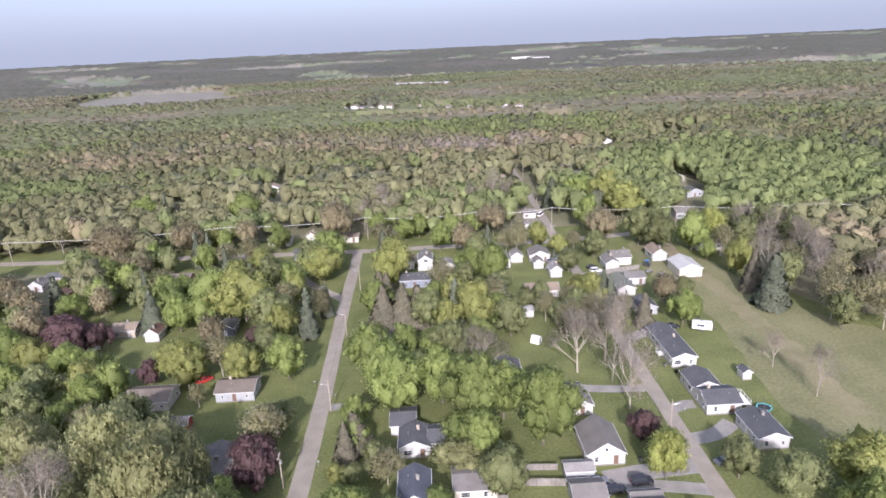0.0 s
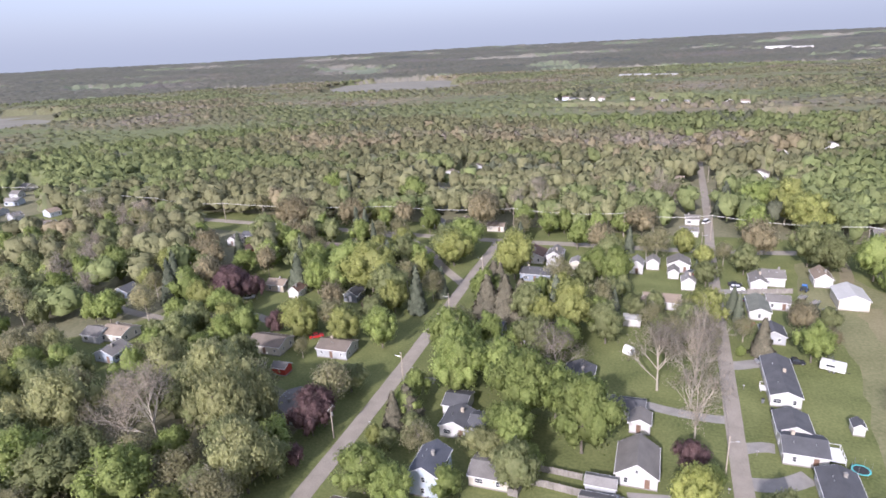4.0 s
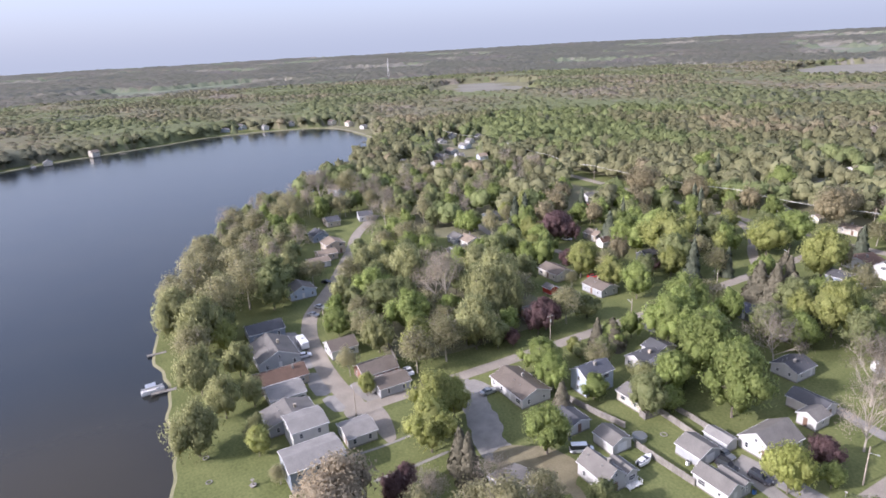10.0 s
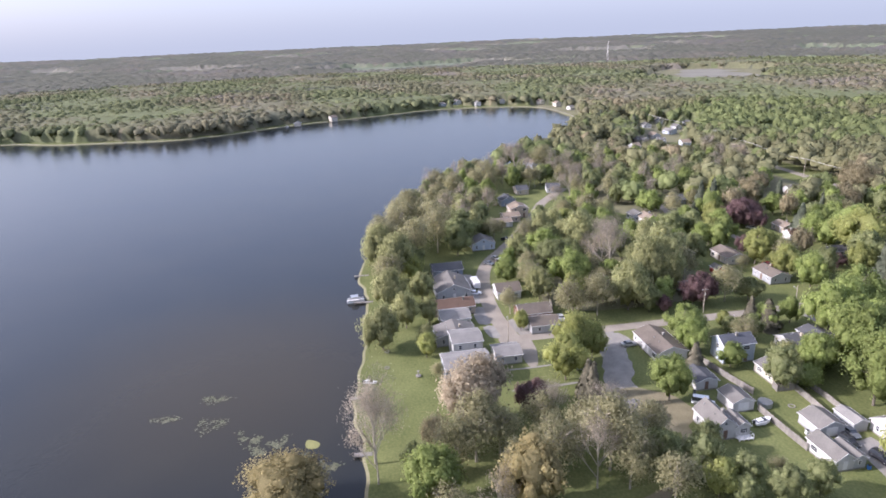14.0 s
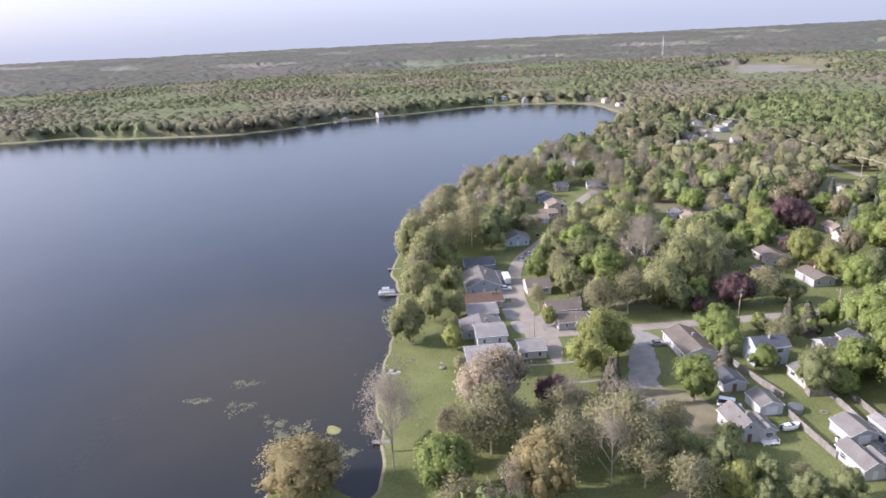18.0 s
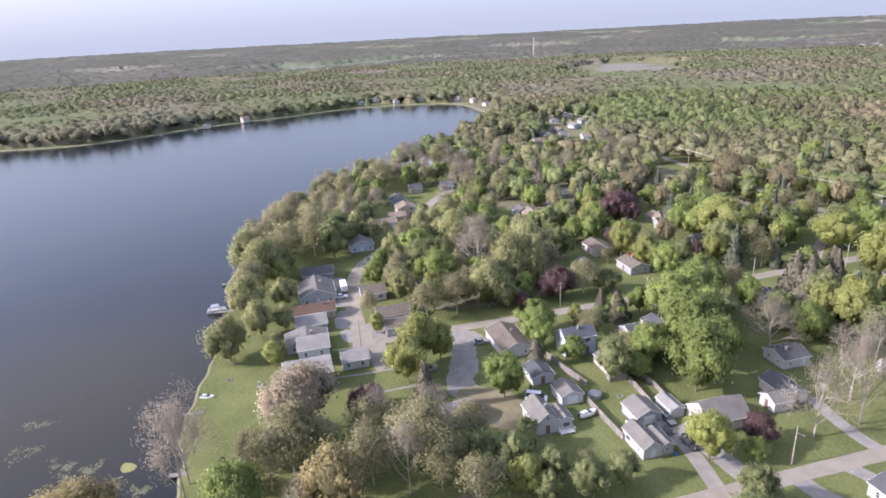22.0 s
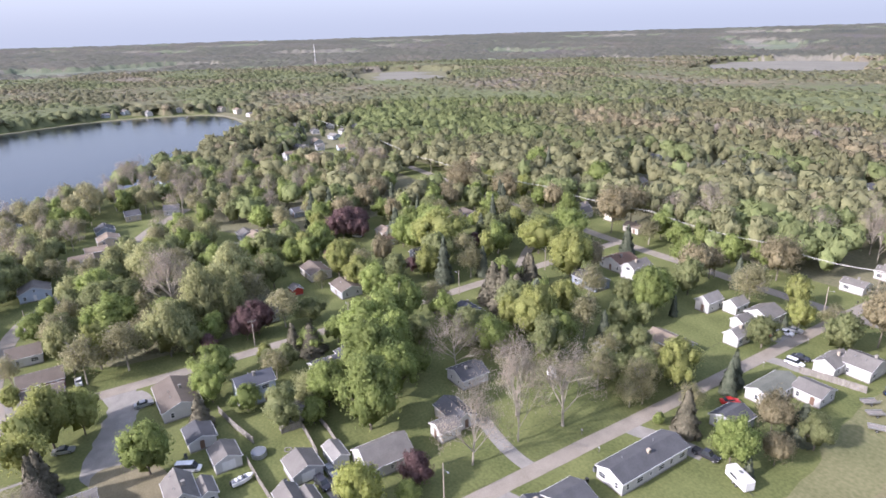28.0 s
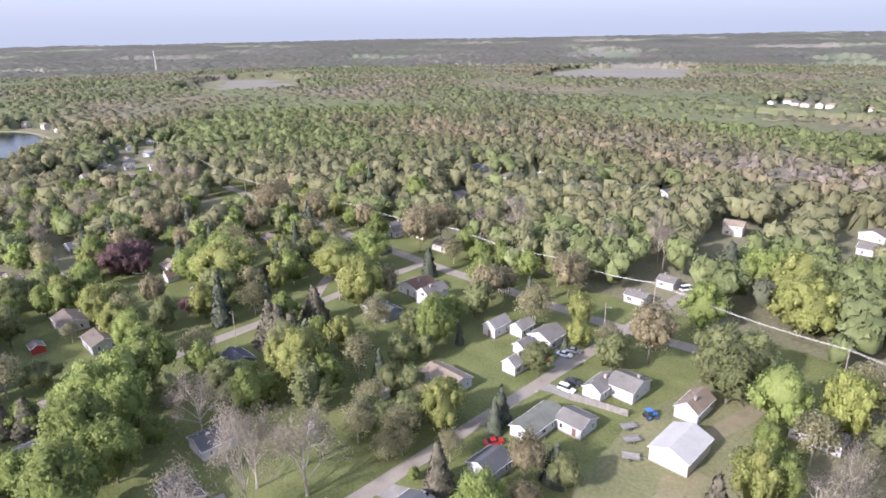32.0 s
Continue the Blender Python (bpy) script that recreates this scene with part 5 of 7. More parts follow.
grove("maple", (-193.2, 62, 9, 5.7), (26.3, 9.2, 8, 5.4), (9, 68.1, 9, 6.4), (-21.4, 88.3, 10, 7.3), (-9.8, 87.8, 8, 4.6), (5.3, 111.8, 10, 5.5), (-15.8, 112.6, 6, 4.3), (-83.7, 129, 9, 6.7), (-86.6, 146.2, 8, 5.2), (-60, 68.8, 11, 7.3), (-86, 67.8, 11, 7.1), (-72.6, 50.7, 8, 4.2), (-86.1, 185.2, 11, 5.7), (-72.1, 188.1, 13, 9.2), (-38.9, 148.6, 9, 5.1), (-79.7, 179.2, 12, 4.2), (-38.6, 213.3, 13, 8.1), (14.2, 217.9, 11, 5.5), grow=1.32, wide=1.08)
grove("maple", (-4.1, 90.5, 8, 4), (8.6, 172.1, 12, 8.2), (20.4, 169.4, 9, 4.8), (11.7, 157, 9, 4.6), (72.8, 168.3, 8, 5.8), (77.2, 302, 14, 9.5), (-120.8, 191.2, 9, 5.5), (-100.8, 121, 8, 4.6), (-65.6, 255.3, 11, 4.9), (-92.3, 302.6, 13, 8.6), (-144.5, 307, 13, 8.5), (103, 217.7, 9, 5.6), (2.2, 156.4, 8, 5.1), (-32.3, 231.4, 12, 9.1), (-99.4, 153.3, 9, 4.9), (71.8, 265.1, 13, 6.3), (104.8, 229.4, 14, 6.2), (-84.3, 122.7, 9, 4.4), grow=1.32, wide=1.08)
grove("bare", (-234.6, 99.2, 18, 8.2), (18.4, -3, 15, 5.3), (15.5, 36.8, 9, 3.6), (-75.6, 89.2, 16, 7), (-172.8, 111.4, 16, 5.6), (37.5, 141.4, 16, 7.3), (44.8, 131.1, 19, 4), (-67.3, 86.9, 16, 6.7), (-21.8, 295.5, 15, 6.7), (34.9, 311.9, 16, 4.5), (92, 125.2, 11, 4.5), (87.6, 137.5, 7, 2.7), grow=1.32, wide=1.08)
grove("lime", (-28.5, 14.9, 6, 3.7), (-11, 51.6, 12, 6.4), (-68.5, 148.6, 9, 6.6), (-51.5, 145.4, 8, 6.3), (33.8, 61.4, 8, 2.6), (40.5, 59.7, 7, 2.8), (110.5, 237.2, 15, 10.2), (93.5, 283.2, 14, 10.4), (-26, 101.4, 5, 1.8), (47.7, 184.3, 12, 4.3), (51.5, 232.1, 7, 4.1), (79.8, 290.5, 14, 11.9), (79, 90.9, 10, 7.4), (-111.4, 152.2, 9, 5.3), (-11.4, 57.6, 10, 3.6), grow=1.32, wide=1.08)
grove("blossom", (8.8, 21.8, 13, 6.9), grow=1.32, wide=1.08)
grove("beige", (30.1, 28.6, 11, 6.8), (11.9, 96, 10, 5.1), (63.1, 241.5, 13, 9.4), (-135.7, 248.6, 14, 10.6), (-101.2, 248.5, 13, 7.5), (22.8, 302.8, 13, 9.4), (-43.3, 271.9, 13, 7.5), (79.8, 171, 8, 3.4), grow=1.32, wide=1.08)
grove("purple", (3.8, 37, 5, 2.6), (-35.6, 107.7, 8, 7.2), (-112.7, 171.8, 8, 6.5), (-60.7, 200.3, 5, 3.4), (43.6, 113, 6, 3.6), (-99.7, 168.2, 7, 3.9), (-31.5, 90, 5, 2.3), (-52.9, 166.5, 7, 3.3), (-105.3, 162.7, 10, 8.1), (-74.6, 146.6, 7, 3.2), grow=1.32, wide=1.08)
grove("pine", (4.4, 49.4, 8, 3), (-27, 113.4, 7, 4.3), (-12.3, 177.7, 14, 4.7), (-5.8, 176.3, 14, 4.2), (107.5, 187.3, 12, 4), grow=1.32, wide=1.08)
grove("spruce", (-0.8, 78.5, 10, 3.3), (-88.5, 179.3, 11, 4.5), (-34, 184.4, 9, 2.5), (-128.1, 158.2, 13, 4), (-133, 305, 14, 3), (63.7, 305.5, 13, 5.5), (80.3, 182.9, 6, 3.6), (63.1, 164.1, 9, 3.3), (60.3, 185, 9, 2.2), (78.9, 163.5, 4, 1.2), (23.6, 183.2, 7, 2.2), (25.4, 211.2, 6, 1.3), (49.2, 225.3, 5, 1.3), (107, 174.1, 14, 5.6), grow=1.32, wide=1.08)
grove("yellow", (44.1, 99.2, 8, 5.6), grow=1.32, wide=1.08)
grove("bush", (58, 162.3, 2.5, 1.3), grow=1.32, wide=1.08)
grove("willow", (-58, 7, 11, 6), (-97, 6, 14, 7.5), (-47, 9, 8, 4.5), grow=1.32, wide=1.08)
grove("budding", (-72, 8, 12, 5), (-106, 10, 14, 6), (-115, 9, 14, 6), (-122, 16, 15, 6.5), (-140, 18, 14, 6), (-150, 24, 14, 6), (-12, 15.5, 5, 2.6), grow=1.32, wide=1.08)
grove("lime", (-80, 17, 9, 4.5), (-24, 14, 6, 3.2), grow=1.32, wide=1.08)

tree("yellow", 44.6, 97.9, 12.5, 4.6)
tree("purple", -36.5, 101.0, 10, 5.2)
tree("golden", 29.5, -20.0, 12, 10.8, 2.2)

# ---- woods ----


def low_crowns(rng, n_kinds=6, leaves_n=64, size=0.095, lumps=5, wild=0.28, flat=0.68, up=0.75):
    """Crowns of unit size for the woods: a round head of lumps on a narrow foot, under loose leaf sprays."""
    out = []
    for k in range(n_kinds):
        pieces = [blob(rng, (0, 0, 0.68), 0.36, 7, 4, flat, 0.24)]
        cs = [np.array([0, 0, 0.66])]
        for i in range(lumps):
            a, q = 2 * math.pi * (i + rng.random()) / max(lumps, 1), rng.uniform(0.14, 0.27)
            cs.append(np.array([q * math.cos(a), q * math.sin(a), rng.uniform(0.66, 0.82)]))
            pieces.append(blob(rng, cs[-1], rng.uniform(0.14, 0.21), 5, 3, flat, 0.26))
        d = orient(rng, leaves_n)
        d[:, 2] = np.where(rng.random(leaves_n) < 0.8, np.abs(d[:, 2]), d[:, 2])
        p = np.array(cs)[rng.integers(0, len(cs), leaves_n)] + d * np.array([0.22, 0.22, 0.17]) * rng.uniform(0.7, 1.55, (leaves_n, 1))
        v, q = leaf_tris(rng, p, d, size, wild=wild)
        pieces.append((v, q, soft_normals(rng, v, (0, 0, 0.5), (0.46, 0.46, 0.5), d, 0.45, 0.2)))
        v, q, vn = join(pieces)
        out.append((v, q, unit(vn + np.array([0, 0, up]))))
    return out


WOOD_KINDS = ("maple", "olive", "lime", "budding", "beige", "greywood", "spruce", "willow")


def wood_kind(rng, x, y):
    """Which tree grows where: long drifts of green, yellow-green, beige oak and bare brown woods."""
    a = 0.14 + 1.15 * noise.noise((x / 230, y / 110, 0.3)) + 0.08 * rng.normal()
    b = noise.noise((x / 130, y / 70, 5.1)) + 0.15 * rng.normal()
    if b > 0.58:
        return 6
    if a > 0.30:
        return 0 if b > 0.1 else 2
    if a > 0.05:
        return 2 if b > 0.2 else 7
    if a > -0.12:
        return 1
    if a > -0.32:
        return 4 if b < 0.05 else 7
    return 5 if b < -0.25 else 3


def woods(name, label, spots, crowns, seed, mats):
    rng = np.random.default_rng(seed)
    vs, fs, ns, ix, k = [], [], [], [], 0
    for x, y, z, h, r, kind in spots:
        v, q, vn = crowns[rng.integers(len(crowns))]
        a = rng.uniform(0, 2 * math.pi)
        c, s = math.cos(a), math.sin(a)
        w = np.stack([(v[:, 0] * c - v[:, 1] * s) * 2 * r + x, (v[:, 0] * s + v[:, 1] * c) * 2 * r + y, v[:, 2] * h + z], 1)
        vs.append(w)
        fs.append(q + k)
        ns.append(np.stack([vn[:, 0] * c - vn[:, 1] * s, vn[:, 0] * s + vn[:, 1] * c, vn[:, 2]], 1))
        ix.append(np.full(len(q), kind))
        k += len(v)
    me = raw(name, np.concatenate(vs), np.concatenate(fs), [mats[n] for n in WOOD_KINDS], np.concatenate(ix), np.concatenate(ns))
    return tagged(new(name, me), label, "woods", kind="stuff")


def in_view(x, y, margin=0.0):
    """The country that the walk looks out on: from north-north-east round to south-west."""
    a = math.degrees(math.atan2(-(x - 60), y - 20))
    return -50 - margin < a < 132 + margin


def lake_far(x, y):
    return inside(x, y, LAKE)


CLEAR = []


def clear(x, y, rx, ry):
    CLEAR.append((x, y, rx, ry))


def is_clear(x, y):
    return any(((x - a) / rx) ** 2 + ((y - b) / ry) ** 2 < 1 for a, b, rx, ry in CLEAR)


clear(-890, 620, 140, 110)
clear(-1020, 720, 130, 110)
clear(-480, 1170, 160, 150)
clear(-560, 1330, 150, 170)
clear(122, 455, 16, 14)
clear(205, 500, 22, 40)
clear(-60, 726, 80, 17)
clear(40, 716, 70, 17)


def scatter(seed, r0, r1, step, keep_near=True):
    rng = np.random.default_rng(seed)
    spots = []
    x0, x1, y0, y1 = -r1, min(r1, 900), -min(r1, 900), r1
    for gx in np.arange(x0, x1, step):
        for gy in np.arange(y0, y1, step):
            x, y = gx + rng.uniform(-0.48, 0.48) * step, gy + rng.uniform(-0.48, 0.48) * step
            d = math.hypot(x - 40, y - 60)
            if not (r0 <= d < r1) or not in_view(x, y) or lake_far(x, y) or is_clear(x, y):
                continue
            spots.append((x, y, rng))
    return spots


def village(x, y):
    """Inside the settled blocks, where trees are planted one by one."""
    return (-110 < x < 132 and 40 < y < 262) or (-260 < x < 40 and -10 < y < 118) or (60 < x < 140 and y < 262)



def front_yard(x, y):
    """The open yard on the sunny side of each house; those out in the woods have a longer clearing towards the village."""
    for a, b in HOUSES:
        if b < 262 and a > -190:
            if -7 < x - a < 9 and -9 < y - b < 3:
                return True
            continue
        dx, dy = 100 - a, 30 - b
        far = math.hypot(dx, dy)
        along, off = ((x - a) * dx + (y - b) * dy) / far, abs((x - a) * dy - (y - b) * dx) / far
        if -4 < along < min((0.11 if b > 700 else 0.10) * far, 90 if b > 700 else 60) and off < 8:
            return True
    return False


def crowded(x, y, h, r):
    """Tall trees keep off the open ground south-east of the houses."""
    for a, b in HOUSES:
        if b > 262:
            continue
        for east, south in ((0.92, -0.39), (0.72, -0.69)):
            along, off = (x - a) * east + (y - b) * south, abs((x - a) * south - (y - b) * east)
            if 0 < along < 30 and off < 0.5 * r + 2.5 and h > 3.0 + 0.40 * along:
                return True
    return False


def fill(seed, x0, x1, y0, y1, step, kinds, chance=1.0, lod=0.45, size=(11.5, 17), wide=(3.6, 5.8)):
    """Plants a block with trees one by one, clear of houses, roads and those already there."""
    rng = random.Random(seed)
    for i in range(int((x1 - x0) / step)):
        for j in range(int((y1 - y0) / step)):
            x, y = x0 + (i + rng.random()) * step, y0 + (j + rng.random()) * step
            kind, h, r = rng.choice(kinds), rng.uniform(*size), rng.uniform(*wide)
            if kind in ("spruce", "pine"):
                r *= 0.6
            x = off_street(x, y, r)
            if rng.random() > chance or not is_free(x, y, r * 0.5) or front_yard(x, y) or inside(x, y, LAKE) or is_clear(x, y):
                continue
            if any((x - a) ** 2 + (y - b) ** 2 < (0.62 * (r + c)) ** 2 for a, b, c in PLACED):
                continue
            if rng.random() < 0.8 and crowded(x, y, h, r):
                if rng.random() < 0.5:
                    continue
                h, r = 0.45 * h, 0.55 * r
                if crowded(x, y, h, r):
                    continue
            tree(kind, round(x, 1), round(y, 1), round(h, 1), round(r, 1), lod)


for lawn in ((42, 150, 10, 16), (-49, 119, 14, 9), (-60, 117, 8, 7), (-66, 128, 9, 5), (-38, 130, 6, 12), (101, 155, 16, 55), (-30, 9, 22, 8), (33, 78, 10, 8), (20, 92, 8, 7), (-2, 40, 14, 7), (35, 117, 14, 5), (70, 135, 14, 24), (-178, 100, 14, 8),
             (5, 148, 12, 7), (30, 158, 8, 6), (60, 265, 30, 6), (-165, 240, 30, 16), (28, 205, 12, 10), (-9, 190, 9, 10), (95, 120, 16, 20), (20, 63, 10, 6), (8, 10, 9, 8),
             (-168, 106, 9, 5), (-148, 122, 13, 8), (-122, 137, 11, 8), (-118, 184, 9, 8), (-158, 228, 16, 12), (-97, 158, 8, 6), (-59, 155, 8, 5), (7, 213, 9, 6), (-23, 216, 5, 8), (39, 259, 13, 5), (60, 270, 12, 6), (-150, 91, 9, 6), (-134, 126, 9, 6)):
    clear(*lawn)
GREEN, MIXED, BARE = ("maple", "olive", "lime", "willow"), ("maple", "olive", "lime", "budding", "beige", "olive"), ("bare", "budding", "budding", "olive")
fill(1, -150, -33, 53, 132, 5.8, ("olive", "olive", "maple", "willow", "budding", "budding", "olive", "maple"), 0.9, 0.6, (9, 15))
fill(2, -150, -34, 130, 250, 8.0, ("maple", "olive", "lime", "budding", "spruce", "maple", "olive", "beige"), 0.95)
fill(3, -26, 52, 150, 250, 8, MIXED + ("maple", "spruce"), 0.75)
fill(4, -230, -60, 4, 30, 7, ("budding", "budding", "olive", "willow", "bare"), 0.62, 0.6, (10, 16), (3.4, 5.2))
fill(5, -250, -150, 55, 250, 8.5, ("budding", "olive", "maple", "bare", "olive", "budding"), 0.9)
fill(13, -222, -112, 18, 74, 7.0, ("budding", "budding", "olive", "willow", "bare"), 0.95, 0.5, (12, 18), (3.4, 5.4))
fill(12, -170, 48, 256, 276, 7.5, MIXED + ("maple",), 0.8, 0.45, (10, 15))
fill(6, 112, 150, 150, 262, 7.5, BARE, 0.9, 0.45, (12, 17))
fill(7, 62, 112, 226, 262, 8.5, MIXED, 0.7)
fill(8, 60, 90, 60, 104, 9, ("olive", "lime", "budding", "maple"), 0.7, 0.6)
fill(9, 2, 50, 4, 56, 7, ("budding", "olive", "budding", "bare", "beige"), 0.7, 1.0, (9, 14), (3, 4.6))
fill(10, -26, 52, 56, 150, 9, ("maple", "olive", "budding", "olive"), 0.5, 0.7, (6, 12), (2.2, 4.0))
fill(11, 56, 84, 110, 226, 12, ("olive", "spruce", "maple"), 0.3, 0.6, (4, 8), (1.4, 2.8))

CLOSE, NEAR = [], []
for x, y, rng in scatter(5, 40, 620, 7.3):
    if village(x, y) or not is_free(x, y, 4.0) or front_yard(x, y):
        continue
    if noise.noise((x / 60, y / 60, 9)) > 0.6 and y < 420:
        continue
    k = wood_kind(rng, x, y)
    r = rng.uniform(3.2, 7.6) * (0.62 if k == 6 else 1)
    spot = (x, y, -0.2, 12.6 + 2.0 * float(np.clip(rng.normal(), -1.8, 1.8)) + 3.0 * noise.noise((x / 70, y / 70, 4)), r, k)
    if math.hypot(x - 40, y - 60) > 330:
        NEAR.append(spot)
    elif all((x - a) ** 2 + (y - b) ** 2 > (0.6 * (r + c)) ** 2 for a, b, c in PLACED):
        CLOSE.append(spot)
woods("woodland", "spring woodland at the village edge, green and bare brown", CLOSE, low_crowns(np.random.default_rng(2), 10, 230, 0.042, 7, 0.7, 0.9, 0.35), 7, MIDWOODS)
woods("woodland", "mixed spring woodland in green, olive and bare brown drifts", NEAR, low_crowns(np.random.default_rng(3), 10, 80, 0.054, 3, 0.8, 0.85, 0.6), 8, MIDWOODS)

FAR = []
for x, y, rng in scatter(6, 620, 1560, 10.4):
    if not is_free(x, y, 5) or front_yard(x, y):
        continue
    k = wood_kind(rng, x, y)
    FAR.append((x, y, -0.3, 13 + 1.2 * float(np.clip(rng.normal(), -1.8, 1.8)) + 4 * noise.noise((x / 150, y / 150, 4)), rng.uniform(4.6, 8.6), k))
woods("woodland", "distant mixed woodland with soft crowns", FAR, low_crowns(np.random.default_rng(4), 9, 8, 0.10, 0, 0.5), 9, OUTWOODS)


def far_canopy(name, label, r0, r1, nring, nseg, low, high, mats, open_land=()):
    """Treetops as a rolling broken surface: an added sheet that lightens gaps in the nearer woods, and the woods and
    fields out to the horizon.
    """
    a0, a1 = -52.0, 134.0
    rs = r0 * (r1 / r0) ** np.linspace(0, 1, nring)
    rng = np.random.default_rng(12)
    vs, ix, fs, bare = [], [], [], []
    for r in rs:
        for j in range(nseg + 1):
            a = radians(a0 + (a1 - a0) * j / nseg + rng.uniform(-0.1, 0.1))
            rr = r + rng.uniform(-6, 6)
            x, y = -rr * math.sin(a), 100 + rr * math.cos(a)
            z = far_height(rr, math.atan2(y - 100, x))
            if not open_land:
                broken, up = is_clear(x, y) or village(x, y) or lake_far(x, y) or not is_free(x, y, 9) or front_yard(x, y), -3
            else:
                broken, up = is_clear(x, y) or noise.noise((x / 420, y / 420, 2)) + 0.4 * noise.noise((x / 130, y / 130, 6)) > 0.30, 0.6
            if r == rs[0]:
                broken, up = True, -3
            bare.append(broken)
            vs.append((x, y, z + (up if broken else (0.9 if 600 < rr < 1500 else 0.0) + rng.uniform(low, high) + 0.4 * (high - low) * noise.noise((x / 120, y / 120, 1)))))
    n = nseg + 1
    for i in range(nring - 1):
        for j in range(nseg):
            p = i * n + j
            fs.append((p, p + n, p + n + 1, p + 1))
            q = 0.45 if open_land else 1.0
            k = wood_kind(rng, vs[p][0] * q, vs[p][1] * q)
            if open_land and bare[p]:
                ix.append(len(WOOD_KINDS) + int(noise.noise((vs[p][0] / 260, vs[p][1] / 260, 8)) > 0.05))
            else:
                ix.append({0: 1, 2: 1, 7: 3}.get(k, k) if open_land else k)
    me = raw(name, np.array(vs), np.array(fs), [mats[k] for k in WOOD_KINDS] + list(open_land), ix)
    me.polygons.foreach_set("use_smooth", np.ones(len(fs), bool))
    return tagged(new(name, me), label, "woods", kind="stuff")


# Sheet added under the crowns so shaded gaps between them look lighter.
far_canopy("under_storey", "added sheet of lower crowns that lightens the gaps between trees", 310, 1500, 115, 380, 8.6, 10.6, OUTWOODS)
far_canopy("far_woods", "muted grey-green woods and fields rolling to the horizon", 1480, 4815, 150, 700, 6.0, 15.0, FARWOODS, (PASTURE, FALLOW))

# ---- poles, wires, fences ----


def utility_pole(x, y, h, yaw=0.0, lamp=False, arm=True):
    ob = tagged(empty("utility_pole", x, y, 0, yaw), "weathered wooden utility pole" + (" with a street lamp arm" if lamp else " with a crossarm and insulators"), "utility pole", "utility poles")
    part("pole", cyl(bmesh.new(), (0, 0, -0.5), (0, 0, h), 0.16, 0.10, 8), POLEWOOD, ob)
    if arm:
        part("crossarm", box(bmesh.new(), -0.06, 0.06, -1.1, 1.1, h - 0.75, h - 0.62), POLEWOOD, ob)
        for k in (-1.0, -0.45, 0.45, 1.0):
            part("insulator", cyl(bmesh.new(), (0, k, h - 0.62), (0, k, h - 0.40), 0.05, 0.03, 6), TRIM, ob)
    if lamp:
        part("lamp_arm", cyl(bmesh.new(), (0, 0, h - 1.4), (1.5, 0, h - 1.0), 0.035, 0.03, 6), METAL, ob)
        part("lamp_head", box(bmesh.new(), 1.35, 1.85, -0.12, 0.12, h - 1.08, h - 0.92, 0.03), METAL, ob)
    part("transformer", cyl(bmesh.new(), (0.28, 0, h - 2.4), (0.28, 0, h - 1.6), 0.18, 0.18, 8), METAL, ob) if not lamp and int(x) % 2 else None
    return ob


def wire(a, b, sag, radius, material, label):
    a, b = Vector(a), Vector(b)
    bm = bmesh.new()
    n = 12
    pts = [a.lerp(b, i / n) - Vector((0, 0, 4 * sag * (i / n) * (1 - i / n))) for i in range(n + 1)]
    across = Vector((0, 0, 1)).cross(b - a).normalized()
    rings = [[bm.verts.new(p + (across * math.cos(k) + Vector((0, 0, 1)) * math.sin(k)) * radius) for k in (0, 1.571, 3.142, 4.712)] for p in pts]
    for r0, r1 in zip(rings, rings[1:]):
        for k in range(4):
            bm.faces.new((r0[k], r0[k - 1], r1[k - 1], r1[k]))
    return tagged(new("power_cable", mesh_of("power_cable", bm, material)), label, "cable", "power cables")


POLEWOOD = mat("pole_wood", (0.26, 0.22, 0.17), (0.38, 0.33, 0.27), 1.0, 8, 0.9, 0.3)
CABLE = plain("pale_cable", (0.50, 0.49, 0.44), 0.4, 0.0)
LINE = [(-400, 272), (-325, 278), (-230, 259), (-180, 254), (-88, 261.5), (-28, 266), (21, 265.5), (56, 267), (110, 259), (170, 252), (235, 242)]
for (x, y), (u, v) in zip(LINE, LINE[1:] + [(300, 232)]):
    utility_pole(x, y, 11.2, math.degrees(math.atan2(v - y, u - x)))
for (x, y), (u, v) in zip(LINE, LINE[1:]):
    for k, z in ((-0.3, 10.75), (0.3, 10.75)):
        wire((x, y + k, z), (u, v + k, z), 1.3 if z > 9 else 1.6, 0.05, CABLE, "long pale power cable slung between wooden poles")
for x, y, h, yaw, lamp in ((-25.6, 128.4, 8.6, 180, True), (-26.4, 168.6, 8.6, 180, True), (-31.4, 101.6, 8.4, 0, False), (-26.4, 38.0, 8.8, 180, True), (-25.8, 206, 8.6, 180, True),
                           (50.8, 112.0, 8.8, 0, True), (51.4, 246.0, 9.5, 0, True), (-78, 47.6, 8.4, 90, True), (-116, 71, 8.4, 90, True), (58.5, 320, 9.5, 180, False), (60.5, 380, 9.5, 180, False), (170, 322, 10, 0, False), (14.6, 247, 9, 0, True)):
    utility_pole(x, y, h, yaw, lamp, not lamp)
for a, b in (((-25.6, 128.4), (-26.4, 168.6)), ((-26.4, 168.6), (-25.8, 206)), ((50.8, 112.0), (51.4, 246.0))):
    wire((*a, 8.3), (*b, 8.3), 0.9, 0.02, DARK, "thin dark street cable between poles")


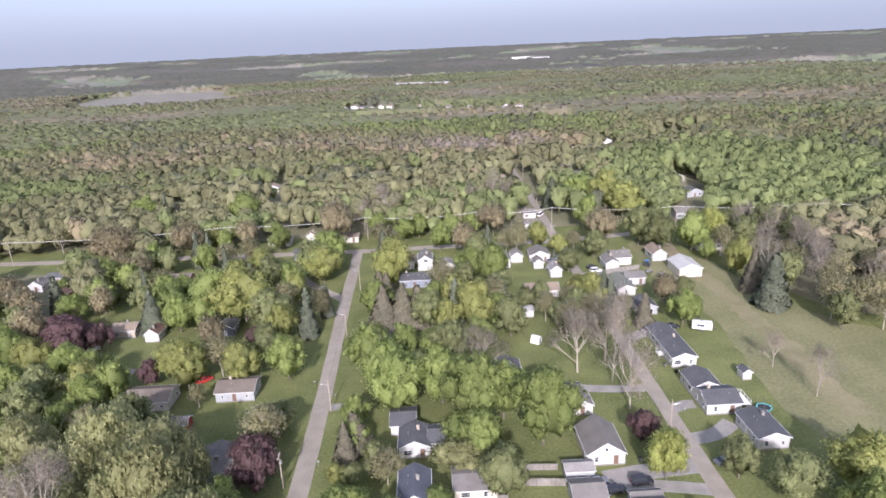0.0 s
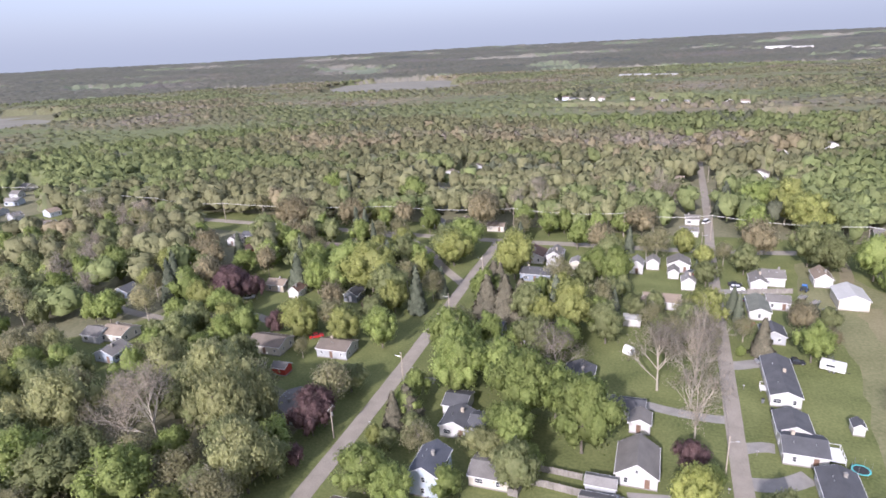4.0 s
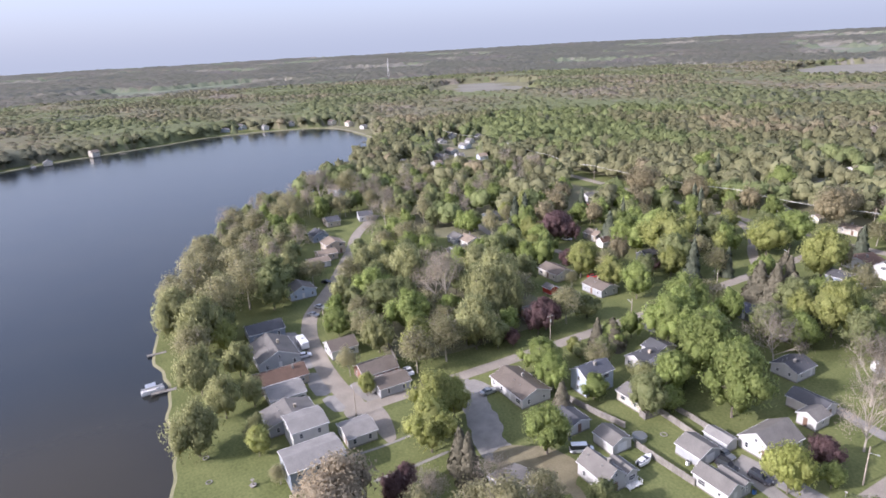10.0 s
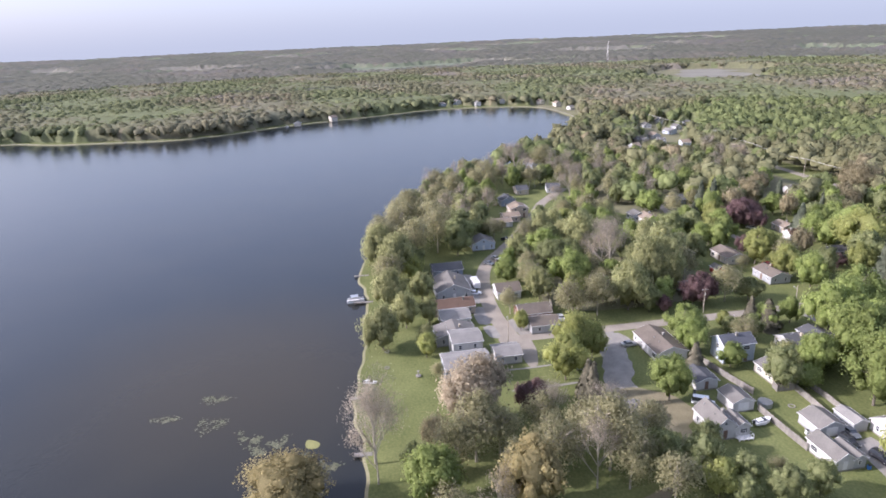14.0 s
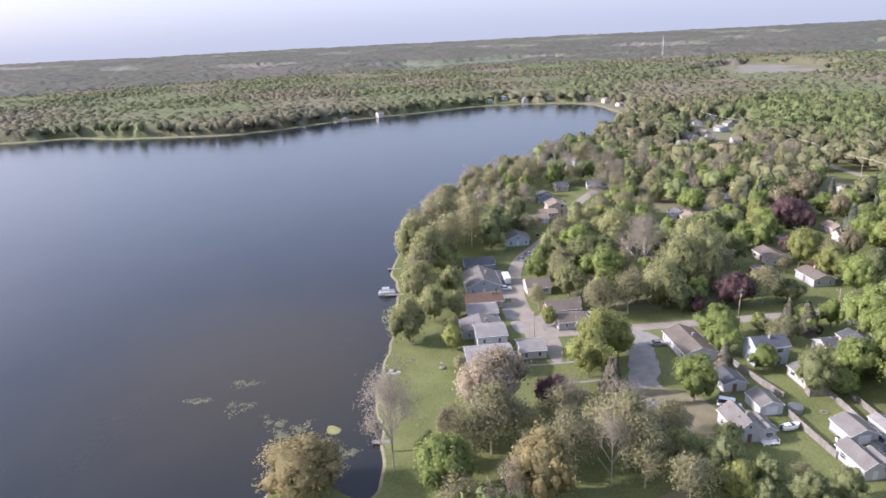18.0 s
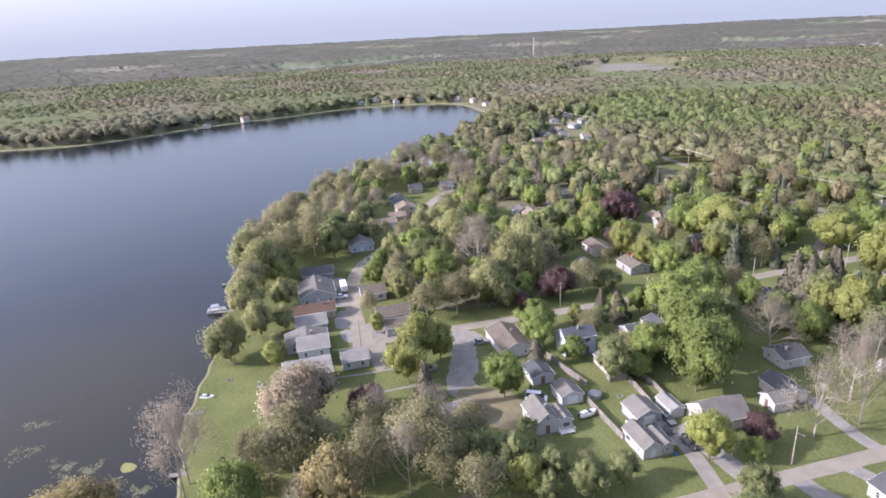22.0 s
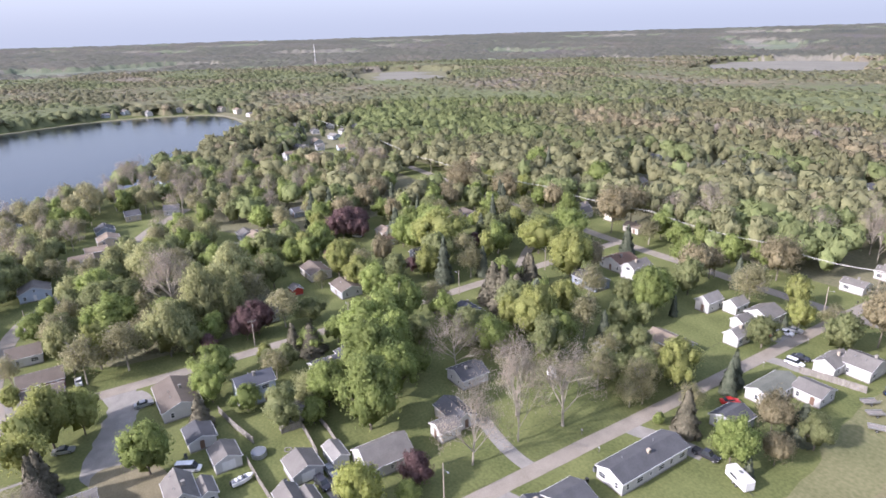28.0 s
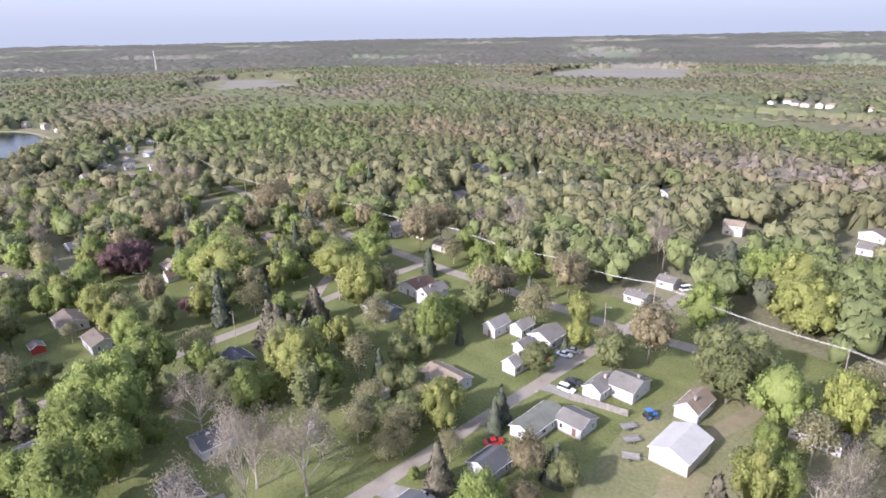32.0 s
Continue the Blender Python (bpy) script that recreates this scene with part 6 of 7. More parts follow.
def fence(points, h, label, material):
    """Board fence: a post at each step and a panel of boards between posts."""
    x0, y0 = points[0]
    ob = tagged(empty("fence", x0, y0), label, "fence", "board fences")
    post = mesh_of("post", box(bmesh.new(), -0.07, 0.07, -0.07, 0.07, 0, h + 0.12), material)
    board = mesh_of("board", box(bmesh.new(), 0.01, 0.285, -0.015, 0.015, 0.06, h), material)
    rail = mesh_of("rail", box(bmesh.new(), 0.0, 2.4, 0.017, 0.06, h * 0.5, h * 0.5 + 0.1), material)
    for (ax, ay), (bx, by) in zip(points, points[1:]):
        length = math.hypot(bx - ax, by - ay)
        n, yaw = max(1, round(length / 2.4)), math.degrees(math.atan2(by - ay, bx - ax))
        for k in range(n):
            t = k / n
            m = pose(ax - x0 + (bx - ax) * t, ay - y0 + (by - ay) * t, 0, 0, 0, yaw)
            shared("post", post, ob, m)
            wide = Matrix.Diagonal((length / n / 2.4, 1, 1, 1))
            shared("rail", rail, ob, m @ wide)
            for b in range(8):
                shared("board", board, ob, m @ wide @ pose(0.3 * b + 0.05, 0, -0.03 * (b * 5 % 3)))
        shared("post", post, ob, pose(bx - x0, by - y0, 0, 0, 0, yaw))
    return ob


fence([(18.6, 84.8), (26, 84.9), (33.8, 85.2)], 1.8, "weathered tall board fence between gardens", WOOD)
fence([(-3.6, 84.6), (5, 86), (12.6, 87.8)], 1.8, "grey board fence behind a house", WOOD)
fence([(12.8, 94), (13.1, 98.5), (18, 98.2), (24.6, 97.6)], 1.8, "weathered board fence round a garden", WOOD)
fence([(10.9, 94.2), (12.8, 94)], 1.8, "short weathered board fence", WOOD)
fence([(11.6, 102.6), (18, 102.8), (24, 102.4)], 1.6, "low weathered board fence", WOOD)
fence([(64.2, 209.2), (71, 210.8), (78, 212.4)], 1.9, "pale board fence along a parking strip", WOOD)
fence([(-57.5, 60.4), (-50, 58.6), (-44, 57.4)], 1.8, "pale board fence behind a cottage", WOOD)

# ---- vehicles ----
PAINT = {"white": plain("white_car_paint", (0.75, 0.75, 0.75), 0.25, 0, 0.5), "silver": plain("silver_car_paint", (0.45, 0.46, 0.47), 0.3, 0.6), "red": plain("red_car_paint", (0.42, 0.03, 0.025), 0.3),
         "black": plain("black_car_paint", (0.025, 0.025, 0.03), 0.25, 0, 0.6), "blue": plain("blue_car_paint", (0.05, 0.16, 0.42), 0.3), "grey": plain("grey_car_paint", (0.18, 0.19, 0.2), 0.3, 0.4)}


def hull(bm, rings):
    """Skins a row of four-cornered sections given as (x, half width, z low, z high)."""
    rows = [[bm.verts.new(p) for p in ((x, -w, a), (x, w, a), (x, w * 0.93, b), (x, -w * 0.93, b))] for x, w, a, b in rings]
    for r, s in zip(rows, rows[1:]):
        for i in range(4):
            j = (i + 1) % 4
            bm.faces.new((r[i], r[j], s[j], s[i]))
    bm.faces.new(rows[0][::-1])
    bm.faces.new(rows[-1])
    return bm


WHEEL = mesh_of("wheel", cyl(bmesh.new(), (0, -0.11, 0), (0, 0.11, 0), 0.32, 0.32, 12), DARK)
RIM = mesh_of("rim", cyl(bmesh.new(), (0, -0.125, 0), (0, 0.125, 0), 0.19, 0.19, 10), METAL)
LAMP_ME = mesh_of("headlight", box(bmesh.new(), -0.04, 0.04, -0.16, 0.16, -0.07, 0.07, 0.02), plain("lamp_glass", (0.7, 0.7, 0.68), 0.15))
TAIL_ME = mesh_of("tail_light", box(bmesh.new(), -0.04, 0.04, -0.12, 0.12, -0.09, 0.09, 0.02), plain("tail_glass", (0.35, 0.02, 0.02), 0.2))
CARS = {}


def car(x, y, yaw, paint, kind="car"):
    key, m = (paint, kind), pose(x, y, 0.06, 0, 0, yaw)
    if key in CARS:
        src = CARS[key]
        was = src.matrix_basis.copy()
        src.matrix_basis = Matrix()
        ob = copy_thing(src, m)
        src.matrix_basis = was
        return ob
    tall = {"car": 1.42, "suv": 1.72, "van": 2.0, "pickup": 1.75}[kind]
    L = {"car": 4.4, "suv": 4.6, "van": 5.2, "pickup": 5.4}[kind]
    ob = tagged(empty({"car": "car", "suv": "car", "van": "van", "pickup": "pickup_truck"}[kind], 0, 0), f"parked {paint} {'saloon car' if kind == 'car' else kind} standing on a driveway", "car" if kind in ("car", "suv") else kind, "parked cars")
    h = L / 2
    part("body", hull(bmesh.new(), [(-h, 0.72, 0.42, 0.80), (-h + 0.12, 0.84, 0.3, 0.92), (-0.5, 0.88, 0.26, 0.95), (h - 1.1, 0.87, 0.26, 0.92), (h - 0.15, 0.82, 0.3, 0.78), (h, 0.70, 0.4, 0.66)]), PAINT[paint], ob)
    cab = {"car": (-h + 0.7, -h + 1.35, 0.35, h - 1.25), "suv": (-h + 0.12, -h + 0.4, 0.5, h - 1.2), "van": (-h + 0.1, -h + 0.3, 1.1, h - 0.7), "pickup": (-0.65, -0.45, 0.75, h - 1.35)}[kind]
    part("window", hull(bmesh.new(), [(cab[0], 0.78, 0.90, 0.93), (cab[1], 0.76, 0.90, tall - 0.06), (cab[2], 0.76, 0.90, tall - 0.06), (cab[3], 0.78, 0.88, 0.92)]), GLASS, ob, "dark car glass all round")
    part("roof", box(bmesh.new(), cab[1] - 0.02, cab[2] + 0.02, -0.70, 0.70, tall - 0.07, tall, 0.03), PAINT[paint], ob)
    if kind == "pickup":
        part("bed", box(bmesh.new(), -h + 0.15, -0.75, -0.70, 0.70, 0.935, 0.96), DARK, ob)
    for sx in (-1, 1):
        for sy in (-1, 1):
            w = shared("wheel", WHEEL, ob, pose(sx * (h - 0.85), sy * 0.78, 0.32))
            shared("rim", RIM, w, Matrix())
    for sy in (-0.55, 0.55):
        shared("headlight", LAMP_ME, ob, pose(h - 0.06, sy, 0.66))
        shared("tail_light", TAIL_ME, ob, pose(-h + 0.04, sy, 0.76))
    ob.matrix_basis = m
    CARS[key] = ob
    return ob


for spec in ((-17.2, 70.4, 88, "silver"), (-8, 53.2, 75, "silver"), (48, 220.5, 15, "red"), (49, 223, 15, "black"), (51.2, 226, 15, "white"), (51.8, 229.5, 20, "silver"), (47.2, 225.5, 15, "grey"),
             (61, 215.8, 8, "black"), (63.8, 202.6, 30, "black"), (63.4, 161.2, 20, "silver"), (58, 101.5, 10, "grey"), (31, 97.8, 0, "grey"), (-64, 36.5, 80, "white"), (-91, 48, 35, "grey"), (-38, 58, 0, "white"),
             (62.2, 183.4, 60, "red"), (-62, 146, 40, "red"), (-96, 52, 30, "silver"), (-118, 62, 40, "black"), (-152, 163, 10, "white"), (-103, 168, 30, "white"), (9.6, 226, 85, "silver")):
    car(*spec)
for spec in ((13.6, 74.2, 60, "white", "van"), (33.6, 95.0, 10, "black", "suv"), (39.5, 97.2, 5, "black", "suv"), (61.5, 211.9, 5, "white", "suv"), (46.4, 217.4, 20, "white", "pickup"), (55.5, 292.5, 60, "white", "van"),
             (70.6, 162.4, 10, "black", "pickup"), (-29.5, 27.6, 90, "black", "suv"), (-100.5, 60, 35, "grey", "suv"), (26, 58, 30, "grey", "pickup"), (150, 300, -40, "black", "suv")):
    car(*spec)


def camper(x, y, yaw, length, label):
    ob = tagged(empty("camper", x, y, 0, yaw), label, "camper", "campers")
    part("body", box(bmesh.new(), -length / 2, length / 2, -1.15, 1.15, 0.55, 2.75, 0.18), TRIM, ob)
    part("stripe", box(bmesh.new(), -length / 2 + 0.2, length / 2 - 0.2, -1.17, 1.17, 1.1, 1.3), PAINT["grey"], ob)
    part("window", box(bmesh.new(), -length * 0.25, length * 0.1, -1.18, 1.18, 1.6, 2.2), GLASS, ob)
    part("roof_vent", box(bmesh.new(), -0.4, 0.4, -0.3, 0.3, 2.755, 2.95, 0.04), METAL, ob)
    for sx in (-0.45, 0.45):
        for sy in (-1.0, 1.0):
            w = shared("wheel", WHEEL, ob, pose(sx, sy, 0.32))
            shared("rim", RIM, w, Matrix())
    part("hitch", box(bmesh.new(), length / 2, length / 2 + 1.1, -0.06, 0.06, 0.5, 0.6), DARK, ob)
    return ob


camper(-70.8, 38.2, 0, 6.4, "white camper parked beside the lane")
camper(79.0, 160.6, -20, 5.6, "white camper in a cluttered yard")


def boat(x, y, z, yaw, length, label, group="boats"):
    ob = tagged(empty("boat", x, y, z, yaw), label, "boat", group)
    h, w = length / 2, length * 0.19
    part("hull", hull(bmesh.new(), [(-h, w * 0.85, 0.15, 0.75), (0, w, 0.0, 0.75), (h * 0.6, w * 0.75, 0.1, 0.8), (h, 0.06, 0.5, 0.85)]), TRIM, ob, "white moulded hull")
    part("deck", hull(bmesh.new(), [(-h * 0.92, w * 0.7, 0.752, 0.80), (h * 0.4, w * 0.7, 0.752, 0.80)]), PAINT["grey"], ob)
    part("windscreen", hull(bmesh.new(), [(h * 0.05, w * 0.7, 0.80, 1.15), (h * 0.18, w * 0.65, 0.80, 0.85)]), GLASS, ob)
    for k in (-0.55, -0.2):
        part("seat", box(bmesh.new(), h * k - 0.25, h * k + 0.2, -w * 0.55, w * 0.55, 0.80, 1.15, 0.05), TRIM, ob)
    part("outboard_motor", box(bmesh.new(), -h - 0.35, -h, -0.18, 0.18, 0.3, 1.25, 0.06), DARK, ob)
    return ob


boat(23.6, 84.0 - 1.6, 0.45, 100, 4.6, "small white boat on a trailer beside the fence")
boat(-14.4, -2.2, -0.35, 70, 3.6, "upturned pale rowing boat on the shore")


def pontoon(x, y, yaw):
    ob = tagged(empty("pontoon_boat", x, y, WATER_Z, yaw), "white pontoon boat moored at the lake shore", "boat")
    for s in (-0.85, 0.85):
        part("float", cyl(bmesh.new(), (-3, s, 0.1), (3, s, 0.1), 0.32, 0.32, 8), METAL, ob)
    part("deck", box(bmesh.new(), -2.9, 2.9, -1.2, 1.2, 0.43, 0.55), TRIM, ob)
    for s in (-1.18, 1.18):
        part("railing", box(bmesh.new(), -2.7, 2.7, s - 0.03, s + 0.03, 0.56, 1.15), TRIM, ob)
    for k in (-2.0, 1.4):
        part("bench", box(bmesh.new(), k - 0.5, k + 0.5, -1.05, -0.3, 0.56, 0.98, 0.05), PAINT["grey"], ob)
    part("canopy", box(bmesh.new(), -1.6, 1.0, -1.15, 1.15, 2.2, 2.27, 0.02), PAINT["silver"], ob)
    for sx in (-1.5, 0.9):
        for sy in (-1.1, 1.1):
            part("canopy_post", cyl(bmesh.new(), (sx, sy, 0.55), (sx, sy, 2.21), 0.025, 0.025, 5), METAL, ob)
    return ob


pontoon(-69.6, -4.2, 92)
pontoon(-566, -62, 30)


def dock(x, y, yaw, length, label, width=1.3):
    ob = tagged(empty("dock", x, y, 0, yaw), label, "dock", "docks")
    plank = mesh_of("plank", box(bmesh.new(), -0.07, 0.07, -width / 2, width / 2, 0.0, 0.05), WOOD)
    for k in range(int(length / 0.16)):
        shared("plank", plank, ob, pose(0.08 + k * 0.16, 0, 0.0))
    for s in (-1, 1):
        part("beam", box(bmesh.new(), 0, length, s * (width / 2 - 0.12) - 0.05, s * (width / 2 - 0.12) + 0.05, -0.16, -0.004), WOOD, ob)
    n = max(2, int(length / 2.2))
    for k in range(n):
        for s in (-1, 1):
            px = 0.1 + (length - 0.2) * k / (n - 1)
            part("pile", cyl(bmesh.new(), (px, s * (width / 2 + 0.06), -2.4), (px, s * (width / 2 + 0.06), 0.35), 0.06, 0.06, 6), WOOD, ob)
    return ob


dock(-7.8, -2.6, -92, 5.0, "short wooden dock with pale planks")
dock(14.8, -3.4, -96, 4.0, "short wooden dock under a bare tree")
dock(-92.6, 1.6, -92, 5.5, "wooden dock below the willows")
dock(-67.0, 1.6, -95, 6.5, "wooden dock beside the pontoon boat")
for x, y, a in ((-590, 10, 40), (-545, -95, 30), (-632, 140, 15), (-618, 205, -20), (-525, -215, 10), (-470, 226, -70)):
    dock(x, y, a, 9, "distant dock on the far shore", 1.6)


def lily_patch(x, y, rx, ry, seed, label, colour):
    """A drift of floating leaves."""
    rng = np.random.default_rng(seed)
    clumps = rng.normal(size=(7, 2)) * 0.55
    n, vs, fs = 120, [], []
    for k in range(n):
        c = clumps[rng.integers(len(clumps))]
        cx, cy, r = x + rx * (c[0] + 0.22 * rng.normal()), y + ry * (c[1] + 0.22 * rng.normal()), rng.uniform(0.10, 0.28)
        i = len(vs)
        vs += [(cx + r * math.cos(t * 1.0472), cy + r * math.sin(t * 1.0472), WATER_Z + 0.03 + 0.02 * rng.random()) for t in range(6)]
        fs += [(i, i + 1, i + 2, i + 3), (i, i + 3, i + 4, i + 5)]
    return tagged(new("lily_pads", raw("lily_pads", vs, fs, [colour])), label, "water lilies", kind="stuff")


LILY = mat("lily_leaf", (0.075, 0.082, 0.042), (0.145, 0.142, 0.085), 0.5, 3, 0.6, 0.1, island=0.3)
ALGAE = mat("yellow_algae", (0.15, 0.15, 0.055), (0.23, 0.225, 0.085), 0.5, 3, 0.8, 0.2)
for k, (x, y, rx, ry) in enumerate(((-15.5, -41.5, 2.6, 3.6), (-4.2, -40.2, 3.0, 3.4), (2.5, -30.6, 2.6, 3.0), (6.4, -24.4, 2.4, 2.6), (-10.2, -52, 1.8, 4), (13, -18, 3.2, 2.4), (17, -12.5, 2.6, 2.2), (8.5, -28, 2.4, 2.2), (20, -27, 3, 2.6))):
    lily_patch(x, y, rx, ry, 40 + k, "drift of floating lily leaves on dark water", LILY)
patch("algae", [(6, -17.5), (7.5, -15), (9.2, -15.2), (9.4, -17), (8, -18)], ALGAE, WATER_Z + 0.03, "yellow-green floating weed mat", "water weed", 4, 0.2, "stuff")

# ---- yard things ----


def shelter(x, y, yaw):
    ob = tagged(empty("garden_shelter", x, y, 0, yaw), "small white arched garden shelter on the lawn", "shelter")
    bm = bmesh.new()
    rows = []
    for s in (-1.3, 1.3):
        rows.append([bm.verts.new((s, 1.15 * math.cos(math.pi * k / 8), 0.5 + 1.7 * math.sin(math.pi * k / 8) if 0 < k < 8 else 0.0)) for k in range(9)])
    for k in range(8):
        bm.faces.new((rows[0][k], rows[0][k + 1], rows[1][k + 1], rows[1][k]))
    bm.faces.new(rows[0])
    bm.faces.new(rows[1][::-1])
    part("cover", bm, TRIM, ob)
    part("door", box(bmesh.new(), 1.302, 1.33, -0.4, 0.4, 0, 1.5), PAINT["grey"], ob)
    return ob


shelter(29.6, 158.4, -35)


def trampoline(x, y, r):
    ob = tagged(empty("trampoline", x, y), "round trampoline with a turquoise edge pad", "trampoline")
    bm = bmesh.new()
    n = 20
    ring = [[bm.verts.new((q * math.cos(2 * math.pi * k / n), q * math.sin(2 * math.pi * k / n), z)) for k in range(n)] for q, z in ((r, 0.78), (r, 0.84), (r - 0.28, 0.84), (r - 0.28, 0.78))]
    for a in range(4):
        for k in range(n):
            bm.faces.new((ring[a][k], ring[a][(k + 1) % n], ring[(a + 1) % 4][(k + 1) % n], ring[(a + 1) % 4][k]))
    part("edge_pad", bm, plain("turquoise_pad", (0.10, 0.42, 0.40), 0.6), ob)
    part("mat", cyl(bmesh.new(), (0, 0, 0.79), (0, 0, 0.80), r - 0.27, r - 0.27, 20), DARK, ob)
    for k in range(6):
        a = 2 * math.pi * k / 6
        part("leg", cyl(bmesh.new(), (r * 0.97 * math.cos(a), r * 0.97 * math.sin(a), 0), (r * 0.97 * math.cos(a), r * 0.97 * math.sin(a), 0.79), 0.03, 0.03, 6), METAL, ob)
        part("net_pole", cyl(bmesh.new(), (r * 1.0 * math.cos(a), r * 1.0 * math.sin(a), 0.84), (r * math.cos(a), r * math.sin(a), 2.5), 0.025, 0.025, 5), METAL, ob)
    return ob


trampoline(75.4, 119.0, 1.7)


def deck(x, y, w, d, h, label):
    ob = tagged(empty("deck", x, y), label, "deck", "wooden decks")
    board = mesh_of("board", box(bmesh.new(), -w / 2, w / 2, -0.07, 0.07, h - 0.05, h), TRIM)
    for k in range(int(d / 0.16)):
        shared("board", board, ob, pose(0, -d / 2 + 0.08 + k * 0.16, 0))
    for sx in (-1, 1):
        for k in range(4):
            part("post", box(bmesh.new(), sx * (w / 2 - 0.06) - 0.05, sx * (w / 2 - 0.06) + 0.05, -d / 2 + 0.05 + k * (d - 0.1) / 3 - 0.05, -d / 2 + 0.05 + k * (d - 0.1) / 3 + 0.05, 0, h + 0.95), TRIM, ob)
    for sy in (-1, 1):
        part("rail", box(bmesh.new(), -w / 2, w / 2, sy * (d / 2 - 0.05) - 0.03, sy * (d / 2 - 0.05) + 0.03, h + 0.85, h + 0.93), TRIM, ob)
    part("rail", box(bmesh.new(), w / 2 - 0.09, w / 2 - 0.03, -d / 2, d / 2, h + 0.93, h + 1.0), TRIM, ob)
    return ob


deck(71.6, 123.2, 3.4, 5.0, 0.6, "white timber deck with railings beside a house")
deck(61.6, 147.2, 1.4, 2.6, 0.5, "small white porch with steps")
deck(27.5, 75.4, 1.4, 3.4, 0.4, "white front porch with a railing")
deck(-78.0, 28.0, 4.0, 5.0, 0.5, "weathered deck facing the lake")
deck(-16.9, 24.0, 1.4, 7.0, 0.5, "narrow pale deck along a house")


def mailbox(x, y, yaw):
    ob = tagged(empty("mailbox", x, y, 0, yaw), "grey metal mailbox on a wooden post", "mailbox", "mailboxes")
    part("post", box(bmesh.new(), -0.05, 0.05, -0.05, 0.05, -0.2, 1.05), WOOD, ob)
    part("box", box(bmesh.new(), -0.26, 0.26, -0.1, 0.1, 1.05, 1.28, 0.05), METAL, ob)
    part("flag", box(bmesh.new(), 0.05, 0.08, 0.102, 0.115, 1.15, 1.42), PAINT["red"], ob)
    return ob


for x, y in ((57.2, 146), (57.2, 119.6), (50.8, 147.5), (57.4, 205), (57.5, 226), (50.9, 106), (-25.2, 134), (-25.4, 108), (-31.6, 141)):
    mailbox(x, y, 0)


def bin_(x, y, colour):
    ob = tagged(empty("wheelie_bin", x, y), "upright plastic rubbish bin by a house", "bin", "rubbish bins")
    part("body", hull(bmesh.new(), [(-0.28, 0.3, 0.05, 1.0), (0.28, 0.3, 0.05, 1.0)]), colour, ob)
    part("lid", box(bmesh.new(), -0.32, 0.34, -0.33, 0.33, 1.0, 1.07, 0.02), DARK, ob)
    return ob


for x, y, c in ((41.4, 103.6, "grey"), (41.3, 92.8, "blue"), (60.8, 141, "grey"), (73.8, 204.4, "white"), (75.8, 213, "blue"), (62.2, 137.4, "black"), (9.2, 74.6, "grey"), (28.8, 89.2, "white")):
    bin_(x, y, PAINT[c])


def tractor(x, y, yaw):
    ob = tagged(empty("tractor", x, y, 0, yaw), "bright blue tractor with a cab in the yard", "tractor")
    part("bonnet", box(bmesh.new(), 0.1, 1.7, -0.38, 0.38, 0.75, 1.35, 0.08), PAINT["blue"], ob)
    part("cab", hull(bmesh.new(), [(-1.1, 0.6, 0.8, 2.3), (0.15, 0.6, 0.8, 2.3)]), GLASS, ob)
    part("roof", box(bmesh.new(), -1.25, 0.3, -0.72, 0.72, 2.3, 2.45, 0.04), PAINT["blue"], ob)
    for sx, r in ((-0.7, 0.75), (1.25, 0.45)):
        for sy in (-0.8, 0.8):
            w = part("wheel", cyl(bmesh.new(), (sx, sy - 0.18, r), (sx, sy + 0.18, r), r, r, 14), DARK, ob)
            part("rim", cyl(bmesh.new(), (sx, sy - 0.19, r), (sx, sy + 0.19, r), r * 0.55, r * 0.55, 10), PAINT["blue"], w)
    return ob


tractor(82.0, 215.4, 60)


def trailer(x, y, yaw, label):
    ob = tagged(empty("flat_trailer", x, y, 0, yaw), label, "trailer", "trailers")
    part("bed", box(bmesh.new(), -1.8, 1.8, -0.9, 0.9, 0.55, 0.66), WOOD, ob)
    for s in (-0.9, 0.9):
        part("side_rail", box(bmesh.new(), -1.8, 1.8, s - 0.04, s + 0.04, 0.66, 0.95), METAL, ob)
        w = shared("wheel", WHEEL, ob, pose(-0.2, s * 1.12, 0.32))
        shared("rim", RIM, w, Matrix())
    part("drawbar", box(bmesh.new(), 1.8, 3.0, -0.05, 0.05, 0.5, 0.6), METAL, ob)
    return ob


trailer(83.3, 204.8, 55, "flat utility trailer parked on grass")
trailer(80.4, 208.6, 60, "flat trailer loaded beside the fence")
trailer(86.0, 199.4, 30, "low flat trailer on the meadow's edge")


def ring(x, y, r, label):
    ob = tagged(empty("fire_ring", x, y), label, "fire pit", "fire rings")
    stone = mesh_of("stone", box(bmesh.new(), -0.14, 0.14, -0.1, 0.1, 0, 0.22, 0.04), CONCRETE)
    for k in range(12):
        a = 2 * math.pi * k / 12
        shared("stone", stone, ob, pose(r * math.cos(a), r * math.sin(a), 0, 0, 0, math.degrees(a) + 90))
    return ob


ring(19.0, 93.2, 0.7, "ring of pale stones on a lawn")
ring(-30, 3.4, 0.6, "ring of pale stones near the lake")
ring(-21, 2.6, 0.6, "ring of pale stones near the lake")


def pool(x, y, r):
    ob = tagged(empty("garden_pool", x, y), "round above-ground pool with a grey cover", "pool")
    part("pool_wall", cyl(bmesh.new(), (0, 0, 0), (0, 0, 1.1), r, r, 20), PAINT["silver"], ob)
    part("cover", cyl(bmesh.new(), (0, 0, 1.105), (0, 0, 1.16), r * 0.98, r * 0.9, 20), PAINT["grey"], ob)
    return ob


pool(17.2, 87.6, 1.6)


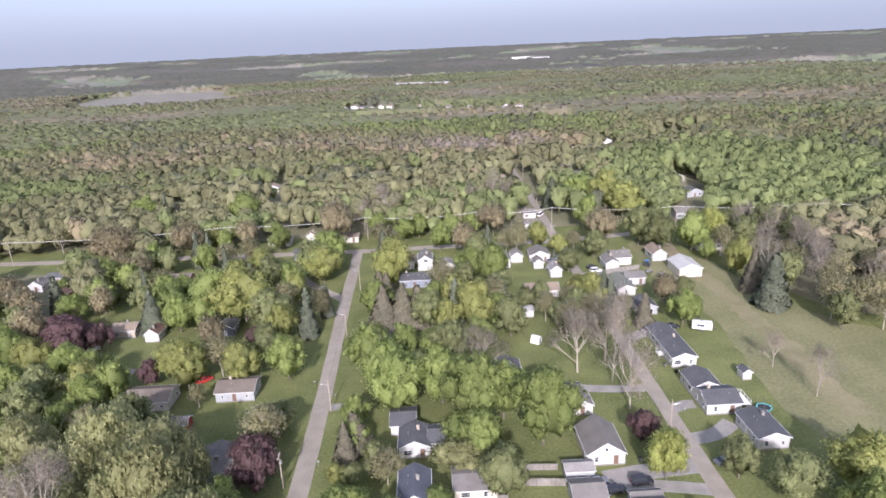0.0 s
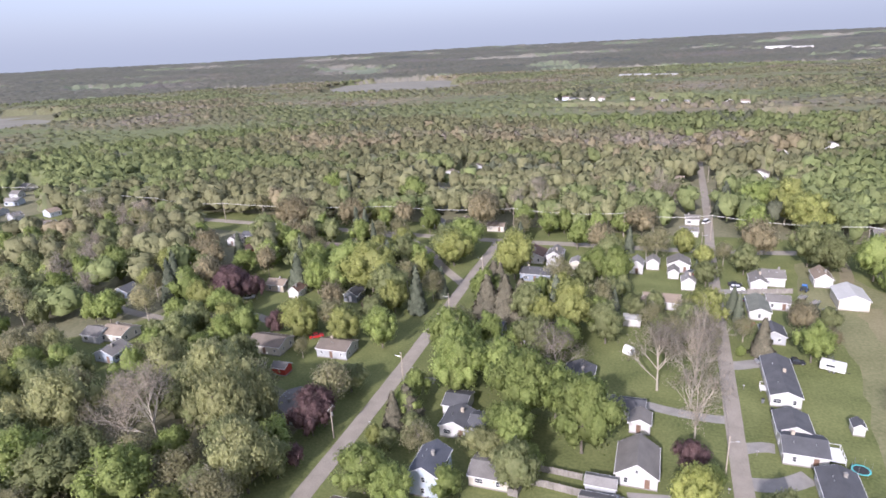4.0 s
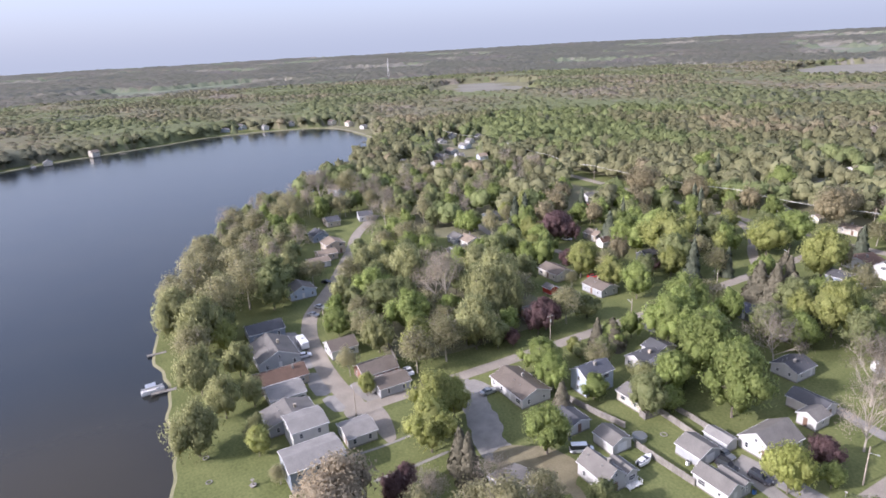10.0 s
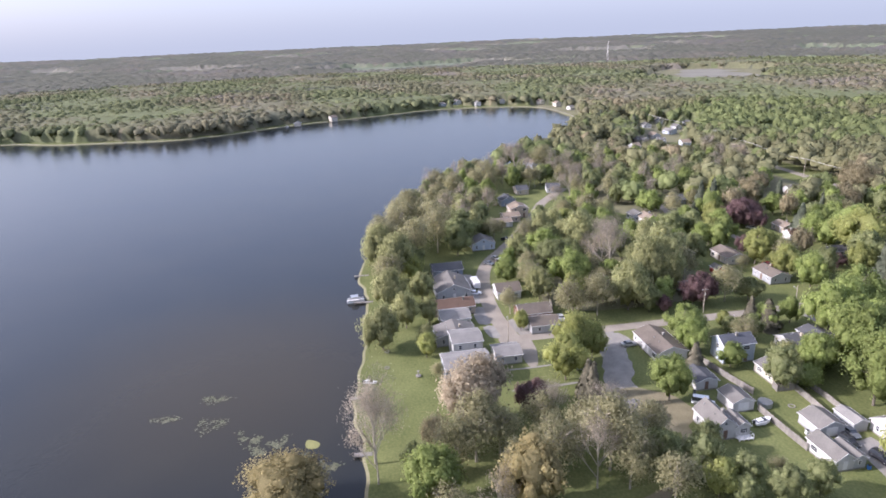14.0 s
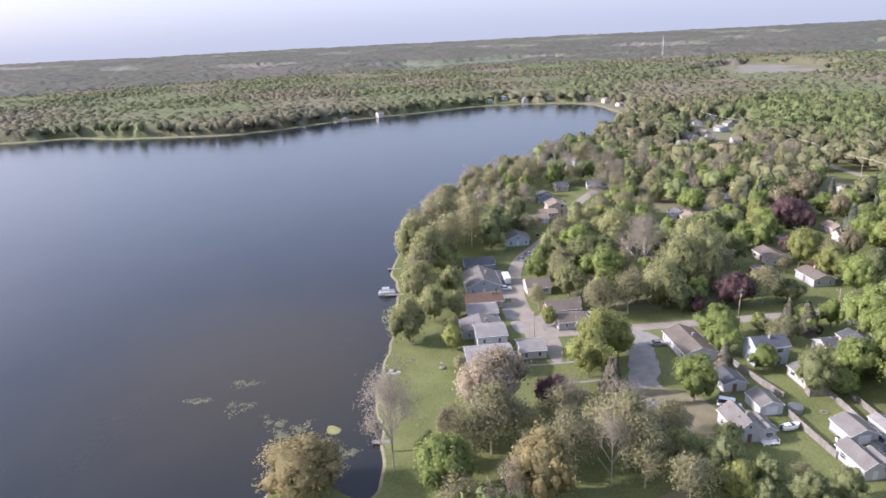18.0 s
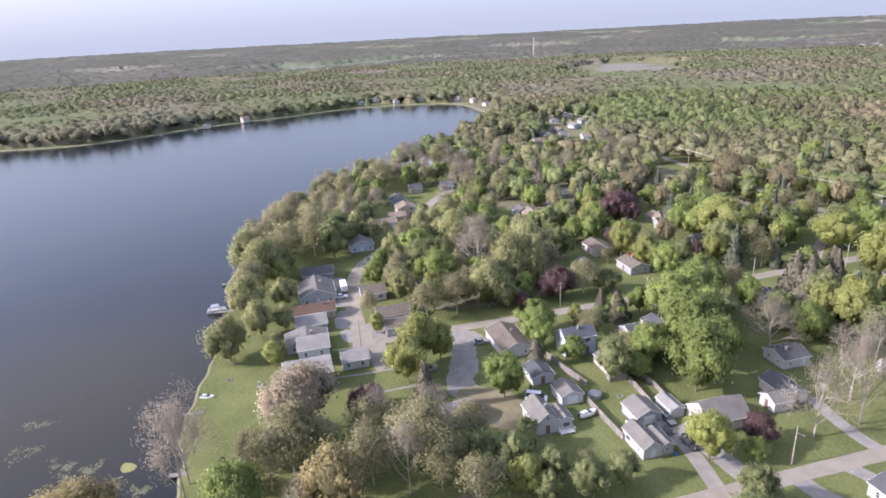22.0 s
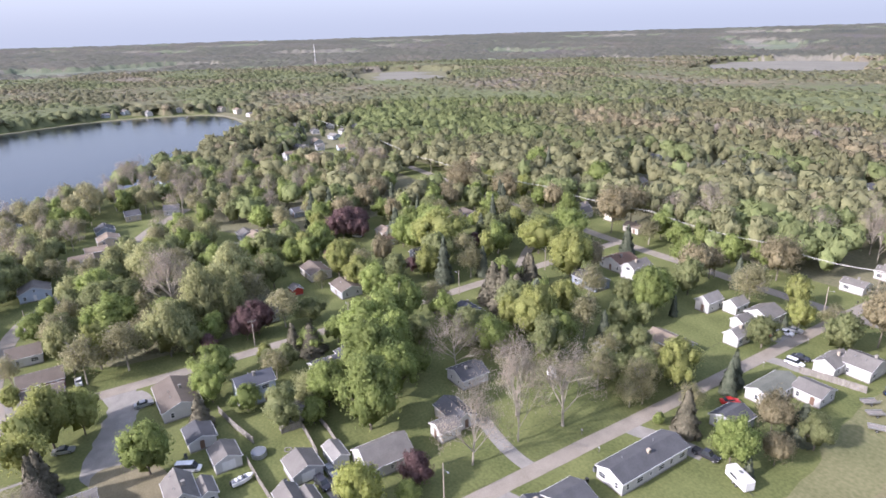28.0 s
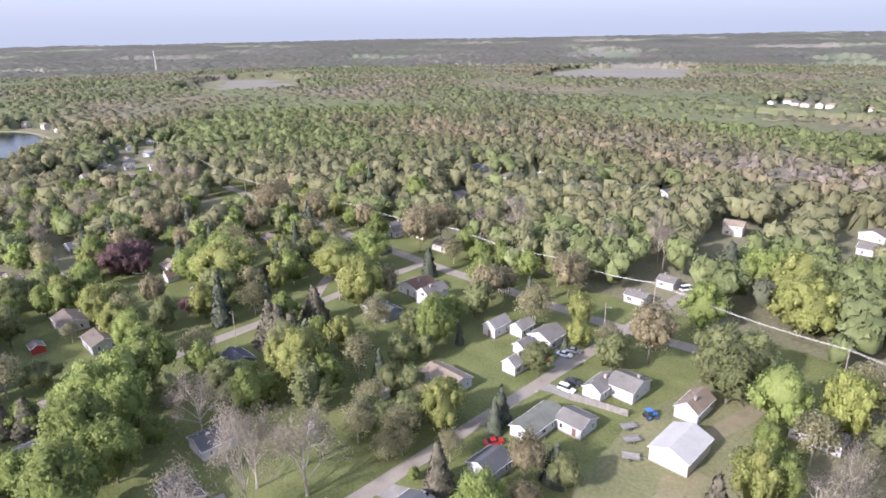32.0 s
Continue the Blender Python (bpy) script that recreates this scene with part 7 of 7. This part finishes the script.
def statue_post(x, y):
    ob = tagged(empty("garden_fountain", x, y), "pale stone fountain on the lake lawn", "fountain")
    part("basin", cyl(bmesh.new(), (0, 0, 0), (0, 0, 0.4), 0.6, 0.75, 12), CONCRETE, ob)
    part("column", cyl(bmesh.new(), (0, 0, 0.4), (0, 0, 1.5), 0.16, 0.12, 8), CONCRETE, ob)
    part("bowl", cyl(bmesh.new(), (0, 0, 1.5), (0, 0, 1.65), 0.15, 0.42, 10), CONCRETE, ob)
    return ob


statue_post(-14.6, 10.4)

# ---- far landmarks ----


def mast(x, y, h):
    ob = tagged(empty("radio_mast", x, y), "tall pale lattice mast above the far woods", "mast")
    for k in range(3):
        a = 2 * math.pi * k / 3
        part("leg", cyl(bmesh.new(), (2.2 * math.cos(a), 2.2 * math.sin(a), 0), (0.7 * math.cos(a), 0.7 * math.sin(a), h), 0.35, 0.25, 5), TRIM, ob)
    for k in range(10):
        z = h * (k + 0.5) / 10
        q = 2.2 - 1.5 * (k + 0.5) / 10
        part("brace", cyl(bmesh.new(), (q, 0, z), (-q * 0.5, q * 0.87, z + h / 12), 0.16, 0.16, 4), TRIM, ob)
    return ob


mast(-1480, 708, 58)


def hall(x, y, w, d, h, yaw, label):
    ob = tagged(empty("warehouse", x, y, 0, yaw), label, "warehouse")
    part("wall", box(bmesh.new(), -w / 2, w / 2, -d / 2, d / 2, -1, h), WALL["white"], ob)
    part("roof", gable_block(bmesh.new(), w + 1, d + 1, h + 0.3, 1.2, "x", h + 0.005), ROOF["white"], ob)
    for k in range(int(w / 9)):
        part("window", box(bmesh.new(), -w / 2 + 4 + k * 9, -w / 2 + 7 + k * 9, -d / 2 - 0.06, -d / 2 - 0.005, h * 0.35, h * 0.65), GLASS, ob)
    return ob


for x, y, w, d, h, a, label in ((-22, 1250, 62, 20, 12, -6, "long low white warehouse in the distance"), (30, 1245, 42, 16, 11, -4, "low white warehouse beside a longer one"), (380, 2450, 80, 30, 22, 0, "far white factory hall"),
                                (440, 2380, 60, 30, 20, 0, "far white factory hall with a yard"), (104, 722, 22, 14, 6, 5, "blue-grey metal hall in the trees")):
    hall(x, y, w, d, h, a, label)
patch("field", [(-790, 580), (-870, 560), (-1000, 630), (-1110, 720), (-1060, 770), (-960, 740), (-830, 670)], FALLOW, 0.4, "bare pale ploughed field among woods", "field", 4, 40)
patch("marsh", [(-690, 1250), (-680, 1400), (-520, 1480), (-400, 1360), (-360, 1150), (-480, 1060), (-600, 1120)], FALLOW, 0.4, "pale dry marsh beyond the woods", "marsh", 4, 50)
patch("field", [(95, 470), (140, 480), (150, 440), (100, 430)], MEADOW, 0.05, "open mown field beside a wood", "field", 4, 4)
patch("field", [(180, 560), (230, 520), (250, 440), (215, 430), (175, 500)], GRASS, 0.05, "green clearing in the woods", "field", 4, 4)
patch("field", [(-140, 728), (-60, 744), (40, 734), (112, 722), (105, 702), (40, 700), (-60, 708), (-130, 716)], GRASS, 0.05, "long green field between woods", "field", 4, 5)
strip("road", [(240, 250), (205, 290), (175, 335), (150, 395), (140, 470)], 7, ASPHALT, 0.06, "two-lane county road beyond the village")
